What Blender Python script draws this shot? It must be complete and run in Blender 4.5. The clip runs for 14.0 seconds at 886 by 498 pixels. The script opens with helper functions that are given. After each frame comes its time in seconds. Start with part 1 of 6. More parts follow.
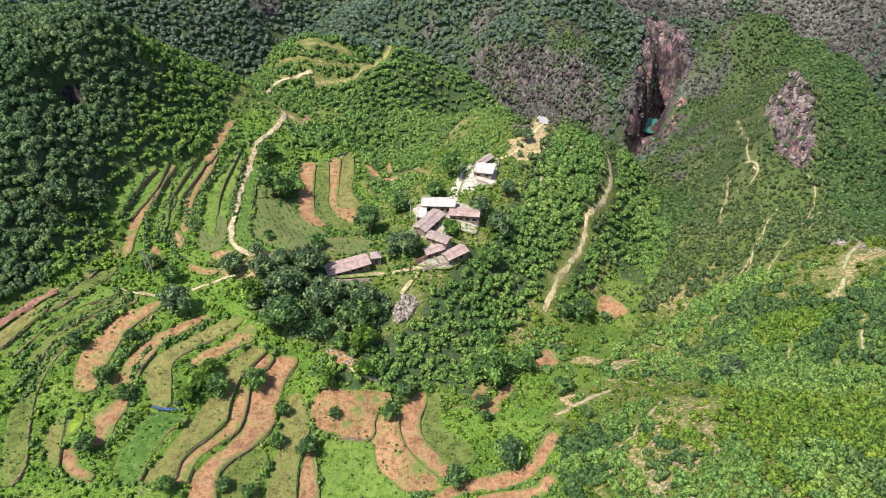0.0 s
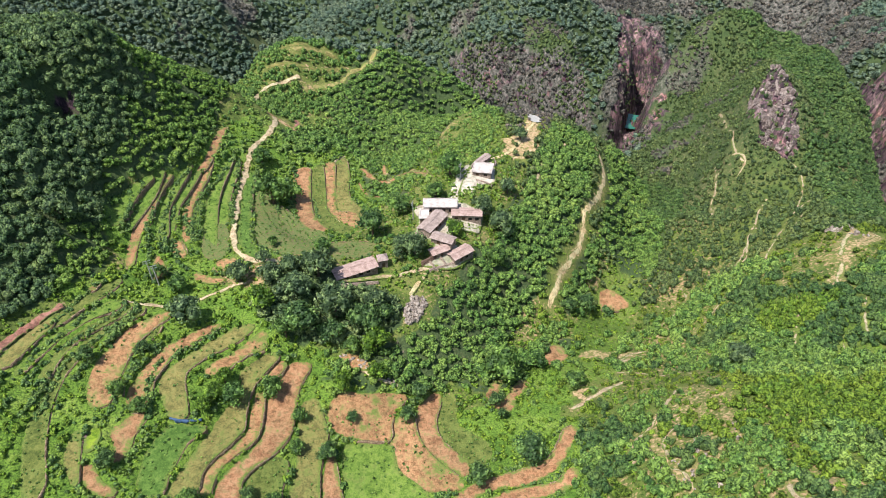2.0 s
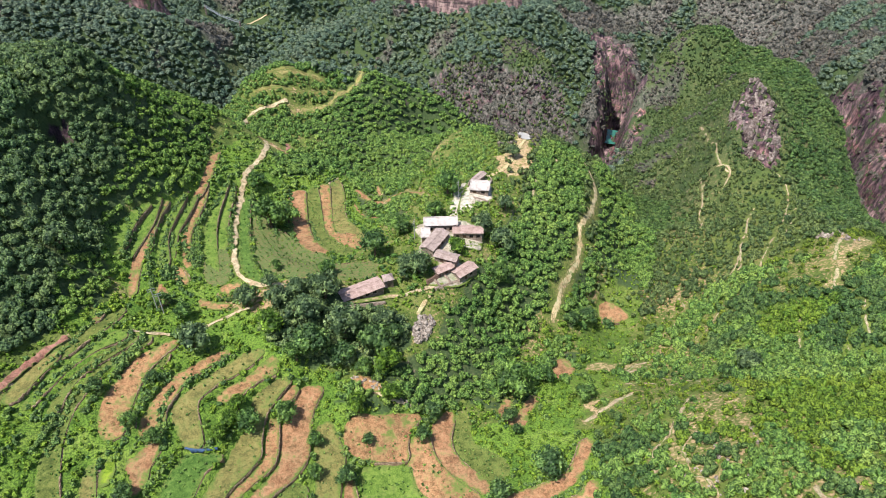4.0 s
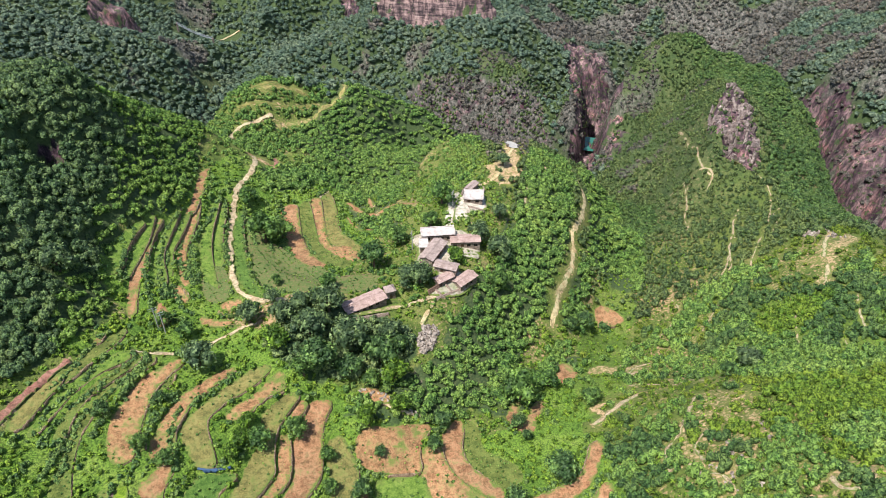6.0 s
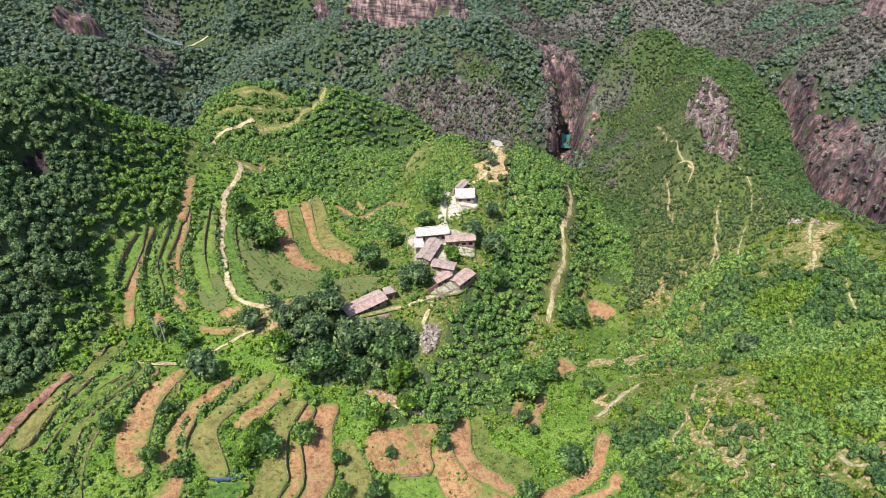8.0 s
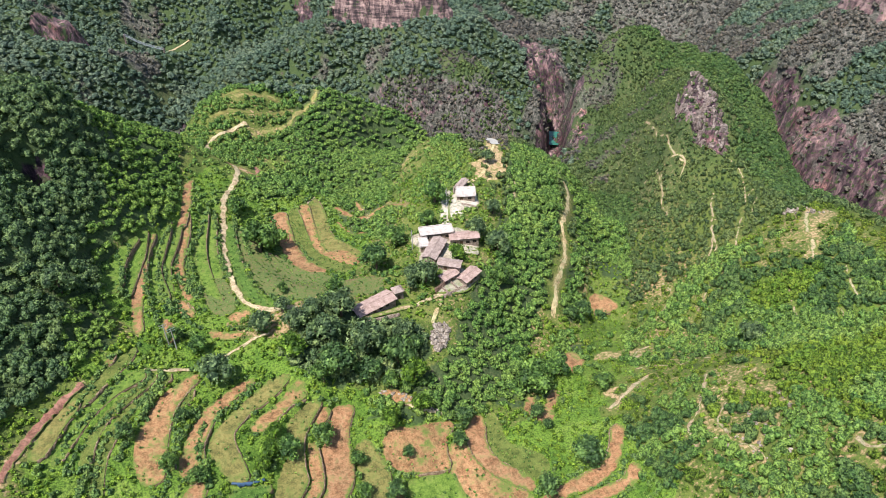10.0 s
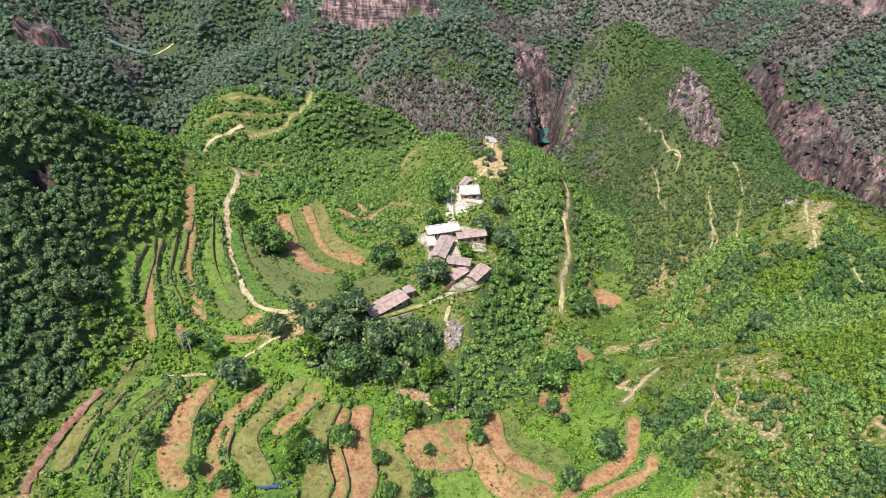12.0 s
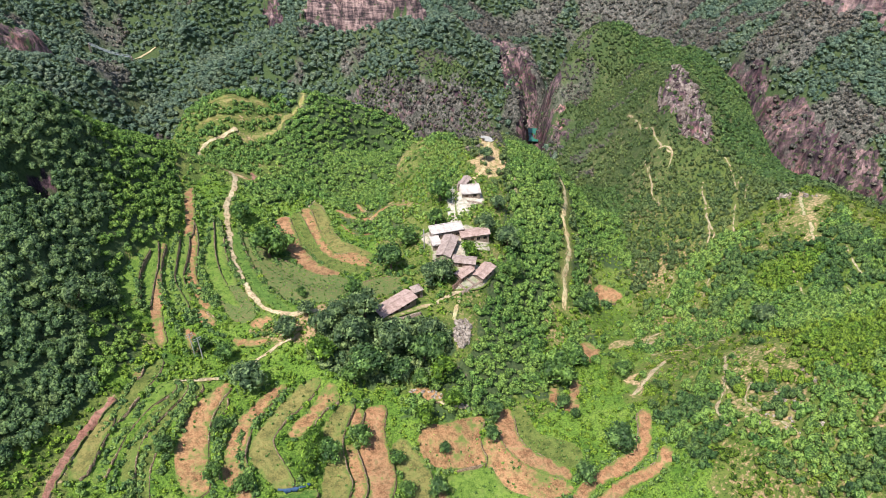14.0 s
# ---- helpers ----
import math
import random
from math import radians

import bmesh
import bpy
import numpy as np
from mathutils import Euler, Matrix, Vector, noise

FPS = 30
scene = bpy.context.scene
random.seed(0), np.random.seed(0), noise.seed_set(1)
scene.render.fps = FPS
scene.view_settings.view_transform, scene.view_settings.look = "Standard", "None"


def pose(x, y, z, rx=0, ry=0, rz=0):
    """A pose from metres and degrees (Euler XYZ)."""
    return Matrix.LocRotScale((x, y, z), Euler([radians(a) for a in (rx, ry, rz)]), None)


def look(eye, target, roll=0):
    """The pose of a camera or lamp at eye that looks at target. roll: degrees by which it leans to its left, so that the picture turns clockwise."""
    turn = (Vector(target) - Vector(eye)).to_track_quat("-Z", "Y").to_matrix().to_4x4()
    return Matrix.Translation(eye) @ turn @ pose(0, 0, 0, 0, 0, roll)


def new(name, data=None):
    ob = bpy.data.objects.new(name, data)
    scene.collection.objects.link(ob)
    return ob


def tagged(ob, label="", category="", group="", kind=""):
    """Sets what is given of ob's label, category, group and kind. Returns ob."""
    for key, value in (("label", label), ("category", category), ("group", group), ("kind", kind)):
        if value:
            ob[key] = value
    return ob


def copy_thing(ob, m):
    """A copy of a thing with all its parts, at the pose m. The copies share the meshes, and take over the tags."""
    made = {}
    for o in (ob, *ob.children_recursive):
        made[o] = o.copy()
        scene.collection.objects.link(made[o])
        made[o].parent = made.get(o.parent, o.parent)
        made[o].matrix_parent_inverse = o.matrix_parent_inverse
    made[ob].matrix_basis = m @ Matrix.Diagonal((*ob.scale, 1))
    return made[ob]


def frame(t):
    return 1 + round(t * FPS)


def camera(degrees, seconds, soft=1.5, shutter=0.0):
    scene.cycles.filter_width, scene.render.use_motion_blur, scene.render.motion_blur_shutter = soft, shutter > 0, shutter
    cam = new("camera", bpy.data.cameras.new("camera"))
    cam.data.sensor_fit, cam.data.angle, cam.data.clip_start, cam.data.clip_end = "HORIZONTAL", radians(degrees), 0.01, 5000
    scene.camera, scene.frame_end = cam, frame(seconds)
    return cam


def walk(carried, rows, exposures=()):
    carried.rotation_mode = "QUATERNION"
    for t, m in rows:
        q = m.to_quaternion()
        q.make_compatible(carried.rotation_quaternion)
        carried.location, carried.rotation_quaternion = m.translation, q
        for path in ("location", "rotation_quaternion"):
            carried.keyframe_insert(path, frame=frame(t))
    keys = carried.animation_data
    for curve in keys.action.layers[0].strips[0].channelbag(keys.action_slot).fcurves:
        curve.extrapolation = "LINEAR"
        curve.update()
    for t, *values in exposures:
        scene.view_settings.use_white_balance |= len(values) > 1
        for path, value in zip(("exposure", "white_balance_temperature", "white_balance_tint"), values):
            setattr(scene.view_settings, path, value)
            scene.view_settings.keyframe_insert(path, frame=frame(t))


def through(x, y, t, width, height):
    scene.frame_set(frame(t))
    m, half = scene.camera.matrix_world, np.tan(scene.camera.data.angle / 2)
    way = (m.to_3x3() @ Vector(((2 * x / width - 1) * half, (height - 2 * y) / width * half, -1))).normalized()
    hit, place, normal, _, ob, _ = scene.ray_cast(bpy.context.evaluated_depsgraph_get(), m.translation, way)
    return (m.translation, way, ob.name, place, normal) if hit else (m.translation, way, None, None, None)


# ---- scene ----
cam = camera(65.7, 14.0, soft=0.6)
METRES, EYE, TILT, LEAN, TURN = 57.6, 132.0, -40.0, 0.0, 0.0
ROWS = [
    (0.0, 0.0, 0.0, 0.0, 0.0, 0.0, -0.0),
    (0.5, -0.0373, -0.0016, -0.0021, -0.57, -0.01, 0.49),
    (1.0, -0.0789, -0.0031, -0.0044, -1.19, -0.03, 1.02),
    (1.5, -0.1178, -0.0042, -0.0056, -1.74, -0.04, 1.51),
    (2.0, -0.1602, -0.0046, -0.0057, -2.34, 0.14, 2.04),
    (2.5, -0.1989, -0.0047, -0.0063, -2.89, 0.49, 2.53),
    (3.0, -0.2402, -0.0046, -0.007, -3.52, 0.9, 3.0),
    (3.5, -0.2785, -0.004, -0.0075, -4.11, 1.29, 3.45),
    (4.0, -0.3183, -0.003, -0.0071, -4.74, 1.69, 3.96),
    (6.5, -0.4969, 0.0057, -0.0051, -7.85, 2.46, 6.39),
    (7.0, -0.5321, 0.0088, -0.004, -8.52, 2.41, 6.91),
    (7.5, -0.564, 0.0118, -0.0026, -9.12, 2.35, 7.41),
    (8.0, -0.5982, 0.0157, -0.0007, -9.75, 2.29, 7.95),
    (10.5, -0.7639, 0.0385, 0.0124, -11.87, 2.01, 9.95),
    (11.0, -0.7994, 0.044, 0.0165, -12.27, 1.95, 10.31),
    (11.5, -0.832, 0.0491, 0.0203, -12.67, 1.89, 10.6),
    (12.0, -0.8667, 0.055, 0.0246, -13.11, 1.81, 10.92),
    (12.5, -0.8982, 0.0605, 0.0287, -13.53, 1.76, 11.19),
    (13.0, -0.9313, 0.0668, 0.0332, -13.98, 1.68, 11.49),
    (13.5, -0.9607, 0.0727, 0.037, -14.39, 1.63, 11.78),
    (14.0, -0.9914, 0.0791, 0.0413, -14.86, 1.54, 12.12),
]
walk(cam, [(t, pose(0, 0, EYE, TILT, LEAN, TURN) @ pose(METRES * x, METRES * y, METRES * z, 90 + pitch, roll, yaw)) for t, x, y, z, yaw, pitch, roll in ROWS])

# ---- light ----
SUN_FROM = Vector((-0.37, -0.23, 0.9)).normalized()
world = bpy.data.worlds.new("sky")
world.use_nodes = True
scene.world = world
sky = world.node_tree.nodes.new("ShaderNodeTexSky")
sky.sky_type, sky.sun_disc = "NISHITA", False
sky.sun_elevation = math.asin(SUN_FROM.z)
sky.sun_rotation = math.atan2(SUN_FROM.x, SUN_FROM.y)
sky.air_density, sky.dust_density = 1.0, 1.2
back = world.node_tree.nodes["Background"]
back.inputs["Strength"].default_value = 0.115
world.node_tree.links.new(sky.outputs[0], back.inputs[0])
sun = new("sun", bpy.data.lights.new("sun", "SUN"))
sun.data.energy, sun.data.angle, sun.data.color = 5.0, radians(0.53), (1.0, 0.955, 0.885)
sun.matrix_world = look(SUN_FROM * 400, (0, 0, 0))
scene.view_settings.exposure = 0.49

# ---- materials ----


class Nodes:
    """A small helper to wire node materials."""

    def __init__(self, name, rough=0.85):
        self.mat = bpy.data.materials.new(name)
        self.mat.use_nodes = True
        self.t = self.mat.node_tree
        self.bsdf = self.t.nodes["Principled BSDF"]
        self.bsdf.inputs["Roughness"].default_value = rough
        self.bsdf.inputs["Specular IOR Level"].default_value = 0.25
        self.pos = self.add("ShaderNodeTexCoord").outputs["Object"]

    def add(self, kind):
        return self.t.nodes.new(kind)

    def put(self, socket, value):
        if isinstance(value, bpy.types.NodeSocket):
            self.t.links.new(value, socket)
        elif isinstance(value, tuple):
            socket.default_value = (*value, 1) if len(value) == 3 and len(socket.default_value) == 4 else value
        else:
            socket.default_value = value

    def noise(self, scale, detail=3, stretch=None, rough=0.55):
        n = self.add("ShaderNodeTexNoise")
        n.inputs["Scale"].default_value, n.inputs["Detail"].default_value, n.inputs["Roughness"].default_value = scale, detail, rough
        co = self.pos
        if stretch:
            m = self.add("ShaderNodeMapping")
            m.inputs["Scale"].default_value = stretch
            self.put(m.inputs[0], co)
            co = m.outputs[0]
        self.put(n.inputs["Vector"], co)
        return n.outputs["Fac"]

    def cells(self, scale, stretch=(1, 1, 1), feature="DISTANCE_TO_EDGE", out="Distance"):
        n = self.add("ShaderNodeTexVoronoi")
        n.feature = feature
        n.inputs["Scale"].default_value = scale
        m = self.add("ShaderNodeMapping")
        m.inputs["Scale"].default_value = stretch
        self.put(m.inputs[0], self.pos)
        self.put(n.inputs["Vector"], m.outputs[0])
        return n.outputs[out]

    def attr(self, name):
        n = self.add("ShaderNodeAttribute")
        n.attribute_name = name
        return n.outputs["Fac"]

    def island(self):
        return self.add("ShaderNodeNewGeometry").outputs["Random Per Island"]

    def random(self):
        return self.add("ShaderNodeObjectInfo").outputs["Random"]

    def step(self, value, lo, hi, a=0.0, b=1.0):
        n = self.add("ShaderNodeMapRange")
        for k, v in zip(("Value", "From Min", "From Max", "To Min", "To Max"), (value, lo, hi, a, b)):
            self.put(n.inputs[k], v)
        return n.outputs[0]

    def math(self, op, a, b=0.5):
        n = self.add("ShaderNodeMath")
        n.operation = op
        self.put(n.inputs[0], a)
        self.put(n.inputs[1], b)
        return n.outputs[0]

    def mix(self, fac, a, b, blend="MIX"):
        n = self.add("ShaderNodeMix")
        n.data_type, n.blend_type = "RGBA", blend
        self.put(n.inputs["Factor"], fac)
        self.put(n.inputs["A"], a)
        self.put(n.inputs["B"], b)
        return n.outputs["Result"]

    def ramp(self, fac, *stops):
        n = self.add("ShaderNodeValToRGB")
        while len(n.color_ramp.elements) < len(stops):
            n.color_ramp.elements.new(0.5)
        for e, (p, c) in zip(n.color_ramp.elements, stops):
            e.position, e.color = p, (*c, 1)
        self.put(n.inputs[0], fac)
        return n.outputs[0]

    def done(self, colour, bump=None, strength=0.5, distance=0.1):
        self.put(self.bsdf.inputs["Base Color"], colour)
        if bump is not None:
            b = self.add("ShaderNodeBump")
            b.inputs["Strength"].default_value, b.inputs["Distance"].default_value = strength, distance
            self.put(b.inputs["Height"], bump)
            self.put(self.bsdf.inputs["Normal"], b.outputs[0])
        return self.mat


def leaf_material(name, dark, mid, light, through=0.22):
    """Foliage: a tone for each spray, lit leaf clusters and the shade of their gaps painted in, with slow drifts over
    the hillside.
    """
    n = Nodes(name, 0.55)
    dark, mid, light = [(c[0] * 1.08, c[1], c[2]) for c in (dark, mid, light)]
    low, high = tuple(0.6 * a + 0.4 * b for a, b in zip(dark, mid)), tuple(0.55 * a + 0.45 * b for a, b in zip(light, mid))
    c = n.ramp(n.island(), (0.0, low), (0.5, mid), (1.0, high))
    tint = n.attr("tint")
    c = n.mix(tint, c, n.mix(0.5, c, (light[0] * 1.15, light[1] * 1.0, light[2] * 0.85), "MIX"))
    c = n.mix(n.step(n.noise(0.045, 2), 0.35, 0.7), c, n.mix(1.0, c, (0.72, 0.82, 0.8), "MULTIPLY"))
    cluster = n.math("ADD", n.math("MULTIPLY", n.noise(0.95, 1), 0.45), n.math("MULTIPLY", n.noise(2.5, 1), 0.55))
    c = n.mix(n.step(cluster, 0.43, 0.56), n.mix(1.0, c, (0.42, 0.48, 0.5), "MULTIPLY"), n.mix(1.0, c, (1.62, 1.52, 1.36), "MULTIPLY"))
    m = n.done(c, cluster, 1.0, 1.1)
    tr = n.add("ShaderNodeBsdfTranslucent")
    n.put(tr.inputs["Color"], n.mix(1.0, c, (1.0, 1.1, 0.45), "MULTIPLY"))
    mix = n.add("ShaderNodeMixShader")
    mix.inputs[0].default_value = through
    n.put(mix.inputs[1], n.bsdf.outputs[0])
    n.put(mix.inputs[2], tr.outputs[0])
    n.put(n.t.nodes["Material Output"].inputs["Surface"], mix.outputs[0])
    return m


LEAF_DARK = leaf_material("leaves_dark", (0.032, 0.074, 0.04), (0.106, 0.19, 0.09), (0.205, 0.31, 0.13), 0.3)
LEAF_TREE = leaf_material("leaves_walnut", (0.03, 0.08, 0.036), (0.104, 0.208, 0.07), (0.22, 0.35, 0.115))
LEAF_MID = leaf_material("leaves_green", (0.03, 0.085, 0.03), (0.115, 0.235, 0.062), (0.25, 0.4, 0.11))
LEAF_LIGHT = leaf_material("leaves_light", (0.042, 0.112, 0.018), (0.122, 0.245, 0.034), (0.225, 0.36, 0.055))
# far leaves carry distance haze as added blue, the dry scrub a little
LEAF_FAR_HAZE = leaf_material("leaves_far_haze", (0.044, 0.088, 0.078), (0.105, 0.174, 0.14), (0.2, 0.285, 0.2))
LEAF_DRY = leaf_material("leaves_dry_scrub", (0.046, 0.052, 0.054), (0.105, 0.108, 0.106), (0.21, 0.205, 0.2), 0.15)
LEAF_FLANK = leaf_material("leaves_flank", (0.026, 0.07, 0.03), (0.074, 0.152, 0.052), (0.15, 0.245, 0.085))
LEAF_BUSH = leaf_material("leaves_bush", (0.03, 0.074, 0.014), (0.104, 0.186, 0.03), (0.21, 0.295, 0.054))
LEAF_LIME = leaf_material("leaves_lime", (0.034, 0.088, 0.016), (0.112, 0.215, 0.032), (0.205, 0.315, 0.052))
LEAF_RIM = leaf_material("leaves_rim", (0.038, 0.1, 0.03), (0.125, 0.25, 0.06), (0.24, 0.4, 0.1), 0.3)
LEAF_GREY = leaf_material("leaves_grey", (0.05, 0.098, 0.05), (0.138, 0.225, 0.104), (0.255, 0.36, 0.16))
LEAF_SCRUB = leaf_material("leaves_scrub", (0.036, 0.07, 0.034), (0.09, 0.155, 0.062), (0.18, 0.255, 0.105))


def ground_material():
    n = Nodes("hillside_ground", 0.95)
    big, mid, fine = n.noise(0.02, 4), n.noise(0.16, 5), n.noise(1.3, 6)
    weeds = n.ramp(mid, (0.3, (0.062, 0.1, 0.022)), (0.5, (0.12, 0.165, 0.033)), (0.7, (0.195, 0.21, 0.06)))
    # dark mottles paint the small shadows between grass tufts into the colour
    weeds = n.mix(n.step(n.noise(1.7, 7, None, 0.72), 0.5, 0.6), weeds, n.mix(1.0, weeds, (0.38, 0.46, 0.5), "MULTIPLY"))
    soil = n.ramp(fine, (0.3, (0.26, 0.15, 0.085)), (0.7, (0.42, 0.29, 0.17)))
    c = n.mix(n.step(n.math("ADD", n.math("MULTIPLY", fine, 0.55), n.math("MULTIPLY", big, 0.45)), 0.53, 0.62), weeds, soil)
    lush = n.ramp(mid, (0.3, (0.08, 0.165, 0.022)), (0.5, (0.145, 0.25, 0.034)), (0.7, (0.22, 0.31, 0.055)))
    # tuft shadows painted into the lush grass likewise
    lush = n.mix(n.step(n.noise(2.2, 6, None, 0.7), 0.47, 0.56), lush, n.mix(1.0, lush, (0.4, 0.45, 0.5), "MULTIPLY"))
    c = n.mix(n.step(n.math("ADD", n.attr("lush"), n.math("MULTIPLY", n.math("SUBTRACT", fine, 0.5), 1.4)), 0.35, 0.65), c, lush)
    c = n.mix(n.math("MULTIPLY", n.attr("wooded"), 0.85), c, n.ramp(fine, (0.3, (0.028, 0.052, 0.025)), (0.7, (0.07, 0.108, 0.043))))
    thin = n.ramp(n.math("ADD", n.math("MULTIPLY", n.noise(0.55, 3), 0.5), n.math("MULTIPLY", n.noise(1.4, 3), 0.5)),
                  (0.38, (0.034, 0.038, 0.034)), (0.5, (0.1, 0.095, 0.088)), (0.62, (0.25, 0.22, 0.205)))
    c = n.mix(n.math("MULTIPLY", n.attr("thin"), 0.9), c, thin)
    c = n.mix(n.math("MULTIPLY", n.attr("bare"), 0.8), c, n.ramp(mid, (0.3, (0.14, 0.15, 0.045)), (0.7, (0.28, 0.24, 0.1))))
    c = n.mix(n.step(n.math("ADD", n.attr("bare"), n.math("MULTIPLY", n.math("SUBTRACT", fine, 0.5), 1.3)), 0.4, 0.65), c,
              n.ramp(n.noise(0.7, 5), (0.25, (0.34, 0.21, 0.12)), (0.6, (0.52, 0.37, 0.22)), (0.8, (0.6, 0.5, 0.36))))
    streak = n.noise(0.34, 8, (1.0, 1.0, 0.3), 0.75)
    rock = n.ramp(streak, (0.38, (0.026, 0.02, 0.026)), (0.48, (0.09, 0.062, 0.07)), (0.56, (0.24, 0.155, 0.165)), (0.66, (0.5, 0.34, 0.32)))
    rock = n.mix(n.step(n.noise(0.09, 3), 0.5, 0.7), rock, n.mix(1.0, rock, (1.25, 0.95, 0.85), "MULTIPLY"))
    rock = n.mix(n.step(n.noise(0.06, 5), 0.42, 0.58), n.mix(1.0, rock, (0.4, 0.38, 0.46), "MULTIPLY"), rock)
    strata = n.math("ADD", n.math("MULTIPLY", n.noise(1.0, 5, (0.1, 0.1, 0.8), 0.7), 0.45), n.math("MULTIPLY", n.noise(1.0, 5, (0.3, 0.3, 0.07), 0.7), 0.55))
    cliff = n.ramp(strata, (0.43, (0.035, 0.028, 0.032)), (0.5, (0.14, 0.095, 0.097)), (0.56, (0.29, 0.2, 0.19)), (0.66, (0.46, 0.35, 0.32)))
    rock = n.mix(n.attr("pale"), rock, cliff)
    rock = n.mix(n.step(n.math("ADD", n.noise(0.5, 4), n.math("MULTIPLY", n.attr("pale"), -0.08)), 0.56, 0.62), rock, n.ramp(fine, (0.3, (0.03, 0.05, 0.022)), (0.7, (0.075, 0.11, 0.04))))
    c = n.mix(n.step(n.math("ADD", n.attr("rock"), n.math("MULTIPLY", n.math("SUBTRACT", mid, 0.5), 2.6)), 0.45, 0.7), c, rock)
    return n.done(c, n.math("ADD", fine, n.math("MULTIPLY", streak, 1.5)), 0.8, 0.5)


def soil_material(name, a, b, c, green=0.0, scale=1.0):
    n = Nodes(name, 0.95)
    fine, mid, big = n.noise(3.1 * scale, 8, None, 0.7), n.noise(0.42 * scale, 5), n.noise(0.08, 3)
    tone = n.math("ADD", n.math("MULTIPLY", fine, 0.55), n.math("MULTIPLY", mid, 0.45))
    col = n.ramp(tone, (0.4, tuple(0.8 * v for v in a)), (0.5, b), (0.6, c))
    col = n.mix(n.step(big, 0.4, 0.65), col, n.mix(1.0, col, (0.82, 0.88, 0.86), "MULTIPLY"))
    col = n.mix(n.step(n.noise(1.1 * scale, 3), 0.48, 0.6), col, n.mix(1.0, col, (0.66, 0.74, 0.7), "MULTIPLY"))
    if green:
        grown = n.math("ADD", n.math("MULTIPLY", mid, 0.5), n.math("ADD", n.math("MULTIPLY", fine, 0.3), n.math("MULTIPLY", big, 0.2)))
        col = n.mix(n.step(grown, 0.62 - 0.25 * green, 0.7 - 0.25 * green), col,
                    n.ramp(fine, (0.35, (0.07, 0.11, 0.025)), (0.65, (0.17, 0.21, 0.05))))
    ragged = n.math("ADD", n.attr("edge"), n.math("MULTIPLY", n.math("SUBTRACT", n.math("ADD", mid, fine), 1.0), 1.6))
    col = n.mix(n.step(ragged, 0.5, 0.72), col, n.ramp(fine, (0.35, (0.055, 0.1, 0.02)), (0.5, (0.11, 0.16, 0.035)), (0.65, (0.19, 0.21, 0.055))))
    return n.done(col, fine, 0.5, 0.1)


def rows_material():
    n = Nodes("planted_rows", 0.9)
    v = n.math("ADD", n.math("MULTIPLY", n.noise(2.0, 5), 0.6), n.math("MULTIPLY", n.noise(0.5, 3), 0.4))
    col = n.ramp(v, (0.4, (0.17, 0.145, 0.065)), (0.52, (0.11, 0.148, 0.044)), (0.66, (0.07, 0.125, 0.032)))
    return n.done(col, v, 0.7, 0.25)


def stone_material(name, a, b, scale=2.2):
    n = Nodes(name, 0.9)
    edge = n.step(n.cells(scale, (1, 1, 2.0)), 0.0, 0.12)
    tone = n.step(n.noise(scale * 0.9, 2), 0.35, 0.65)
    fine = n.noise(5, 5)
    col = n.mix(n.math("MULTIPLY", tone, 1.0), a, b)
    col = n.mix(n.step(fine, 0.35, 0.7), col, n.mix(1.0, col, (0.7, 0.66, 0.6), "MULTIPLY"))
    col = n.mix(edge, n.mix(1.0, col, (0.5, 0.46, 0.42), "MULTIPLY"), col)
    return n.done(col, n.math("ADD", edge, n.math("MULTIPLY", fine, 0.6)), 0.9, 0.12)


GROUND = ground_material()
FIELD_MATS = {
    "soil": soil_material("red_brown_soil", (0.25, 0.118, 0.06), (0.355, 0.186, 0.098), (0.45, 0.265, 0.15), 0.25),
    "straw": soil_material("stubble_soil", (0.25, 0.125, 0.06), (0.37, 0.2, 0.1), (0.5, 0.31, 0.165), 0.42),
    "dry": soil_material("dry_meadow", (0.15, 0.135, 0.045), (0.215, 0.19, 0.062), (0.3, 0.25, 0.1), 0.38),
    "grass": soil_material("green_meadow", (0.085, 0.11, 0.026), (0.13, 0.155, 0.036), (0.2, 0.195, 0.064), 0.4),
    "lawn": soil_material("bright_meadow", (0.09, 0.16, 0.026), (0.145, 0.225, 0.036), (0.2, 0.265, 0.062), 0.3),
    "crop": soil_material("green_crop", (0.055, 0.115, 0.02), (0.09, 0.165, 0.03), (0.145, 0.225, 0.05), 0.15, 1.6),
    "rape": soil_material("yellow_crop", (0.12, 0.19, 0.02), (0.22, 0.31, 0.025), (0.3, 0.37, 0.04), 0.1),
    "rubble": soil_material("rubble_soil", (0.25, 0.2, 0.16), (0.42, 0.34, 0.28), (0.58, 0.5, 0.43), 0.0),
    "rows": rows_material(),
}
TRACK = soil_material("pale_dirt", (0.36, 0.25, 0.15), (0.52, 0.39, 0.25), (0.64, 0.52, 0.36), 0.05)
RED_TRACK = soil_material("red_dirt", (0.23, 0.1, 0.075), (0.33, 0.155, 0.115), (0.43, 0.23, 0.18), 0.15)
YELLOW_TRACK = soil_material("yellow_dirt", (0.4, 0.28, 0.14), (0.58, 0.44, 0.25), (0.7, 0.58, 0.38), 0.2)
CREST_GRASS = soil_material("yellow_crest_grass", (0.24, 0.2, 0.07), (0.34, 0.28, 0.11), (0.48, 0.4, 0.2), 0.4)
WALL_STONE = stone_material("dry_stone_wall", (0.22, 0.155, 0.1), (0.42, 0.32, 0.22))
SLOPE_TRACK = soil_material("worn_slope_earth", (0.3, 0.2, 0.12), (0.44, 0.33, 0.22), (0.6, 0.5, 0.38), 0.3)
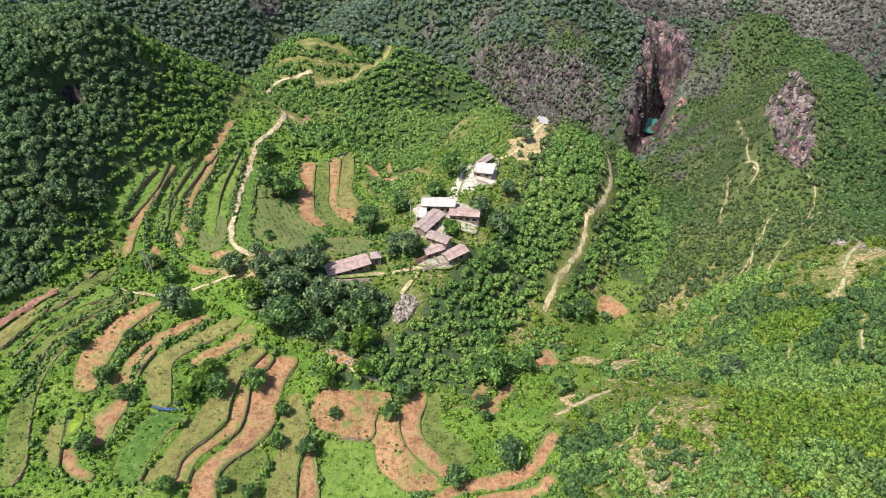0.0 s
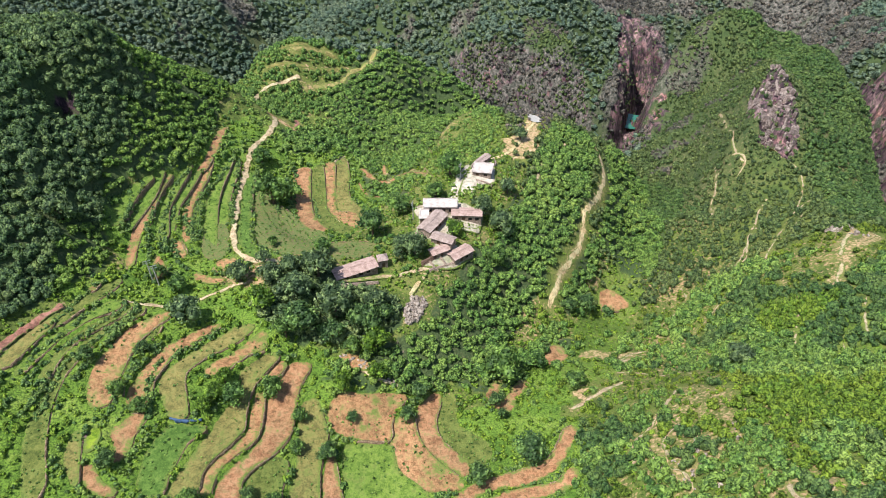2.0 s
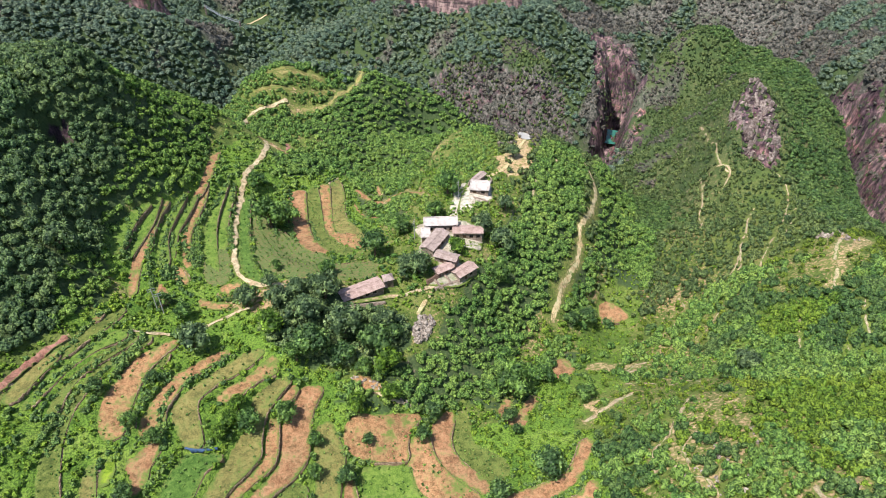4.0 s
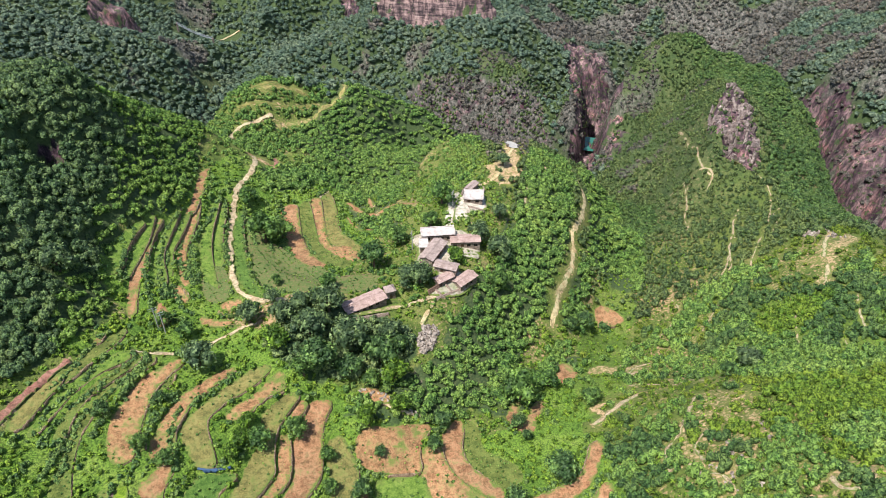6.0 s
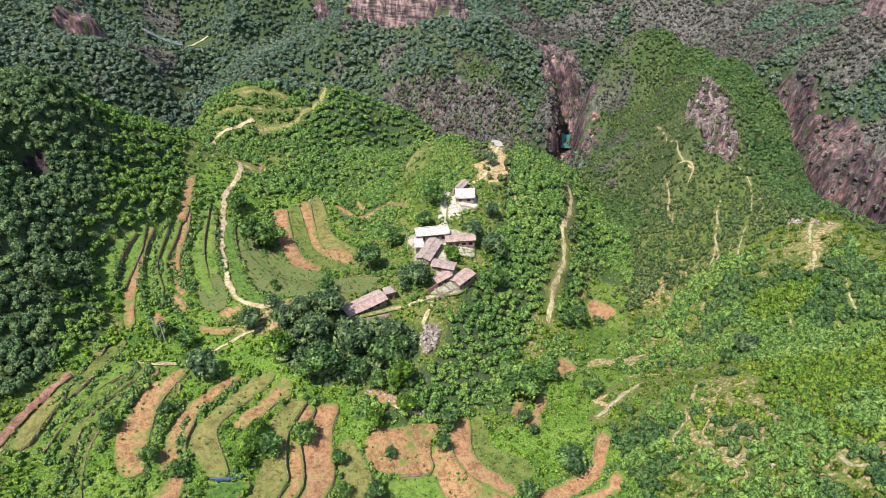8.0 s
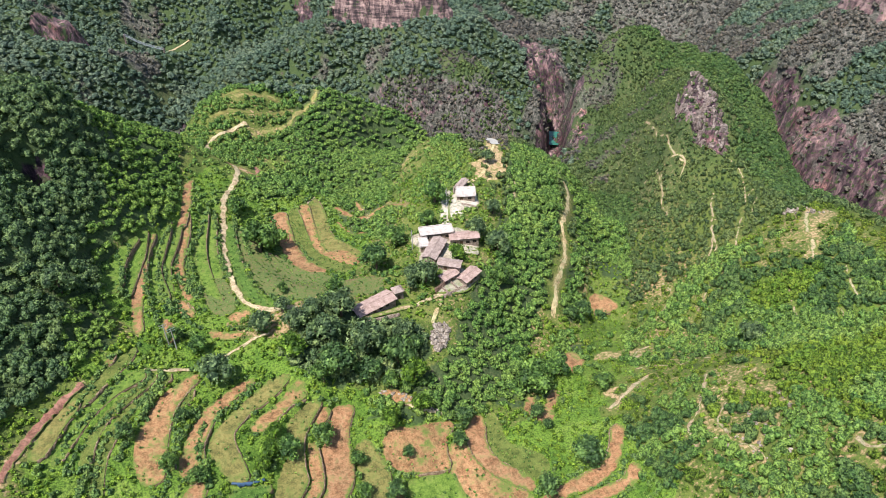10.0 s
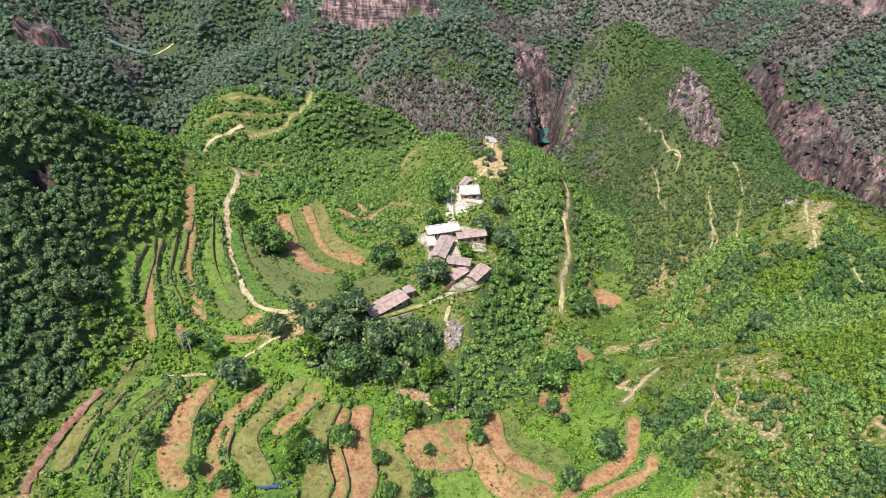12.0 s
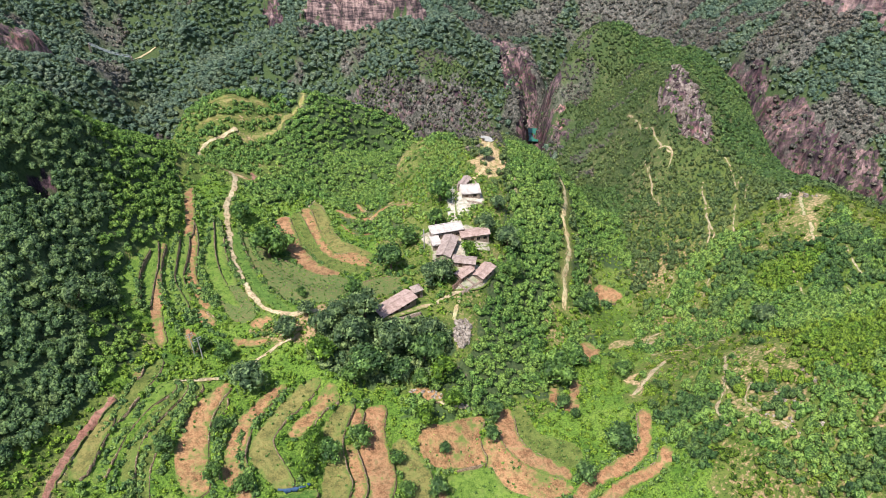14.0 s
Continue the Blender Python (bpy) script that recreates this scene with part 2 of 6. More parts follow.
HOUSE_STONE = stone_material("house_stone", (0.34, 0.26, 0.22), (0.52, 0.43, 0.37), 3.0)
BRICK_WALL = stone_material("brown_brick", (0.2, 0.13, 0.105), (0.3, 0.2, 0.16), 4.0)
ROCK_STONE = stone_material("pale_rock", (0.26, 0.22, 0.2), (0.46, 0.41, 0.37), 0.8)
CRAG_STONE = stone_material("purple_grey_crag", (0.18, 0.14, 0.14), (0.46, 0.39, 0.37), 0.7)


def roof_material(name, a, b, c):
    n = Nodes(name, 0.8)
    fine, patch = n.noise(4.5, 5), n.noise(0.7, 4)
    col = n.ramp(fine, (0.3, a), (0.55, b), (0.75, c))
    col = n.mix(n.step(patch, 0.45, 0.65), col, n.mix(1.0, col, (0.72, 0.7, 0.68), "MULTIPLY"))
    col = n.mix(n.math("MULTIPLY", n.island(), 0.5), col, n.mix(1.0, col, (0.62, 0.58, 0.56), "MULTIPLY"))
    return n.done(col, fine, 0.5, 0.05)


ROOF_SLAB = roof_material("stone_slab_roof", (0.26, 0.2, 0.18), (0.4, 0.32, 0.3), (0.52, 0.44, 0.41))
ROOF_PINK = roof_material("pinkish_slab_roof", (0.33, 0.22, 0.2), (0.46, 0.34, 0.31), (0.56, 0.45, 0.41))
ROOF_WHITE = roof_material("white_cement_roof", (0.42, 0.37, 0.35), (0.6, 0.55, 0.53), (0.74, 0.71, 0.69))
PALE_YARD = soil_material("pale_beaten_yard", (0.38, 0.31, 0.25), (0.52, 0.45, 0.38), (0.64, 0.58, 0.51), 0.1)


def plain(name, colour, rough=0.6, metal=0.0):
    n = Nodes(name, rough)
    n.bsdf.inputs["Metallic"].default_value = metal
    return n.done(n.mix(n.step(n.noise(3.0, 4), 0.4, 0.7), colour, tuple(v * 0.72 for v in colour)))


TIMBER = plain("weathered_timber", (0.16, 0.1, 0.065), 0.8)
DARK_GLASS = plain("dark_window_glass", (0.02, 0.022, 0.025), 0.15)
CONCRETE = plain("grey_concrete", (0.42, 0.41, 0.39), 0.85)
STEEL = plain("grey_steel", (0.4, 0.44, 0.48), 0.45, 0.6)
BLUE_SHEET = plain("blue_plastic_sheet", (0.05, 0.1, 0.19), 0.5)
BARK = plain("tree_bark", (0.12, 0.085, 0.06), 0.9)


def water_material():
    n = Nodes("green_river_water", 0.08)
    n.bsdf.inputs["Specular IOR Level"].default_value = 0.5
    return n.done(n.mix(n.noise(0.2, 3), (0.02, 0.1, 0.075), (0.04, 0.17, 0.12)), n.noise(1.5, 3), 0.15, 0.1)


WATER = water_material()
YARD_MIX = soil_material("trodden_village_ground", (0.3, 0.24, 0.18), (0.45, 0.38, 0.31), (0.58, 0.52, 0.45), 0.35)

# ---- the lie of the land ----
# -- landforms: spot heights along crests, flanks and hollows, metres --
FRONT_SLOPE = [
    (-114, 72, 28.8), (-79.2, 76.8, 16.2), (-74.4, 87.6, 15), (-90, 96, 19.8), (-81.6, 103.2, 18), (-93.6, 109.2, 22.2), (-84, 117.6, 19.8),
    (-70.8, 116.4, 16), (-56.4, 116.4, 12.6), (-40.8, 114, 9.6), (-58.8, 93.6, 12), (-42, 94.8, 4.8), (-42, 103.2, 6), (-34.8, 110.4, 4.6),
    (-28.8, 91.2, 1.2), (-24, 92.4, -1), (-26.4, 106.8, 4.2), (-12, 98.4, -1.8), (-8.4, 107.4, -4.3), (-18, 80.4, -3), (-1.2, 79.2, -1.8), (2.4, 91.2, -4.8),
    (-50.4, 72, 8.4), (-24, 60, -1.2)]
NEAR_GULLY = [
    (6, 103.2, -4.8), (16.8, 109.2, -7.2), (14.4, 86.4, -3), (20.4, 79.2, 0), (34.8, 124.8, -12), (49.2, 151.2, -22.8), (52.8, 152.4, -21), (55.2, 129.6, -15),
    (67.2, 157.2, -18.6), (68.4, 186, -27.6), (82.8, 189.6, -21.6), (81.6, 222, -40.8), (91.2, 258, -50.4), (24, 60, 4.8)]
NEAR_KNOB = [
    (28.8, 74.4, 6.6), (33.6, 69.6, 13.2), (38.4, 64.8, 16.2), (46.8, 66, 21.6), (56.4, 58.8, 30), (34.8, 80.4, 8.4), (46.8, 92.4, 8.4), (51.6, 86.4, 13.2), (31.2, 96, -1.2),
    (62.4, 114, -5.4), (63.6, 86.4, 19.2), (69.6, 75.6, 24), (75.6, 111.6, 6), (87.6, 88.8, 20.4), (91.2, 99.6, 18), (97.2, 114, 17.4), (109.2, 134.4, 15), (115.2, 145.2, 10.8)]
RIGHT_SLOPE = [
    (73.2, 133.2, -8.4), (96, 145.2, 1.8), (92.4, 166.8, -10.8), (116.4, 168, 0.6), (123.6, 164.4, 3.6), (112.8, 205.2, -13.2), (106.8, 235.2, -36), (115.2, 256.8, -36),
    (122.4, 229.2, 3.6), (133.2, 234, -2.4), (135.6, 249.6, 6), (144, 321.6, -37.2), (164.4, 326.4, -20.4), (163.2, 244.8, -3.6), (156, 212.4, -12), (96, 264, -45.6)]
RIGHT_CREST = [
    (112.8, 314.4, -48), (126, 333.6, -32.4), (136.8, 345.6, -20.4), (148.8, 355.2, -12), (164.4, 357.6, -7.2), (176.4, 348, -6), (187.2, 324, -7.2),
    (192, 290.4, -8.4), (190.8, 258, -15.6), (181.2, 225.6, -25.2), (165.6, 198, -21.6), (151.2, 170.4, -8.4), (146.4, 144, 0)]
RIGHT_VALLEY = [
    (225.6, 360, -100.8), (228, 314.4, -105.6), (223.2, 266.4, -103.2), (213.6, 222, -96), (201.6, 180, -74.4), (180, 132, -36), (144, 102, 12), (132, 378, -72)]
VILLAGE_SPUR = [
    (-36, 124.8, 13.2), (-44.4, 132, 17.2), (-18, 135.6, 10.2), (-6, 130.8, 6.6), (-12, 123.6, 6), (-9.6, 112.8, 1.2), (4.8, 144, 7.6), (-7.2, 163.2, 10.2),
    (12, 181.2, 11.4), (25.2, 177.6, 6), (24, 204, 8.4), (37.2, 226.8, 5.5), (28.8, 235.2, 2.4), (48, 240, -3.6), (63.6, 243.6, -15), (80.4, 252, -25.2),
    (16.8, 140.4, -6), (18, 151.2, 2.4), (10.8, 118.8, -7.2), (28.8, 140.4, -10.8), (49.2, 177.6, -4.2), (49.2, 164.4, -12), (62.4, 228, -9.6), (72, 262.8, -30), (14.4, 240, 0)]
SPUR_CREST = [
    (62.2, 231.5, -9.4), (62.6, 221.5, -7.6), (60.4, 207.8, -6.2), (57.8, 197.2, -5.4), (53.2, 187.8, -6), (45.5, 171.5, -6.9), (42.2, 163.2, -6.8),
    (38.2, 157, -7.2), (31.1, 144.7, -8.2)]
BOWL = [
    (-20.4, 158.4, 7.2), (-40.8, 181.2, 1.2), (-38.4, 208.8, 2.4), (-24, 192, -1.2), (-13.2, 228, -12), (-60, 176.4, 7.2), (-58.8, 207.6, 8.4), (-56.4, 130.8, 13.8), (-10.8, 192, 2.4),
    (-51.6, 156, 10.2), (-6, 216, -3.6)]
TERRACED_HILL = [
    (-24, 290.4, 6.7), (-42, 288, 12.1), (-55.2, 282, 12.1), (-28.8, 282, 1.9), (-50.4, 260.4, 1.8), (-37.2, 252, -1.8), (-10.8, 259.2, -12), (-6, 292.8, -1.1), (9.6, 290.4, -7.1),
    (21.6, 286.8, -14.3), (2.4, 277.2, -20.3), (24, 271.2, -25.2), (-68.4, 246, 5.4), (-72, 276, 7.3), (-79.2, 266.4, 2.4), (-72, 306, -26.4), (-36, 318, -38.4), (2.4, 314.4, -50.4)]
LEFT_RIDGE = [
    (-72, 134.4, 15.6), (-86.4, 135.6, 19.8), (-90, 157.2, 22.2), (-90, 168, 31.2), (-92.4, 194.4, 34.8), (-102, 171.6, 43.2), (-99.6, 150, 37.2), (-96, 133.2, 30),
    (-97.2, 120, 25.2), (-79.2, 210, 18), (-76.8, 178.8, 17.4), (-75.6, 159.6, 13.8), (-80.4, 150, 19.2), (-105.6, 182.4, 52.8), (-103.2, 201.6, 52.8), (-98.4, 212.4, 42),
    (-91.2, 223.2, 31.2), (-82.8, 230.4, 22.8), (-75.6, 237.6, 15), (-121.2, 198, 56.4), (-138, 156, 62.4), (-105.6, 246, 14.4), (-96, 276, -24), (-144, 252, 18)]
GORGE = [
    (-156, 336, -66), (-90, 354, -98.4), (-36, 366, -108), (24, 342, -110.4), (74.4, 326.4, -110.4), (120, 374.4, -112.8), (160.8, 420, -115.2), (192, 444, -112.8)]
FAR_WALL = [
    (-166.8, 420, -12), (-121.2, 416.4, -50.4), (-121.2, 454.8, -33.6), (-106.8, 432, -57.6), (-86.4, 500.4, -60), (-110.4, 513.6, -52.8), (-134.4, 513.6, -39.6),
    (-34.8, 493.2, -42), (-72, 495.6, -28.8), (-2.4, 450, -22.8), (67.2, 420, -20.4), (4.8, 426, -39.6), (43.2, 396, -40.8), (81.6, 369.6, -39.6), (97.2, 429.6, -28.8),
    (110.4, 352.8, -50.4), (175.2, 502.8, -60), (170.4, 446.4, -72), (141.6, 414, -72), (192, 480, -54), (-72, 408, -69.6), (-12, 390, -72)]
RIGHT_WALL = [
    (228, 266.4, -66), (240, 268.8, -50.4), (246, 318, -40.8), (248.4, 360, -33.6), (258, 405.6, -43.2), (264, 459.6, -45.6), (258, 228, -48), (283.2, 306, 3.6),
    (295.2, 348, -2.4), (306, 396, -7.2), (360, 360, 48), (360, 240, 42)]
BEYOND = [
    (-300, 360, 48), (-240, 540, 36), (-108, 576, 6), (0, 552, 18), (120, 588, 6), (252, 564, 6), (420, 504, 60), (-300, 180, 96), (-192, 72, 72),
    (-60, 0, 12), (72, 0, 54), (168, 48, 60), (360, 96, 72), (0, -108, 36), (-240, -120, 72), (240, -120, 72), (0, 780, 108), (-360, 780, 108),
    (420, 780, 108)]
FAR_SPURS = [
    (-60, 519, -19), (-74, 490, -25), (-107, 463, -35), (-122, 443, -30), (-140, 422, -25),
    (-7, 438, -25), (-35, 449, -35), (-58, 449, -41), (-77, 437, -48)]
FAR_HOLLOWS = [
    (-82, 535, -35), (-103, 531, -44), (-126, 519, -48), (-143, 471, -33),
    (-38, 508, -39), (-63, 486, -44), (-94, 455, -56)]
SPOTS = np.array(sum((FRONT_SLOPE, NEAR_GULLY, NEAR_KNOB, RIGHT_SLOPE, RIGHT_CREST, RIGHT_VALLEY, VILLAGE_SPUR, SPUR_CREST, BOWL, TERRACED_HILL,
                      LEFT_RIDGE, GORGE, FAR_WALL, RIGHT_WALL, BEYOND, FAR_SPURS, FAR_HOLLOWS), []), float)


def spread(dx, dy):
    return np.sqrt(dx * dx + dy * dy + 23.0)


def landform_weights():
    x, y, z = SPOTS.T
    n = len(x)
    a = np.zeros((n + 3, n + 3))
    a[:n, :n] = spread(x[:, None] - x, y[:, None] - y) - 0.6 * np.eye(n)
    a[:n, n:] = a[n:, :n].T
    a[:n, n], a[:n, n + 1], a[:n, n + 2] = 1, x / 100, y / 100
    a[n:, :n] = a[:n, n:].T
    return np.linalg.solve(a, np.append(z, (0, 0, 0)))


WEIGHTS = landform_weights()


def land(x, y):
    """The height of the bare ground, without terraces, at arrays of places."""
    x, y = np.asarray(x, float), np.asarray(y, float)
    xf, yf = x.ravel(), y.ravel()
    out = WEIGHTS[-3] + WEIGHTS[-2] * xf / 100 + WEIGHTS[-1] * yf / 100
    for (px, py, _), w in zip(SPOTS, WEIGHTS):
        out = out + w * spread(xf - px, yf - py)
    return out.reshape(x.shape)
# -- end of landforms --


def lattice(ix, iy, seed):
    h = np.sin(ix * 127.1 + iy * 311.7 + seed * 74.7) * 43758.5453
    return h - np.floor(h)


def value_noise(x, y, seed=0):
    ix, iy = np.floor(x), np.floor(y)
    fx, fy = x - ix, y - iy
    fx, fy = fx * fx * (3 - 2 * fx), fy * fy * (3 - 2 * fy)
    a = lattice(ix, iy, seed) * (1 - fx) + lattice(ix + 1, iy, seed) * fx
    b = lattice(ix, iy + 1, seed) * (1 - fx) + lattice(ix + 1, iy + 1, seed) * fx
    return a * (1 - fy) + b * fy


def fbm(x, y, octaves=4, seed=0):
    x, y = np.asarray(x, float), np.asarray(y, float)
    total, gain = np.zeros_like(x), 0.5
    for k in range(octaves):
        total = total + gain * (value_noise(x, y, seed + k) - 0.5)
        x, y, gain = x * 2.03 + 17.3, y * 2.03 - 9.1, gain * 0.5
    return total


def inside(poly, x, y):
    """Which of the places lie in the polygon."""
    hit = np.zeros(x.shape, bool)
    px, py = np.array(poly, float).T
    box = (x > px.min()) & (x < px.max()) & (y > py.min()) & (y < py.max())
    if not box.any():
        return hit
    bx, by = x[box], y[box]
    h = np.zeros(bx.shape, bool)
    for x0, y0, x1, y1 in zip(px, py, np.roll(px, -1), np.roll(py, -1)):
        if y0 != y1:
            h ^= ((y0 > by) != (y1 > by)) & (bx < (x1 - x0) * (by - y0) / (y1 - y0) + x0)
    hit[box] = h
    return hit


def curve_through(pts, closed=True, step=1.0):
    """A smooth line through the points, sampled about every step metres."""
    p = [np.array(q, float) for q in pts]
    n, out = len(p), []
    for i in range(n if closed else n - 1):
        if closed:
            a, b, c, d = p[i - 1], p[i], p[(i + 1) % n], p[(i + 2) % n]
        else:
            a, b, c, d = p[max(i - 1, 0)], p[i], p[i + 1], p[min(i + 2, n - 1)]
        m = max(2, int(np.linalg.norm(c - b) / step))
        for t in np.arange(m) / m:
            out.append(0.5 * (2 * b + (c - a) * t + (2 * a - 5 * b + 4 * c - d) * t * t + (3 * b - a - 3 * c + d) * t ** 3))
    if not closed:
        out.append(p[-1])
    return np.array(out)


def scarp(x, y, line, rise, run, fade):
    """A cliff's step: the ground to the left of the line stands higher, and the step fades out behind and at the ends."""
    best, side, along = np.full(x.shape, 1e9), np.zeros(x.shape), np.zeros(x.shape)
    total = len(line) - 1
    for i, ((x0, y0), (x1, y1)) in enumerate(zip(line, line[1:])):
        dx, dy = x1 - x0, y1 - y0
        t = np.clip(((x - x0) * dx + (y - y0) * dy) / (dx * dx + dy * dy), 0, 1)
        d = np.hypot(x - x0 - t * dx, y - y0 - t * dy)
        near = d < best
        best = np.where(near, d, best)
        side = np.where(near, np.sign(dx * (y - y0) - dy * (x - x0)), side)
        along = np.where(near, (i + t) / total, along)
    s = best * side + 3.0 * fbm(x * 0.13, y * 0.13, 3, 11)
    up = np.clip(s / run + 0.5, 0, 1)
    ends = np.clip(np.minimum(along, 1 - along) * 6, 0, 1)
    return rise * up * up * (3 - 2 * up) * np.exp(-np.clip(s, 0, None) / fade) * ends


CLIFFS = [
    ([(-2, 460), (10, 452), (36, 440), (66, 429), (80, 427)], 17, 4, 70),
    ([(226, 292), (230, 264), (240, 238), (251, 210)], 16, 7, 60),
    ([(246, 342), (247, 314), (238, 290)], 10, 7, 50),
    ([(286, 345), (285, 305), (292, 279), (300, 255)], 14, 5, 60),
    ([(100, 322), (108, 332), (126, 372), (142, 410), (150, 445)], 24, 6, 45),
    ([(138, 252), (131, 247), (125, 236), (122, 224)], 7, 4, 25),
    ([(-176, 450), (-158, 462), (-150, 476)], 12, 5, 40),
]
RAVINE = [(98, 306), (105, 319), (111, 330), (122, 354), (136, 388), (152, 440)]


def ravine(x, y):
    """The slot that the river has cut through the gorge's wall."""
    line = curve_through(RAVINE, False, 4.0)
    cut = np.zeros(x.shape)
    box = (x > 70) & (x < 190) & (y > 280) & (y < 470)
    if box.any():
        d = np.sqrt(np.min((x[box][:, None] - line[:, 0]) ** 2 + (y[box][:, None] - line[:, 1]) ** 2, axis=1))
        cut[box] = 24 * np.exp(-(d / 8.0) ** 4)
    return cut


ROCKS = {
    "crag": [(134, 254), (139, 248), (143, 239), (137, 224), (132, 208), (128, 211), (123, 221), (126, 243)],
    "brown": [(119, 334), (126, 329), (127, 313), (115, 290), (109, 299), (111, 319)],
    "far_cliff": [(0, 464), (6, 466), (40, 450), (78, 438), (79, 424), (66, 425), (36, 436), (9, 449)],
    "gorge": [(96, 318), (112, 318), (136, 350), (166, 420), (170, 470), (140, 470), (118, 385)],
    "wall": [(18, 405), (45, 398), (66, 380), (92, 362), (92, 330), (60, 318), (30, 340), (10, 380)],
    "right_cliff": [(246, 345), (252, 315), (250, 285), (248, 258), (256, 215), (248, 202), (237, 235), (228, 262), (230, 295), (240, 325)],
    "left_rock": [(-107, 178), (-101, 179), (-99, 172), (-102, 166), (-107, 168)],
    "east_rim": [(282, 350), (292, 350), (304, 290), (312, 250), (298, 252), (288, 282), (282, 310)],
    "west_rock": [(-176, 446), (-160, 452), (-148, 474), (-156, 484), (-174, 470)],
    "slit": [(-18, 478), (-9, 480), (-6, 510), (-18, 510)],
    "hollow": [(-100, 360), (-60, 345), (-40, 360), (-70, 400), (-100, 420)],
}
BARE = {
    "spur_top": [(26, 208), (32, 217), (36, 226), (39, 224), (37, 213), (36, 203), (32, 195), (26, 190), (22, 195)],
    "knob": [(51, 99), (59, 86), (55, 77), (44, 69), (39, 66), (34, 77), (38, 86)],
    "strip": [(34, 120), (37, 125), (45, 129), (52, 126), (48, 121), (40, 120)],
    "strip_low": [(41, 108), (34, 104), (27, 100), (30, 104), (37, 107)],
    "washed": [(118, 151), (112, 142), (105, 134), (97, 123), (96, 121), (104, 128), (112, 135), (119, 140)],
}
LUSH = {
    "terraces": [(-100, 50), (-95, 110), (-86, 130), (-72, 138), (-52, 128), (-30, 112), (-8, 104), (26, 100), (28, 70), (10, 50)],
    "mid": [(-95, 150), (-86, 160), (-78, 200), (-66, 225), (-50, 225), (-30, 215), (-20, 180), (-28, 150), (-45, 136), (-80, 132)],
    "gully": [(57, 171), (67, 172), (63, 155), (46, 127), (40, 113), (26, 100), (17, 97), (6, 90), (-1, 94), (12, 108), (31, 130), (46, 154)],
    "east_high": [(83, 135), (91, 115), (102, 104), (67, 73), (60, 85), (62, 107), (71, 123)],
}
WOODS = {
    "left": [(-74, 233), (-76, 222), (-76.0, 205.3), (-76.4, 186.2), (-79.8, 175.4), (-84.7, 167.2), (-89.3, 159.8), (-90.5, 152.3), (-88.8, 143.7), (-86.1, 138.6), (-87.2, 130.2),
             (-89, 123), (-95, 115), (-102, 106), (-130, 70), (-190, 60), (-190, 300), (-90, 300)],
    "spur": [(-11, 119), (-7, 128), (2, 139), (11, 150), (20, 163), (27, 181), (34, 196), (43, 223), (57, 226), (60, 218), (49, 185), (41, 167), (32, 154),
             (25, 141), (16, 129), (8, 115), (-3, 109), (-12, 108), (-20, 114)],
    "spur_east": [(71, 243), (80, 250), (92, 240), (84, 210), (81, 187), (68, 163), (59, 163), (53, 172), (48, 161), (36, 141), (31, 141), (41, 158),
                  (50, 171), (65, 213)],
    "hill": [(-26, 290), (-8, 296), (12, 294), (30, 286), (26, 262), (10, 242), (-2, 226), (-10, 212), (-18, 228), (-31, 227), (-41, 243), (-50, 254),
             (-39, 265), (-31, 282)],
    "bowl": [(-55, 223), (-40, 236), (-18, 229), (-8, 205), (-8, 190), (-12, 176), (-16, 172), (-24, 189), (-31, 221), (-44, 207), (-55, 204)],
    "gully": [(-33, 108), (-20, 114), (-3, 108), (10, 115), (28, 132), (36, 134), (27, 123), (17, 114), (7, 108), (-1, 109), (-11, 105), (-19, 105)],
    "village": [(-44, 131), (-34, 142), (-22, 130), (-14, 128), (-14, 122), (-19, 116), (-31, 115), (-43, 116), (-50, 123)],
}


THICKETS = {
    "east_high": [(83, 138), (93, 117), (112, 128), (104, 104), (67, 73), (60, 85), (62, 107), (71, 123)],
    "east_low": [(61, 92), (78, 82), (89, 88), (69, 57), (53, 58), (53, 64), (56, 75)],
    "hollow": [(30, 98), (35, 96), (30, 80), (29, 72), (21, 68), (16, 74), (25, 84)],
    "flank": [(165, 362), (182, 350), (205, 330), (215, 290), (205, 230), (175, 190), (145, 150), (121, 159), (130, 184), (134, 202), (145, 232), (156, 265), (165, 295), (166, 336)],
    "foot": [(84, 262), (98, 262), (104, 236), (98, 205), (84, 196), (78, 210), (84, 236)],
    "spur": [(4, 190), (14, 194), (22, 212), (30, 228), (24, 238), (8, 224), (-4, 196)],
    "west": [(-114, 68), (-114, 104), (-99, 110), (-93, 98), (-88, 70)],
    "hilltop": [(-78, 262), (-70, 236), (-52, 232), (-36, 250), (-26, 280), (-40, 296), (-62, 296)],
}
STRENGTH = {"wall": 0.4, "hollow": 0.6,  "right_cliff": 0.9, "left_rock": 0.8, "knob": 0.44, "spur_top": 0.58, "strip": 0.5, "strip_low": 0.6, "washed": 0.5, "brown": 0.55, "outcrop": 0.5}


def blur_mask(shapes, x, y):
    wx, wy = x + 9 * fbm(x * 0.13, y * 0.13, 4, 3), y + 9 * fbm(x * 0.13, y * 0.13, 4, 8)
    m = np.zeros(x.shape)
    for key, poly in shapes.items():
        m = np.maximum(m, STRENGTH.get(key, 1.0) * inside(poly, wx, wy))
    return m


# ---- terraces: their outlines ----
TERRACES = []


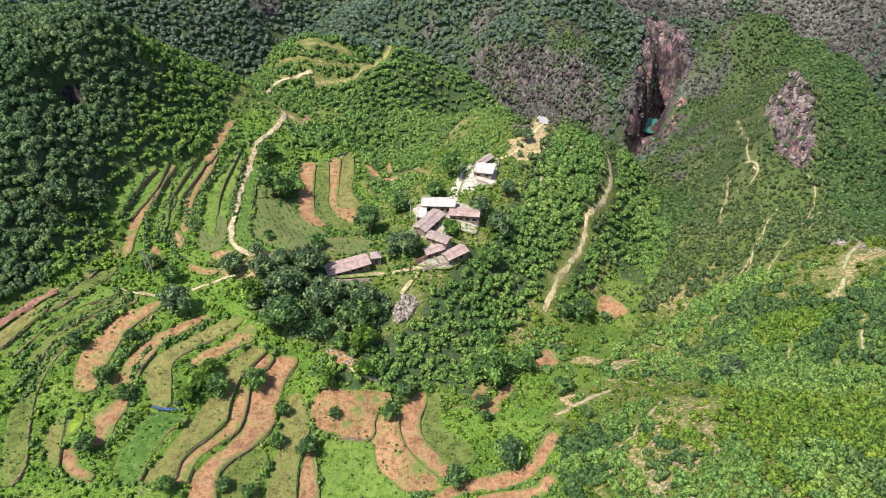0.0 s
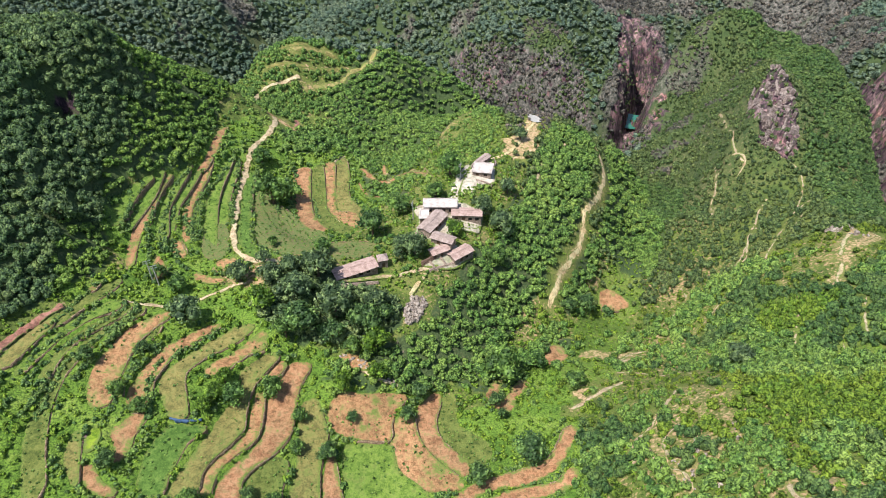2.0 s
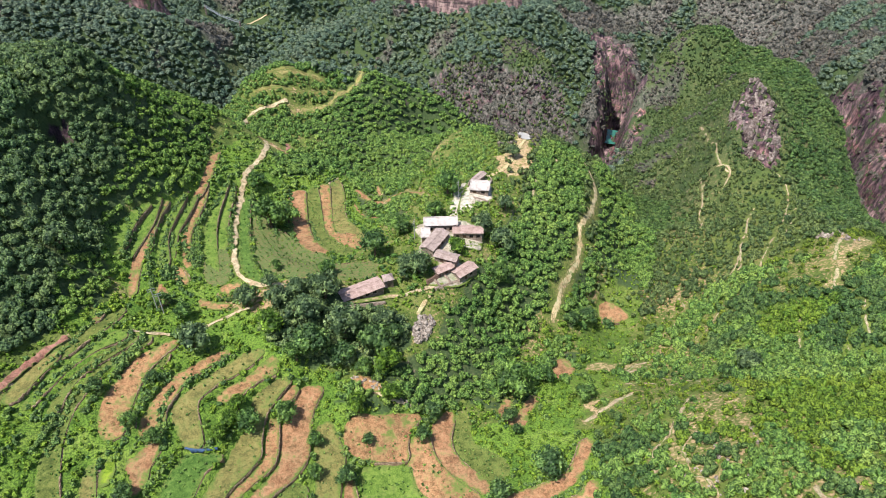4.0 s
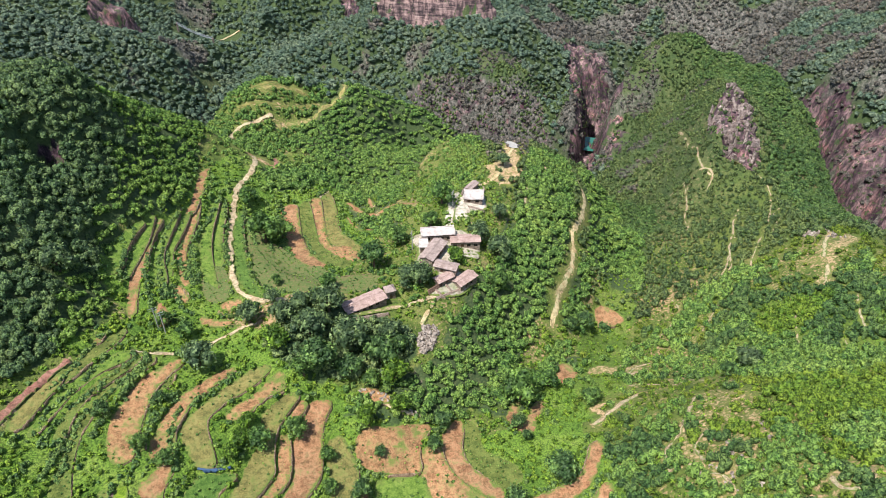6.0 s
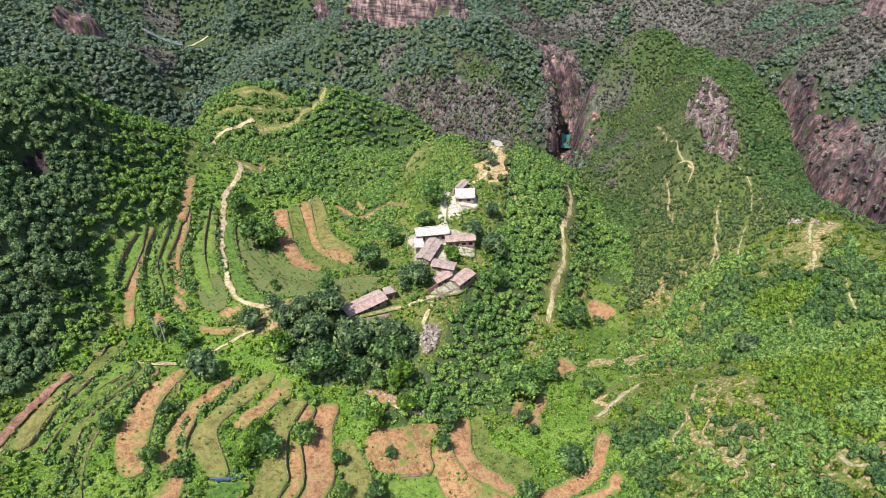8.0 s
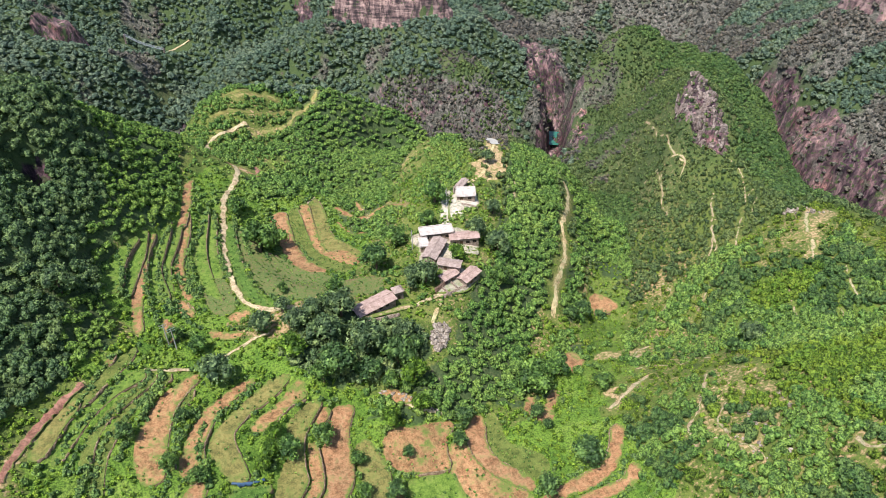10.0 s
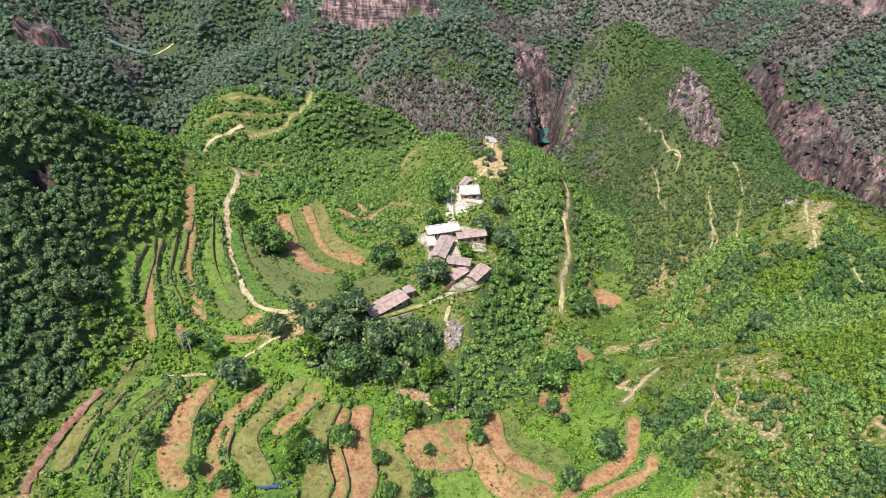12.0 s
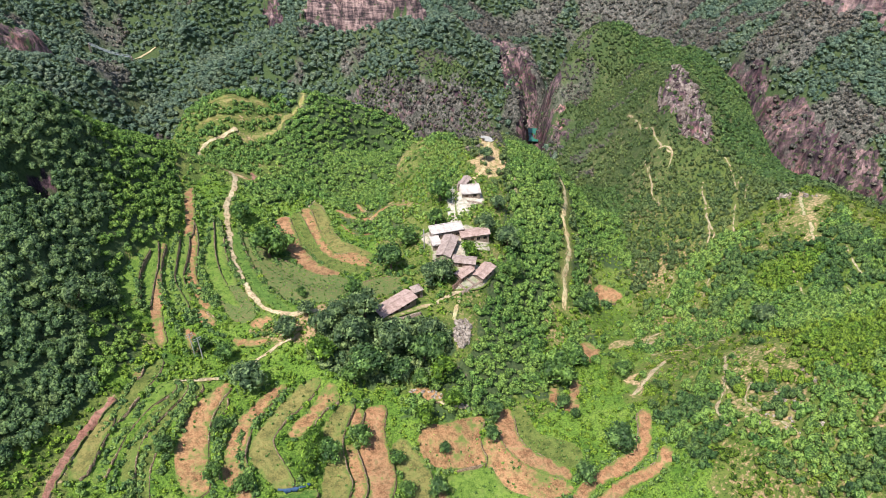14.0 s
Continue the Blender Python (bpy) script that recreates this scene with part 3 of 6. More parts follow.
def field(kind, outline):
    line = curve_through(outline, True, 1.1)
    tang = np.roll(line, -1, 0) - np.roll(line, 1, 0)
    turn = np.sum(line[:, 0] * np.roll(line[:, 1], -1) - np.roll(line[:, 0], -1) * line[:, 1])
    line = line + 0.4 * np.sign(turn) * np.column_stack((tang[:, 1], -tang[:, 0])) / (np.linalg.norm(tang, axis=1)[:, None] + 1e-6)
    TERRACES.append((kind, line, land(line[:, 0], line[:, 1])))


field("grass", [(-75.0, 118.2), (-73.6, 117.7), (-79.3, 110.7), (-81.7, 105.7), (-83.7, 101.0), (-84.6, 96.3), (-84.3, 89.1), (-82.5, 81.3),
    (-79.8, 73.0), (-81.3, 69.2), (-84.6, 77.0), (-86.6, 84.4), (-86.5, 92.9), (-85.9, 99.7), (-84.3, 104.7), (-81.2, 111.1)])
field("straw", [(-69.1, 118.9), (-68.1, 117.6), (-70.5, 113.8), (-72.7, 108.9), (-73.6, 104.3), (-74.0, 99.9), (-74.2, 95.4), (-74.4, 92.5),
    (-77.1, 91.7), (-78.8, 94.6), (-79.7, 98.8), (-79.5, 102.6), (-78.0, 106.9), (-76.5, 111.4), (-74.0, 115.1)])
field("soil", [(-72.3, 86.6), (-70.7, 88.2), (-68.3, 91.3), (-66.5, 90.2), (-67.7, 85.9), (-67.7, 82.6), (-68.8, 79.8), (-70.6, 80.2),
    (-70.2, 82.8)])
field("dry", [(-78.6, 84.8), (-77.6, 85.6), (-76.1, 79.9), (-74.6, 73.9), (-76.3, 76.0), (-78.3, 79.5)])
field("soil", [(-75.2, 77.5), (-73.5, 78.4), (-70.8, 75.1), (-67.6, 73.2), (-68.8, 72.4), (-72.2, 73.6)])
field("rape", [(-75.9, 83.2), (-75.3, 87.4), (-73.9, 84.9), (-74.3, 81.8), (-75.6, 81.6)])
field("straw", [(-56.0, 116.9), (-58.7, 114.4), (-61.6, 110.7), (-64.4, 107.5), (-66.1, 103.0), (-67.2, 98.9), (-66.8, 93.7), (-69.4, 91.2),
    (-71.3, 95.2), (-70.8, 99.0), (-69.4, 103.9), (-67.9, 107.9), (-64.3, 111.5), (-60.2, 115.4)])
field("dry", [(-48.6, 117.2), (-49.0, 115.7), (-52.3, 112.1), (-57.2, 108.0), (-60.5, 104.3), (-61.3, 100.8), (-59.3, 93.6), (-58.8, 90.8),
    (-61.6, 90.3), (-63.8, 94.2), (-65.8, 98.3), (-65.3, 102.4), (-62.8, 106.2), (-59.0, 110.4), (-54.8, 114.5), (-51.9, 116.8)])
field("straw", [(-46.4, 115.9), (-45.3, 114.4), (-45.7, 111.2), (-48.7, 109.7), (-51.0, 107.3), (-53.8, 104.3), (-56.5, 102.9),
    (-57.6, 104.7), (-54.6, 107.6), (-51.3, 110.3), (-48.7, 113.6)])
field("dry", [(-50.4, 105.2), (-48.3, 107.2), (-44.4, 110.8), (-42.4, 110.3), (-44.5, 106.8), (-46.8, 102.5), (-47.7, 98.6), (-47.8, 93.4),
    (-47.6, 90.6), (-49.7, 86.3), (-52.5, 82.1), (-53.7, 78.6), (-53.9, 74.7), (-58.6, 73.9), (-57.7, 77.8), (-56.2, 82.0), (-55.0, 85.6),
    (-53.3, 89.5), (-52.5, 93.3), (-50.5, 97.0), (-49.5, 101.0)])
field("crop", [(-62.6, 87.4), (-60.9, 89.3), (-58.2, 89.3), (-54.8, 89.1), (-55.5, 87.5), (-57.6, 85.0), (-58.6, 80.8), (-59.5, 76.9),
    (-59.6, 73.8), (-62.5, 73.1), (-64.3, 75.5), (-64.7, 79.2), (-64.1, 83.1)])
field("straw", [(-46.1, 100.6), (-44.7, 99.5), (-44.4, 91.6), (-45.6, 87.5), (-48.6, 83.8), (-50.8, 79.9), (-51.4, 75.8), (-51.5, 74.6),
    (-53.7, 74.8), (-53.5, 78.0), (-51.5, 82.4), (-49.1, 85.8), (-46.9, 89.3), (-46.8, 94.5)])
field("soil", [(-43.9, 107.6), (-41.7, 109.2), (-40.7, 108.5), (-42.7, 105.1), (-44.2, 105.4)])
field("soil", [(-39.8, 109.5), (-35.4, 109.8), (-36.3, 107.0), (-37.6, 102.8), (-37.9, 96.8), (-38.2, 91.6), (-40.3, 86.8), (-42.6, 84.1),
    (-44.8, 81.4), (-46.2, 78.4), (-45.9, 74.0), (-45.2, 70.0), (-49.6, 69.0), (-50.2, 73.6), (-50.2, 77.4), (-48.1, 81.9), (-45.6, 85.4),
    (-44.1, 88.7), (-43.9, 93.2), (-44.1, 97.5), (-42.9, 100.8), (-41.3, 106.3)])
field("dry", [(-36.4, 99.3), (-33.5, 101.2), (-32.1, 97.7), (-30.4, 92.2), (-31.0, 88.0), (-31.5, 82.6), (-31.0, 76.0), (-30.4, 72.1),
    (-36.2, 70.9), (-36.8, 77.5), (-36.2, 80.2), (-36.0, 85.6), (-36.3, 91.2), (-36.5, 95.6)])
field("grass", [(-39.3, 84.9), (-41.5, 84.4), (-45.1, 80.7), (-44.8, 76.8), (-43.0, 71.1), (-38.5, 72.2), (-38.6, 78.4), (-38.0, 83.8)])
field("straw", [(-29.6, 100.9), (-27.2, 103.1), (-23.3, 103.0), (-19.4, 103.8), (-14.2, 104.6), (-12.8, 103.6), (-15.2, 99.7), (-16.3, 96.6),
    (-16.7, 92.5), (-23.6, 92.2), (-27.4, 92.9), (-29.6, 95.3), (-30.5, 97.9)])
field("lawn", [(-25.9, 90.6), (-16.6, 91.1), (-15.7, 87.8), (-14.2, 84.4), (-10.3, 80.9), (-7.6, 76.6), (-8.7, 72.8), (-23.8, 72.5),
    (-25.8, 81.2), (-26.6, 87.6)])
field("straw", [(-14.8, 98.2), (-11.2, 99.0), (-10.6, 95.2), (-8.9, 91.0), (-5.6, 86.7), (-1.7, 82.8), (-0.5, 80.2), (-4.1, 79.4),
    (-9.0, 80.0), (-12.9, 83.1), (-15.0, 87.1), (-15.9, 90.5), (-16.2, 94.6)])
field("soil", [(-6.8, 106.4), (-4.8, 106.9), (-4.4, 104.8), (-5.9, 98.7), (-5.1, 93.8), (-1.8, 89.4), (1.1, 85.4), (0.5, 83.2), (-1.1, 83.6),
    (-4.9, 87.5), (-8.3, 91.1), (-10.0, 95.3), (-10.4, 99.2), (-9.4, 103.2)])
field("grass", [(-3.6, 105.1), (-2.0, 106.4), (-0.8, 103.5), (-0.8, 98.4), (2.1, 95.3), (6.0, 92.1), (5.9, 88.0), (2.0, 86.3), (-1.2, 89.4),
    (-4.5, 93.9), (-5.4, 98.8)])
field("soil", [(24.1, 93.2), (26.6, 92.9), (22.7, 86.1), (18.5, 82.1), (12.7, 79.8), (5.0, 78.8), (-0.8, 76.0), (-3.0, 76.9), (3.5, 81.1),
    (11.9, 83.1), (18.3, 85.2), (21.7, 89.1)])
field("soil", [(22.1, 81.3), (24.0, 80.6), (22.1, 77.3), (17.4, 76.2), (11.7, 75.9), (5.4, 73.7), (2.1, 75.0), (8.6, 77.7), (14.6, 78.3),
    (19.7, 78.7)])
field("soil", [(-29.7, 86.9), (-29.0, 87.7), (-27.5, 82.1), (-26.2, 74.0), (-29.0, 73.5), (-30.5, 80.2)])
field("soil", [(10.8, 112.6), (8.8, 110.0), (7.2, 106.4), (8.2, 103.8), (11.4, 101.4), (13.6, 103.6), (15.2, 106.6), (18.4, 111.2), (16.6, 111.6), (13.6, 108.4),
    (11.6, 105.6), (10.0, 106.6), (10.6, 109.6), (12.2, 112.0)])
field("soil", [(25.6, 124.9), (29.5, 127.9), (31.4, 123.6), (28.2, 120.0), (25.6, 119.6), (24.4, 121.8)])
field("soil", [(49.5, 156.0), (52.6, 157.3), (57.4, 152.9), (56.4, 150.3), (50.4, 150.0), (48.5, 152.3)])
field("straw", [(-28.8, 112.6), (-24.0, 112.3), (-19.8, 109.1), (-22.4, 108.6), (-26.5, 109.5)])
field("lawn", [(-84.4, 166.9), (-83.2, 166.8), (-85.1, 162.1), (-86.2, 157.1), (-85.7, 150.2), (-86.6, 145.0), (-88.6, 145.5),
    (-89.8, 154.4), (-88.8, 160.5)])
field("soil", [(-79.6, 171.9), (-80.3, 168.8), (-81.3, 163.2), (-81.5, 157.8), (-80.4, 149.3), (-81.2, 144.1), (-81.1, 138.4),
    (-80.6, 134.5), (-82.0, 134.0), (-83.1, 141.3), (-83.5, 147.4), (-84.3, 155.6), (-83.3, 161.7), (-82.4, 165.8), (-81.2, 170.3)])
field("lawn", [(-76.8, 181.4), (-76.7, 174.3), (-77.8, 166.2), (-78.4, 159.0), (-75.5, 147.1), (-77.0, 145.1), (-79.5, 151.9),
    (-80.4, 162.0), (-79.3, 168.9), (-78.5, 176.2)])
field("soil", [(-71.9, 209.7), (-71.9, 201.7), (-72.2, 191.8), (-73.2, 181.9), (-75.0, 179.9), (-74.4, 187.5), (-74.1, 196.8), (-73.9, 206.7)])
field("lawn", [(-74.3, 180.1), (-74.5, 174.1), (-75.4, 168.2), (-76.5, 161.8), (-75.0, 150.7), (-74.3, 145.2), (-75.5, 148.5),
    (-78.1, 159.2), (-77.8, 166.2), (-76.7, 174.3)])
field("straw", [(-72.3, 188.4), (-72.0, 179.6), (-72.9, 170.3), (-73.5, 162.6), (-71.6, 153.5), (-70.4, 147.2), (-72.0, 147.9),
    (-74.8, 159.0), (-75.2, 167.2), (-74.4, 177.1), (-73.4, 182.6)])
field("lawn", [(-67.3, 195.9), (-67.6, 185.1), (-68.0, 175.7), (-67.3, 165.8), (-64.6, 153.0), (-62.7, 143.7), (-65.6, 146.0),
    (-69.1, 158.7), (-70.3, 169.7), (-70.0, 181.5), (-69.1, 192.3)])
field("lawn", [(-65.8, 197.1), (-65.0, 188.6), (-65.3, 177.8), (-64.5, 167.2), (-62.7, 157.3), (-60.5, 144.0), (-62.3, 143.8),
    (-65.8, 160.0), (-67.2, 171.9), (-67.1, 184.0)])
field("crop", [(-60.2, 191.9), (-60.0, 182.8), (-58.6, 170.2), (-56.7, 158.7), (-53.4, 147.3), (-50.4, 139.5), (-52.4, 140.0),
    (-55.7, 145.6), (-58.9, 154.3), (-61.0, 165.3), (-62.0, 177.0), (-62.1, 187.6)])
field("rows", [(-58.4, 189.8), (-52.6, 176.8), (-49.5, 174.3), (-44.6, 166.8), (-40.7, 160.1), (-35.1, 156.5), (-34.8, 145.6),
    (-42.5, 139.4), (-48.0, 143.3), (-52.1, 147.3), (-55.3, 159.0), (-58.3, 174.1), (-58.8, 185.1)])
field("soil", [(-48.8, 197.4), (-44.4, 199.0), (-43.7, 193.4), (-42.4, 181.4), (-39.4, 168.1), (-34.9, 159.9), (-38.1, 159.3),
    (-42.5, 164.8), (-46.3, 175.7), (-48.0, 188.9)])
field("grass", [(-43.3, 197.9), (-40.4, 202.0), (-38.5, 189.1), (-36.7, 176.0), (-32.5, 166.3), (-27.4, 159.9), (-30.4, 157.4),
    (-36.3, 163.5), (-40.1, 173.1), (-42.6, 187.9)])
field("straw", [(-39.5, 202.3), (-36.5, 205.1), (-35.6, 193.0), (-33.6, 176.0), (-28.2, 172.9), (-24.7, 165.7), (-26.3, 162.0),
    (-30.8, 166.3), (-36.0, 177.5), (-38.3, 190.7)])
field("dry", [(-35.8, 203.8), (-33.1, 209.3), (-31.3, 200.8), (-30.5, 187.0), (-25.7, 174.6), (-23.1, 167.3), (-26.6, 170.3), (-32.9, 177.4),
    (-35.3, 193.1)])
field("rows", [(-35.1, 147.5), (-21.4, 150.1), (-22.3, 143.7), (-32.5, 141.1)])
field("soil", [(-73.4, 145.7), (-72.3, 146.2), (-69.6, 139.6), (-71.0, 139.7), (-73.1, 142.1)])
field("straw", [(-65.4, 134.7), (-62.0, 132.9), (-58.2, 132.0), (-60.0, 130.5), (-63.7, 131.2), (-65.5, 132.4)])
field("straw", [(-61.3, 138.6), (-57.4, 140.7), (-56.0, 138.5), (-59.3, 136.3)])
field("grass", [(-88.8, 118.7), (-85.3, 123.7), (-81.6, 127.9), (-82.1, 123.9), (-85.2, 117.8), (-87.8, 113.4), (-90.3, 110.1),
    (-91.2, 110.8), (-89.8, 115.0)])
field("lawn", [(-80.4, 120.1), (-78.8, 118.3), (-83.2, 114.5), (-86.3, 110.5), (-88.8, 105.9), (-90.6, 100.9), (-91.9, 97.5), (-93.2, 97.6),
    (-91.6, 103.5), (-89.8, 108.0), (-86.8, 113.4), (-83.7, 117.7)])
field("grass", [(-77.7, 118.5), (-76.7, 117.6), (-81.7, 111.4), (-84.9, 106.9), (-86.4, 103.1), (-87.2, 97.1), (-88.8, 97.3), (-87.8, 103.2),
    (-85.8, 108.3), (-82.7, 113.0)])
field("grass", [(-69.5, 114.9), (-69.2, 112.4), (-72.4, 106.8), (-73.6, 101.3), (-72.4, 94.8), (-74.4, 95.2), (-75.3, 100.3), (-74.3, 105.6),
    (-72.1, 110.4)])
field("soil", [(-86.3, 124.5), (-85.1, 126.0), (-85.6, 122.8), (-86.7, 122.1)])
field("lawn", [(-83.5, 168.7), (-81.5, 171.7), (-81.8, 163.6), (-82.9, 157.6), (-83.7, 146.0), (-84.9, 145.7), (-84.9, 159.0)])
field("rows", [(-66.8, 156.7), (-63.2, 157.8), (-60.3, 147.1), (-60.1, 141.6), (-63.0, 140.0), (-65.5, 143.0), (-67.1, 148.6)])
field("straw", [(-73.8, 145.2), (-71.9, 145.9), (-69.5, 141.1), (-71.6, 139.6)])
field("soil", [(-76.6, 139.4), (-74.8, 137.4), (-72.8, 134.2), (-73.3, 131.2), (-75.1, 131.1)])
field("dry", [(-94.8, 106.8), (-91.7, 112.2), (-90.3, 110.8), (-92.5, 104.8), (-94.5, 98.6), (-96.2, 97.7), (-96.7, 99.8)])


def level(line, heights, x, y):
    """The levelled height of a terrace at places within or on its outline."""
    d = (x[:, None] - line[:, 0]) ** 2 + (y[:, None] - line[:, 1]) ** 2
    w = np.exp(-d / (2 * 4.5 ** 2)) + 1e-9
    return 0.25 * land(x, y) + 0.75 * (w @ heights) / w.sum(1)


def ground(x, y):
    """The height of the ground sheet at arrays of places."""
    x, y = np.asarray(x, float), np.asarray(y, float)
    z = land(x, y)
    for line, rise, run, fade in CLIFFS:
        z = z + scarp(x, y, line, rise, run, fade)
    z = z - ravine(x, y)
    z = z - 9.0 * np.exp(-(((x + 104.5) / 4.2) ** 2 + ((y - 172.5) / 5.0) ** 2) ** 2)
    rock = blur_mask(ROCKS, x, y)
    far = np.clip((np.hypot(x, y) - 150) / 150, 0, 1)
    u = np.where(x > 200, y, x)
    ribs = np.abs(fbm(u * 0.22, 0.02 * (x + y - u), 4, 15)) * 2.2
    z = z - rock * far * 11.0 * ribs
    z = z + fbm(x * 0.05, y * 0.05, 5, 2) * (1.0 + 9.0 * far) + rock * fbm(x * 0.16, y * 0.16, 4, 5) * (3.0 + 7.0 * far)
    for kind, line, heights in TERRACES:
        m = inside(line, x, y)
        if m.any():
            z[m] = level(line, heights, x[m], y[m]) - 0.3
    return z


def mesh_object(name, verts, faces, material, parent=None, smooth=False):
    """A mesh object from arrays; faces all with the same number of corners."""
    me = bpy.data.meshes.new(name)
    verts, faces = np.asarray(verts, np.float32), np.asarray(faces, np.int32)
    k = faces.shape[1]
    me.vertices.add(len(verts))
    me.vertices.foreach_set("co", verts.ravel())
    me.loops.add(faces.size)
    me.loops.foreach_set("vertex_index", faces.ravel())
    me.polygons.add(len(faces))
    me.polygons.foreach_set("loop_start", np.arange(0, faces.size, k, dtype=np.int32))
    if smooth:
        me.polygons.foreach_set("use_smooth", np.ones(len(faces), bool))
    me.update(calc_edges=True)
    me.materials.append(material)
    ob = new(name, me)
    if parent:
        ob.parent = parent
    return ob


def give(ob, name, values):
    ob.data.attributes.new(name, "FLOAT", "POINT").data.foreach_set("value", np.asarray(values, np.float32))


def steps(*spans):
    """Grid lines: (start, end, step) spans, end to end."""
    out = []
    for a, b, s in spans:
        out.extend(np.linspace(a, b, max(2, int(round((b - a) / s)) + 1))[:-1])
    out.append(spans[-1][1])
    return np.array(out)


gx = steps((-1800, -400, 200), (-400, -180, 12), (-180, -105, 2.5), (-105, 30, 0.75), (30, 80, 1.0), (80, 150, 1.5), (150, 290, 2.2), (290, 500, 12), (500, 1900, 200))
gy = steps((-1500, -100, 200), (-100, 50, 10), (50, 150, 0.75), (150, 300, 1.1), (300, 520, 2.2), (520, 750, 12), (750, 2200, 200))
GX, GY = np.meshgrid(gx, gy)
GZ = ground(GX.ravel(), GY.ravel())
quads = (np.arange(len(gy) - 1)[:, None] * len(gx) + np.arange(len(gx) - 1)).ravel()
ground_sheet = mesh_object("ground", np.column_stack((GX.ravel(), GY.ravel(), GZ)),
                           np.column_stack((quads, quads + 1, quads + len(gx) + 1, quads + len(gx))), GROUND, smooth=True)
give(ground_sheet, "rock", blur_mask(ROCKS, GX.ravel(), GY.ravel()))
give(ground_sheet, "lush", blur_mask(LUSH, GX.ravel(), GY.ravel()) * np.where(GX.ravel() > 28, 0.5, 0.75))
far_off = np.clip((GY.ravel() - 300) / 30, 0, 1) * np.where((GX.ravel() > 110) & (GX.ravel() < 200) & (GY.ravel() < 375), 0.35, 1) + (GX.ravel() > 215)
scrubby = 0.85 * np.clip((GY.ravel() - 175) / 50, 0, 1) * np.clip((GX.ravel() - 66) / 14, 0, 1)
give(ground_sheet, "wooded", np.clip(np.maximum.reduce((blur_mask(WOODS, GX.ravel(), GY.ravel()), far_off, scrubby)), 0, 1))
arid = np.clip((fbm(GX.ravel() * 0.032, GY.ravel() * 0.032, 3, 71) + 0.6 * fbm(GX.ravel() * 0.09, GY.ravel() * 0.09, 2, 72)
                + 0.17 * np.clip((GX.ravel() - 120) / 100, -0.5, 1) - 0.04) * 8, 0, 1) * np.maximum(far_off > 0.9, 0.0)
arid = np.maximum(arid, blur_mask({"northern": ROCKS["wall"]}, GX.ravel(), GY.ravel()))
slope_arid = np.clip((fbm(GX.ravel() * 0.03, GY.ravel() * 0.03, 3, 81) + 0.5 * fbm(GX.ravel() * 0.15, GY.ravel() * 0.15, 2, 82) - 0.03) * 6, 0, 1)
slope_arid = slope_arid * (GX.ravel() > 66) * (GX.ravel() < 200) * np.clip((GY.ravel() - 205) / 20, 0, 1) * (far_off < 0.9) * (1 - blur_mask({"flank": THICKETS["flank"]}, GX.ravel(), GY.ravel()))
pale = np.maximum(blur_mask({"far_cliff": ROCKS["far_cliff"]}, GX.ravel(), GY.ravel()), 0.6 * blur_mask({"east_rim": ROCKS["east_rim"]}, GX.ravel(), GY.ravel()))
# sunlit part of the right cliff: its light is painted in as paler rock
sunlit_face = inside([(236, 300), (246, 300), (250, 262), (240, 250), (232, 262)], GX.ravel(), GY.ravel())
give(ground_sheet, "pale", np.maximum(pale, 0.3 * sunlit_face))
give(ground_sheet, "thin", np.maximum(arid, 0.7 * slope_arid))
tagged(ground_sheet, "steep green mountain ground with weeds, bare earth and rock", "ground", kind="structure")

# ---- terraces: beds and retaining walls ----
from mathutils.geometry import delaunay_2d_cdt

FIELD_LABELS = {
    "soil": "bare reddish brown ploughed terrace field", "straw": "tan stubble terrace field with weeds",
    "dry": "dry olive green meadow terrace", "grass": "green grassy terrace field", "lawn": "bright light green meadow terrace",
    "crop": "deep green planted terrace field", "rape": "small yellow green crop plot", "rubble": "pale rubble covered plot",
    "rows": "terrace field with planted green rows"}


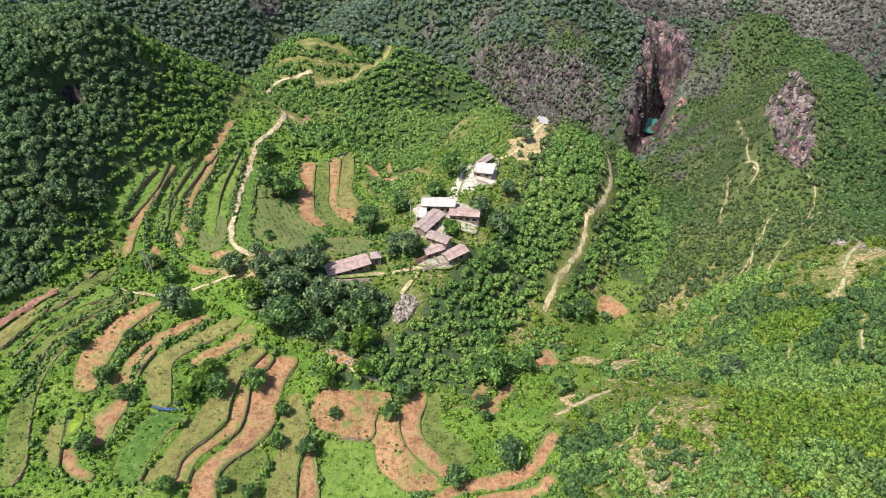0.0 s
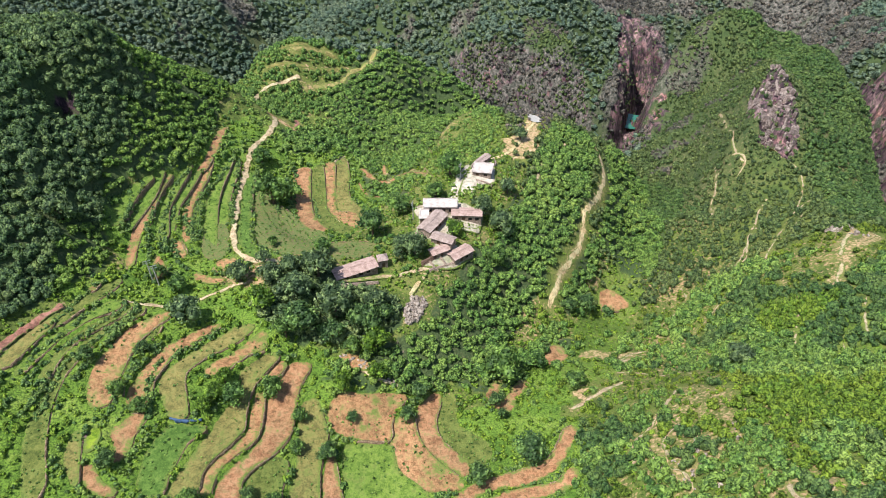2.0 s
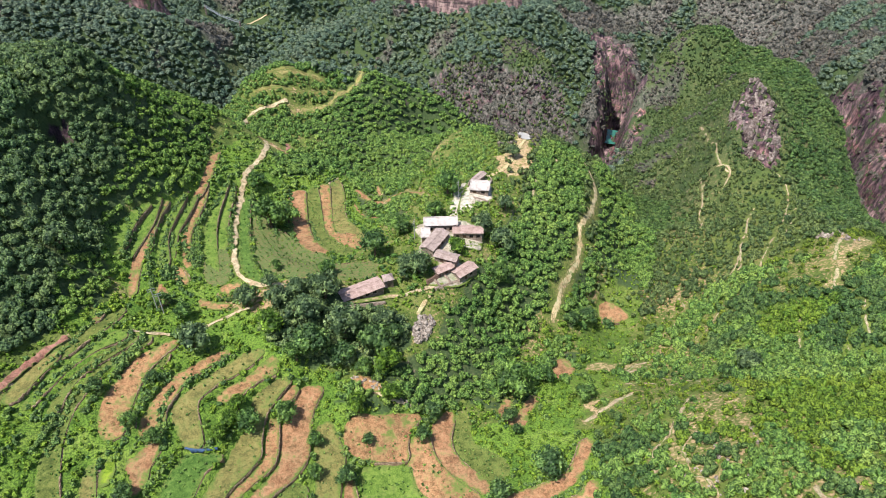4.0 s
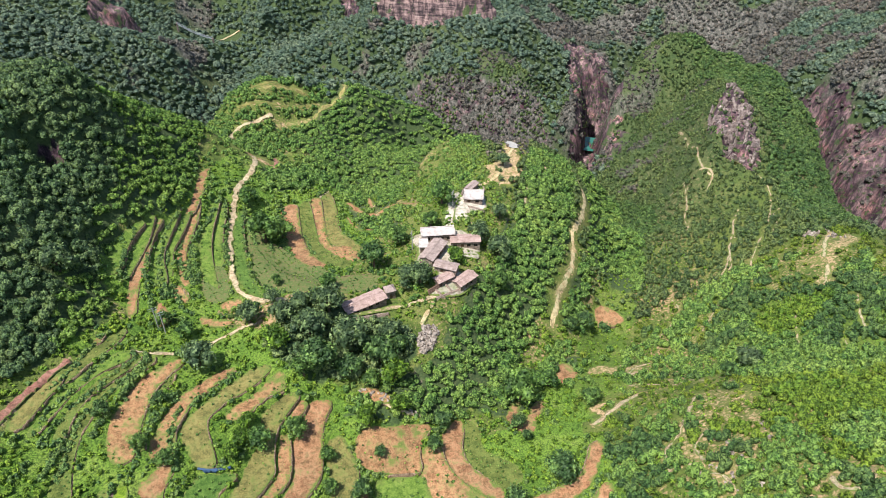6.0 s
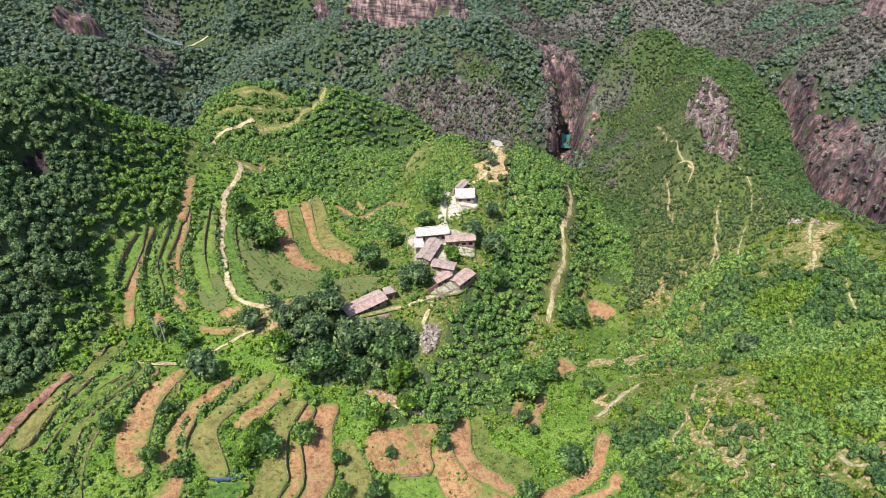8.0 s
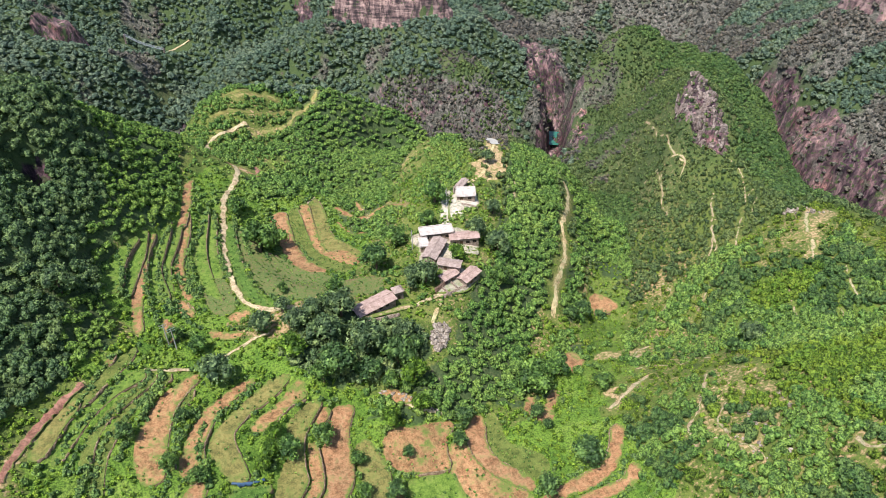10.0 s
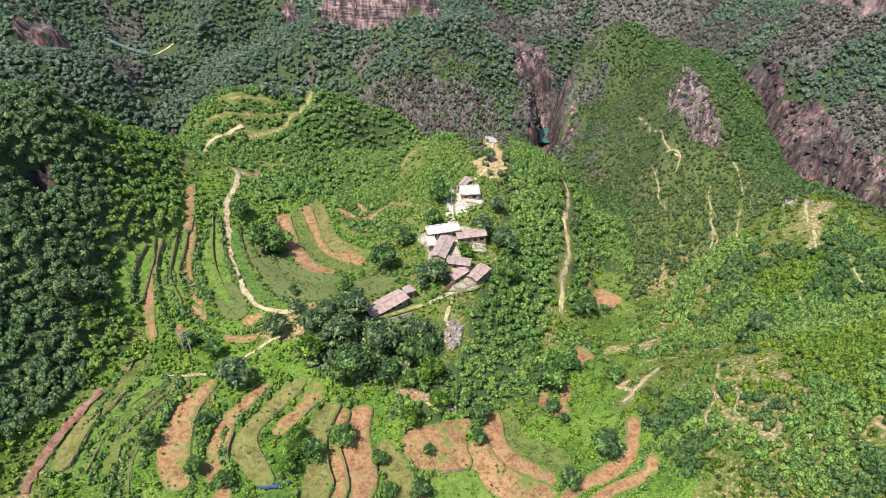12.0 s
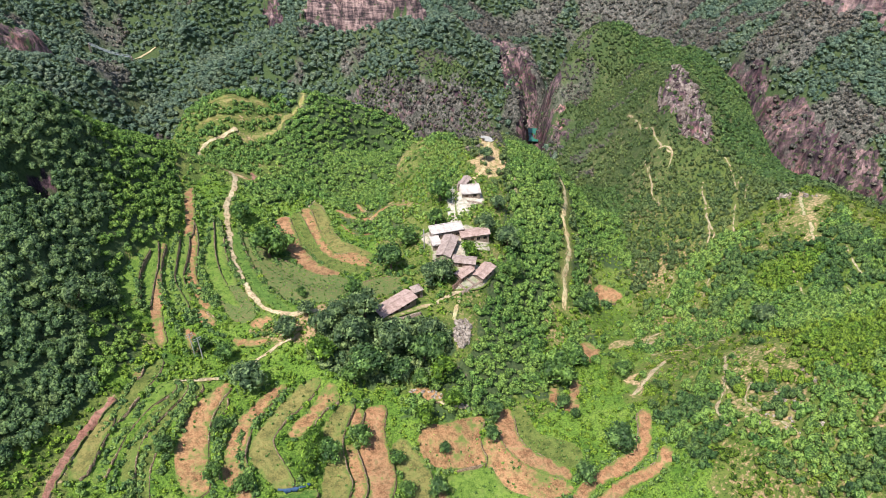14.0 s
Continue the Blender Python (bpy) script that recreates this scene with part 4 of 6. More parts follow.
def build_terrace(kind, line, heights):
    n = len(line)
    top = new("terrace_field")
    tagged(top, FIELD_LABELS[kind] + " on the slope", "field", "terraced fields")
    x0, y0 = line.min(0)
    x1, y1 = line.max(0)
    qx, qy = [a.ravel() for a in np.meshgrid(np.arange(x0, x1, 1.6), np.arange(y0, y1, 1.6))]
    qx, qy = qx + fbm(qx, qy, 1, 4), qy + fbm(qx, qy, 1, 6)
    keep = inside(line, qx, qy)
    pts = [Vector(p) for p in line] + [Vector((a, b)) for a, b in zip(qx[keep], qy[keep])]
    verts, _, faces, *_ = delaunay_2d_cdt(pts, [], [list(range(n))], 1, 0.02)
    v = np.array([(p.x, p.y) for p in verts])
    z = level(line, heights, v[:, 0], v[:, 1]) + 0.12 * fbm(v[:, 0] * 0.8, v[:, 1] * 0.8, 2, 9)
    bed = mesh_object("bed", np.column_stack((v, z)), [f for f in faces if len(f) == 3], FIELD_MATS[kind], top, True)
    off = np.sqrt(np.min((v[:, :1] - line[:, 0]) ** 2 + (v[:, 1:] - line[:, 1]) ** 2, axis=1))
    give(bed, "edge", np.clip(1 - off / 1.7, 0, 1) * 0.8)
    # the stone wall stands only where the ground outside lies lower
    back_, on = np.roll(line, 1, 0), np.roll(line, -1, 0)
    tang = on - back_
    out = np.column_stack((tang[:, 1], -tang[:, 0])) / (np.linalg.norm(tang, axis=1)[:, None] + 1e-6)
    area = np.sum(line[:, 0] * on[:, 1] - on[:, 0] * line[:, 1])
    out = out if area > 0 else -out
    rim = level(line, heights, line[:, 0], line[:, 1])
    off = line + out * 0.9
    drop = rim - ground(off[:, 0], off[:, 1])
    open_ = drop > 0.3
    if open_.all():
        runs = [list(range(n)) + [0]]
    else:
        start = int(np.argmin(open_))
        order, runs, run = [(start + i) % n for i in range(n + 1)], [], []
        for i in order:
            if open_[i]:
                run.append(i)
            elif run:
                runs.append(run)
                run = []
    for run in runs:
        if len(run) < 4:
            continue
        p, o, r, q = line[run], out[run], rim[run], np.linspace(0, len(run) - 1, 2 * len(run) - 1)
        at = np.arange(len(run))
        p, o = [np.column_stack([np.interp(q, at, w[:, k]) for k in (0, 1)]) for w in (p, o)]
        r = np.interp(q, at, r)
        i = p[:, 0] * 3.1 + p[:, 1] * 2.3
        wob = 0.3 * (lattice(i * 1.7, i * 0.3, 3) - 0.5)
        fallen = np.clip(3.0 * value_noise(p[:, 0] * 0.16, p[:, 1] * 0.16, 23) - 1.0, 0.0, 1.0)
        lip = (-0.12 + 0.4 * lattice(i * 2.3, i * 1.1, 5)) * fallen - 0.2 * (1 - fallen)
        rows = [(p - o * 0.22, r - 0.3), (p - o * (0.14 + 0.4 * wob)[:, None], r + lip), (p + o * (0.1 + wob)[:, None], r + lip * 0.8),
                (p + o * (0.2 - wob)[:, None], r - 0.5), (p + o * (0.34 + wob)[:, None], r - 2.6)]
        m = len(r)
        vv = np.concatenate([np.column_stack((a, b)) for a, b in rows])
        k = np.arange(m - 1)
        ff = np.concatenate([np.column_stack((j * m + k, j * m + k + 1, (j + 1) * m + k + 1, (j + 1) * m + k)) for j in range(4)])
        mesh_object("retaining_wall", vv, ff, WALL_STONE, top)


for item in TERRACES:
    build_terrace(*item)

# ---- tracks ----
TRACK_LINES = []


def track(name, width, pts, material=None, label="narrow pale dirt track", broken=0.0):
    """A worn path draped on the ground: uneven in width, with ragged, grown-over edges."""
    line = curve_through(pts, False, 0.5)
    n = len(line)
    tang = np.gradient(line, axis=0)
    side = np.column_stack((tang[:, 1], -tang[:, 0])) / (np.linalg.norm(tang, axis=1)[:, None] + 1e-6)
    i = np.arange(n)
    w = width * (0.55 + 0.55 * value_noise(i * 0.28, i * 0.0, 4) + 0.4 * value_noise(i * 0.9, i * 0.0, 14)) * 0.5
    w[[0, -1]] *= 0.3
    if broken:
        w = w * np.clip((value_noise(i * 0.21, i * 0.0 + len(name), 12) - broken) * 5, 0.0, 1.0)
    line = line + side * (0.45 * width * (value_noise(i * 0.2, i * 0.0, 33) - 0.5))[:, None]
    rows, cover = [], (1.0, 0.25, 0.0, 0.25, 1.0)
    for f in (-1, -0.55, 0, 0.55, 1):
        p = line + side * (f * w + min(0.35, 0.35 * width) * (value_noise(i * 0.5, np.full(n, f * 3.0), 2) - 0.5))[:, None]
        if broken:
            z = ground(p[:, 0], p[:, 1]) + 0.03
        else:
            z = np.max([ground(p[:, 0] + a, p[:, 1] + b) for a in (-0.5, 0, 0.5) for b in (-0.5, 0, 0.5)], axis=0)
        rows.append(np.column_stack((p, z + (0.04 if abs(f) == 1 else 0.1))))
    if broken > 0.1:
        cover = (1.1, 0.6, 0.35, 0.6, 1.1)
    k = np.arange(n - 1)
    faces = np.concatenate([np.column_stack((j * n + k, j * n + k + 1, (j + 1) * n + k + 1, (j + 1) * n + k)) for j in range(4)])
    faces = faces[np.tile((w[:-1] > 0) | (w[1:] > 0), 4)]
    TRACK_LINES.append((line, width * 0.5 + (1.5 if name == "spur_path" else 0.7 if width > 1 else 0.25)))
    ob = mesh_object(name, np.concatenate(rows), faces, material or TRACK, smooth=True)
    give(ob, "edge", np.repeat(cover, n) * 0.85)
    return tagged(ob, label, "path", kind="structure")


track("main_track", 1.7, [(-59.5, 227.6), (-58.0, 221.7), (-59.8, 210.3), (-62.4, 202.4), (-62.9, 194.8), (-63.0, 187.0), (-63.2, 177.8),
    (-62.4, 168.3), (-60.3, 155.9), (-58.2, 147.2), (-55.1, 141.0), (-51.1, 137.3), (-46.8, 135.4), (-44.5, 133.9)])
track("upper_track", 1.5, [(-68.3, 242.3), (-69.0, 250.7), (-66.0, 255.6), (-60.9, 259.0), (-53.5, 262.7)])
track("crest_loop", 1.9, [(-56.6, 273.5), (-52.2, 276.7), (-46.6, 279.4), (-41.1, 280.8)], CREST_GRASS, "yellowish worn path along the crest", 0.12)
track("crest_track", 2.2, [(-23.4, 289.5), (-24.8, 284.9), (-31.4, 277.5), (-38.9, 267.2),
    (-52.1, 259.9)], CREST_GRASS, "yellowish worn path along the crest", 0.12)
track("neck_track", 1.8, [(-53.0, 234.0), (-51.6, 230.0), (-51.4, 226.0)], RED_TRACK, "short reddish track beside the neck", 0.05)
track("grass_band", 1.5, [(-67.2, 265.4), (-57.3, 267.6), (-48.4, 269.7), (-35.4, 276.1)], FIELD_MATS["dry"], "dry grassy band on the hilltop", 0.25)
track("grass_band", 1.8, [(-61.7, 274.6), (-54.6, 277.5), (-46.5, 279.6), (-40.3, 280.7)], FIELD_MATS["dry"], "dry grassy band on the hilltop", 0.25)
track("spur_path", 1.5, [(60.6, 231.0), (61.8, 225.4), (62.3, 216.5), (60.2, 206.0), (57.8, 197.2), (53.2, 187.8), (46.4, 176.6), (45.3, 171.3),
    (42.6, 163.9), (38.3, 157.1), (35.0, 152.8), (31.6, 145.5), (29.2, 141.5)], YELLOW_TRACK, "yellowish worn path along the crest", 0.02)
track("red_track", 1.3, [(-90.3, 116.5), (-92.4, 112.7), (-94.8, 107.7), (-96.9, 103.5), (-98.4, 98.6), (-99.5, 95.6),
    (-100.2, 92.6)], RED_TRACK, "reddish dirt track along the terraces")
track("field_path", 0.9, [(-62.6, 124.4), (-59.1, 127.1), (-54.6, 129.4), (-51.5, 129.0)])
track("field_path", 0.9, [(-79.0, 120.7), (-75.2, 120.7), (-69.5, 120.8)])
track("wall_path", 0.8, [(-25.1, 109.6), (-19.6, 107.1), (-13.0, 106.6)])
track("terrace_path", 0.7, [(-39.8, 204.0), (-39.3, 190.2), (-36.8, 176.9), (-32.0, 167.0), (-27.3, 163.1)], TRACK, "narrow pale footpath along a terrace edge", 0.03)
track("terrace_path", 0.7, [(-33.3, 212.4), (-36.9, 202.5), (-35.3, 189.2), (-35.7, 180.0)], TRACK, "narrow pale footpath along a terrace edge", 0.03)
track("terrace_path", 0.7, [(-31.3, 198.4), (-30.6, 185.1), (-29.0, 181.8)], TRACK, "narrow pale footpath along a terrace edge", 0.03)
BOWL_BANK = "bare reddish bank on an old terrace edge"
track("bank_scar", 1.9, [(-27.0, 205.0), (-24.6, 201.0), (-20.6, 195.6), (-16.6, 194.4), (-12.4, 196.6), (-8.0, 195.8), (-4.6, 191.0)], FIELD_MATS["soil"], BOWL_BANK, 0.12)
track("bank_scar", 1.4, [(-19.8, 209.4), (-19.0, 204.0), (-18.6, 199.0)], FIELD_MATS["soil"], BOWL_BANK, 0.12)
track("bank_scar", 1.0, [(-28.0, 196.0), (-24.0, 187.6), (-18.6, 184.0), (-12.6, 184.0)], FIELD_MATS["soil"], BOWL_BANK, 0.3)
track("bank_scar", 1.2, [(-64.0, 233.0), (-58.0, 228.4), (-52.4, 224.4)], FIELD_MATS["soil"], BOWL_BANK, 0.2)
track("spur_scar", 1.0, [(34.4, 192.8), (32.0, 186.0), (28.8, 177.8)], SLOPE_TRACK, "faint worn earth scar on the spur", 0.2)
track("spur_scar", 0.9, [(45.0, 207.0), (42.7, 202.0), (38.0, 194.0)], SLOPE_TRACK, "faint worn earth scar on the spur", 0.2)
track("knoll_path", 0.9, [(42.5, 114.1), (47.8, 112.7), (51.6, 108.6), (56.6, 109.2), (58.5, 104.6)], SLOPE_TRACK, "faint worn earth path on the slope", 0.25)
track("knoll_path", 1.6, [(42.0, 108.4), (36.2, 105.5), (30.9, 102.1), (27.2, 100.4)], SLOPE_TRACK, "faint worn earth path on the slope", 0.25)
track("knoll_path", 0.9, [(52.2, 123.2), (45.7, 120.6), (49.4, 124.5), (55.2, 125.6)], SLOPE_TRACK, "faint worn earth path on the slope", 0.25)
track("knoll_edge", 0.9, [(49.5, 96.9), (44.7, 91.0), (38.8, 84.5), (35.5, 81.7), (32.9, 75.2)], SLOPE_TRACK, "faint worn earth path on the slope", 0.25)
track("knoll_edge", 0.8, [(35.5, 81.7), (36.8, 78.8), (37.2, 72.7), (39.8, 69.8), (40.3, 65.0)], SLOPE_TRACK, "faint worn earth path on the slope", 0.25)
track("knoll_edge", 0.8, [(44.8, 83.5), (40.3, 80.0), (39.2, 74.0)], SLOPE_TRACK, "faint worn earth path on the slope", 0.25)
track("knoll_edge", 0.9, [(52.3, 59.9), (52.1, 57.0), (54.7, 55.7), (57.8, 57.3)], SLOPE_TRACK, "faint worn earth path on the slope", 0.25)
track("slope_track", 0.8, [(104.0, 174.5), (96.9, 163.8), (92.4, 154.6), (89.2, 151.9)], SLOPE_TRACK, "faint worn earth path on the slope", 0.25)
track("slope_track", 0.7, [(110.6, 222.1), (107.5, 211.7), (102.4, 202.0), (97.1, 188.8)], SLOPE_TRACK, "faint worn earth path on the slope", 0.25)
track("slope_track", 0.7, [(73.5, 152.8), (72.4, 145.4), (64.4, 138.2), (61.3, 137.3)], SLOPE_TRACK, "faint worn earth path on the slope", 0.25)
track("slope_track", 0.7, [(85.4, 115.5), (82.2, 109.8), (79.0, 104.2)], SLOPE_TRACK, "faint worn earth path on the slope", 0.25)
track("slope_track", 0.7, [(99.4, 114.7), (95.7, 108.6), (92.1, 100.7)], SLOPE_TRACK, "faint worn earth path on the slope", 0.25)
track("slope_track", 0.7, [(86.3, 103.0), (86.3, 99.3), (84.0, 95.6)], SLOPE_TRACK, "faint worn earth path on the slope", 0.25)
track("slope_track", 0.7, [(115.4, 190.6), (108.1, 181.0), (101.9, 169.6)], SLOPE_TRACK, "faint worn earth path on the slope", 0.25)
track("slope_track", 0.7, [(107.2, 225.1), (115.4, 220.4), (117.1, 214.4), (113.3, 209.7)], SLOPE_TRACK, "faint worn earth path on the slope", 0.25)
track("slope_track", 0.6, [(128.3, 183.0), (120.8, 178.4), (112.4, 165.2)], SLOPE_TRACK, "faint worn earth path on the slope", 0.25)
track("crag_path", 0.7, [(125.3, 215.2), (129.1, 207.5), (130.4, 203.3), (129.8, 197.0), (124.3, 185.7), (112.5, 169.7), (101.4, 157.4),
    (93.6, 147.5)], SLOPE_TRACK, "faint worn earth path on the slope", 0.3)
track("crag_path", 0.6, [(122.5, 175.2), (113.2, 166.6), (106.5, 158.5)], SLOPE_TRACK, "faint worn earth path on the slope", 0.3)
track("crag_path", 0.7, [(127.5, 264.3), (122.8, 243.9), (116.3, 224.0), (116.8, 213.7)], SLOPE_TRACK, "faint worn earth path on the slope", 0.3)
track("slope_track", 0.7, [(110.3, 218.7), (108.4, 214.5), (106.7, 210.6)], SLOPE_TRACK, "faint worn earth path on the slope", 0.3)
track("slope_track", 0.8, [(102.5, 199.2), (97.1, 190.1)], SLOPE_TRACK, "faint worn earth path on the slope", 0.3)
track("slope_track", 0.7, [(99.3, 167.5), (91.8, 156.0), (86.5, 150.1)], SLOPE_TRACK, "faint worn earth path on the slope", 0.3)
track("slope_track", 0.5, [(85.4, 139.9), (80.0, 138.1), (71.7, 130.8)], SLOPE_TRACK, "faint worn earth path on the slope", 0.3)
track("slope_track", 0.6, [(52.5, 114.9), (54.7, 110.1), (58.9, 105.4)], SLOPE_TRACK, "faint worn earth path on the slope", 0.3)
track("slope_track", 0.7, [(67.4, 137.5), (64.5, 134.6), (60.5, 133.0)], SLOPE_TRACK, "faint worn earth path on the slope", 0.3)
track("scar", 1.3, [(116.2, 147.3), (106.7, 137.1), (102.1, 129.1), (96.4, 121.7)], TRACK, "pale washed out scar on the slope", 0.25)
track("scar", 0.8, [(118.8, 146.5), (118.8, 139.7)], TRACK, "pale washed out scar on the slope", 0.25)

# worn earth along the tracks, and bare patches
bare = blur_mask(BARE, GX.ravel(), GY.ravel())
for line, half in TRACK_LINES:
    near = np.flatnonzero((GX.ravel() > line[:, 0].min() - 4) & (GX.ravel() < line[:, 0].max() + 4)
                          & (GY.ravel() > line[:, 1].min() - 4) & (GY.ravel() < line[:, 1].max() + 4))
    px, py = GX.ravel()[near], GY.ravel()[near]
    d = np.sqrt(np.min((px[:, None] - line[:, 0]) ** 2 + (py[:, None] - line[:, 1]) ** 2, axis=1))
    bare[near] = np.maximum(bare[near], (1.0 if half > 1 else 0.6) * (0.55 + 0.7 * fbm(px * 0.35, py * 0.35, 2, 17)) * np.exp(-(d / (min(half, 1.1) + 0.4)) ** 2))
give(ground_sheet, "bare", bare)

# ---- vegetation ----
rng = np.random.default_rng(7)
ICO_V = np.array([(0, 0, 1), *[(0.894 * math.cos(a), 0.894 * math.sin(a), 0.447) for a in np.arange(5) * 2 * math.pi / 5],
                  *[(0.894 * math.cos(a), 0.894 * math.sin(a), -0.447) for a in (np.arange(5) + 0.5) * 2 * math.pi / 5], (0, 0, -1)])
ICO_F = np.array([(0, i + 1, (i + 1) % 5 + 1) for i in range(5)] + [(i + 1, i + 6, (i + 1) % 5 + 1) for i in range(5)]
                 + [((i + 1) % 5 + 1, i + 6, (i + 1) % 5 + 6) for i in range(5)] + [(11, (i + 1) % 5 + 6, i + 6) for i in range(5)])


def unit(v):
    return v / (np.linalg.norm(v, axis=1)[:, None] + 1e-9)


OPEN_F = ICO_F[:15]


def clump(blobs, leaves, leaf, hull=0.92, flat=0.75, seed=0, fine=False):
    """One crown of radius 1, foot at z 0: uneven lobes ragged with many small leaf sprays. Gives vertices and triangles."""
    r = np.random.default_rng(seed)
    a = np.arange(blobs) * 2.4 + r.uniform(-0.5, 0.5, blobs)
    d = 0.66 * np.sqrt((np.arange(blobs) + 0.3) / blobs) * r.uniform(0.8, 1.15, blobs)
    mid = np.column_stack((np.cos(a) * d, np.sin(a) * d, (1.12 - 0.85 * d + r.uniform(-0.16, 0.16, blobs)) * flat))
    size = r.uniform(0.3, 0.5, blobs) * (1.0 if blobs > 4 else 1.25)
    if blobs == 1:
        mid[:, :2] *= 0.4
    vs, fs, count = [], [], 0
    for c, s in zip(mid, size):
        turn = r.uniform(0, 6.28)
        base = ICO_V @ np.array([(math.cos(turn), math.sin(turn), 0), (-math.sin(turn), math.cos(turn), 0), (0, 0, 1)])
        vs.append(base * s * hull * r.uniform(0.78, 1.22, (12, 1)) + c)
        tri = ICO_F if fine else OPEN_F
        fs.append(tri + count)
        count += 12
    which = r.integers(0, blobs, leaves)
    out = unit(r.normal(size=(leaves, 3)) + (0, 0, 0.45))
    c = mid[which] + out * (size[which] * r.uniform(0.85, 1.15, leaves))[:, None]
    nrm = unit(out + 0.7 * r.normal(size=(leaves, 3)))
    t1 = unit(np.cross(nrm, r.normal(size=(leaves, 3))))
    t2 = np.cross(nrm, t1)
    ls = leaf * r.uniform(0.6, 1.4, leaves)[:, None]
    tri = np.stack((c + t1 * ls, c - t1 * ls * 0.45 + t2 * ls * 0.75, c - t1 * ls * 0.45 - t2 * ls * 0.75), 1).reshape(-1, 3)
    vs.append(tri)
    fs.append(np.arange(leaves * 3).reshape(-1, 3) + count)
    return np.concatenate(vs), np.concatenate(fs)


def plant(name, places, radius, height, tint, templates, material, label):
    """Many crowns as one object of stuff."""
    n = len(places)
    if not n:
        return None
    kind = rng.integers(0, len(templates), n)
    turn = rng.uniform(0, 2 * math.pi, n)
    vs, fs, ts, count = [], [], [], 0
    for k, (v, f) in enumerate(templates):
        m = kind == k
        c, s, r = np.cos(turn[m])[:, None], np.sin(turn[m])[:, None], radius[m][:, None]
        x = (v[:, 0] * c - v[:, 1] * s) * r + places[m, 0][:, None]
        y = (v[:, 0] * s + v[:, 1] * c) * r + places[m, 1][:, None]
        z = v[:, 2] * height[m][:, None] + places[m, 2][:, None]
        q = int(m.sum())
        vs.append(np.stack((x, y, z), 2).reshape(-1, 3))
        fs.append((f[None] + (count + np.arange(q) * len(v))[:, None, None]).reshape(-1, 3))
        ts.append(np.repeat(tint[m], len(v)))
        count += q * len(v)
    ob = mesh_object(name, np.concatenate(vs), np.concatenate(fs), material, smooth=True)
    give(ob, "tint", np.concatenate(ts))
    return tagged(ob, label, "vegetation", kind="stuff")


def scatter(x0, x1, y0, y1, gap):
    x, y = [a.ravel() for a in np.meshgrid(np.arange(x0, x1, gap), np.arange(y0, y1, gap))]
    return x + rng.uniform(-0.5, 0.5, x.size) * gap, y + rng.uniform(-0.5, 0.5, x.size) * gap


def free(x, y, margin=0.0):
    """Places off the fields, tracks and house plots."""
    ok = np.ones(x.shape, bool)
    for _, line, _ in TERRACES:
        ok &= ~inside(line, x, y)
    for line, half in TRACK_LINES:
        box = (x > line[:, 0].min() - 4) & (x < line[:, 0].max() + 4) & (y > line[:, 1].min() - 4) & (y < line[:, 1].max() + 4)
        if box.any():
            d = np.min((x[box][:, None] - line[:, 0]) ** 2 + (y[box][:, None] - line[:, 1]) ** 2, axis=1)
            ok[box] &= d > (half + margin) ** 2
    for plot in PLOTS:
        ok &= ~inside(plot, x, y)
    return ok


def in_any(names, x, y):
    m = np.zeros(x.shape, bool)
    for k in names:
        m |= inside(WOODS[k], x, y)
    return m


PLOTS = [
    [(-33, 130.5), (-31, 137), (-20, 142.5), (-15, 141.5), (-15.5, 135), (-28, 129.5)],
    [(-9.5, 149), (-8.5, 166), (4.5, 167), (12, 162.5), (11, 157), (4, 156.5), (1.5, 152), (3, 147), (8, 147), (1, 139.5), (-8, 138.5), (-6, 143), (-3, 148)],
    [(4, 172.5), (8, 178), (10, 185), (14, 192), (17.5, 184), (16.5, 175)],
    [(26, 196), (28, 208), (34, 219), (36, 229), (39, 226), (36, 210), (32, 198)],
    [(-14, 121), (-13, 130), (-5, 131), (-6, 123)],
]
CROWNS = [clump(6, 84, 0.165, seed=s) for s in range(6)]
CROWNS_FAR = [clump(1, 12, 0.27, seed=20 + s) for s in range(6)]
SHRUBS = [clump(3, 28, 0.21, seed=40 + s) for s in range(6)]
SHRUBS_FAR = [clump(1, 13, 0.27, seed=30 + s) for s in range(6)]
SHRUBS_NEAR = [clump(5, 72, 0.16, seed=80 + s) for s in range(6)]
WEEDS = [clump(1, 14, 0.36, hull=0.7, flat=0.5, seed=60 + s) for s in range(4)]


def wood(name, x, y, lo, hi, tall, templates, material, label, tint_mid=0.3, tint_var=0.25, above=0.0):
    z = ground(x, y) + above
    n = len(x)
    r = rng.uniform(lo, hi, n) * (0.85 + 0.5 * value_noise(x * 0.08, y * 0.08, 21))
    tint = np.clip(tint_mid + tint_var * rng.normal(size=n) + 0.5 * fbm(x * 0.05, y * 0.05, 2, 31), 0, 1)
    lift = r * tall * 0.1
    return plant(name, np.column_stack((x, y, z - lift)), r, r * tall, tint, templates, material, label)


# the dark wood on the ridge over the terraces
x, y = scatter(-132, -66, 80, 240, 2.0)
m = in_any(["left"], x, y) & (value_noise(x * 0.12, y * 0.12, 5) > 0.05) & (blur_mask(ROCKS, x, y) < 0.5)
rim = m & (x > -93 - 20 * fbm(x * 0.08, y * 0.08, 3, 97) + 0.09 * np.clip(y - 150, 0, 60))
rim |= m & (y > 204 - 0.7 * (x + 95) + 26 * fbm(x * 0.08, y * 0.08, 3, 98))
m &= ~rim
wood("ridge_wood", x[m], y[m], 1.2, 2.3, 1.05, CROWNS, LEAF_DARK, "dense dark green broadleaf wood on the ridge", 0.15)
wood("rim_wood", x[rim], y[rim], 1.0, 2.0, 0.95, CROWNS, LEAF_RIM, "lighter green trees at the ridge wood's edge", 0.45)
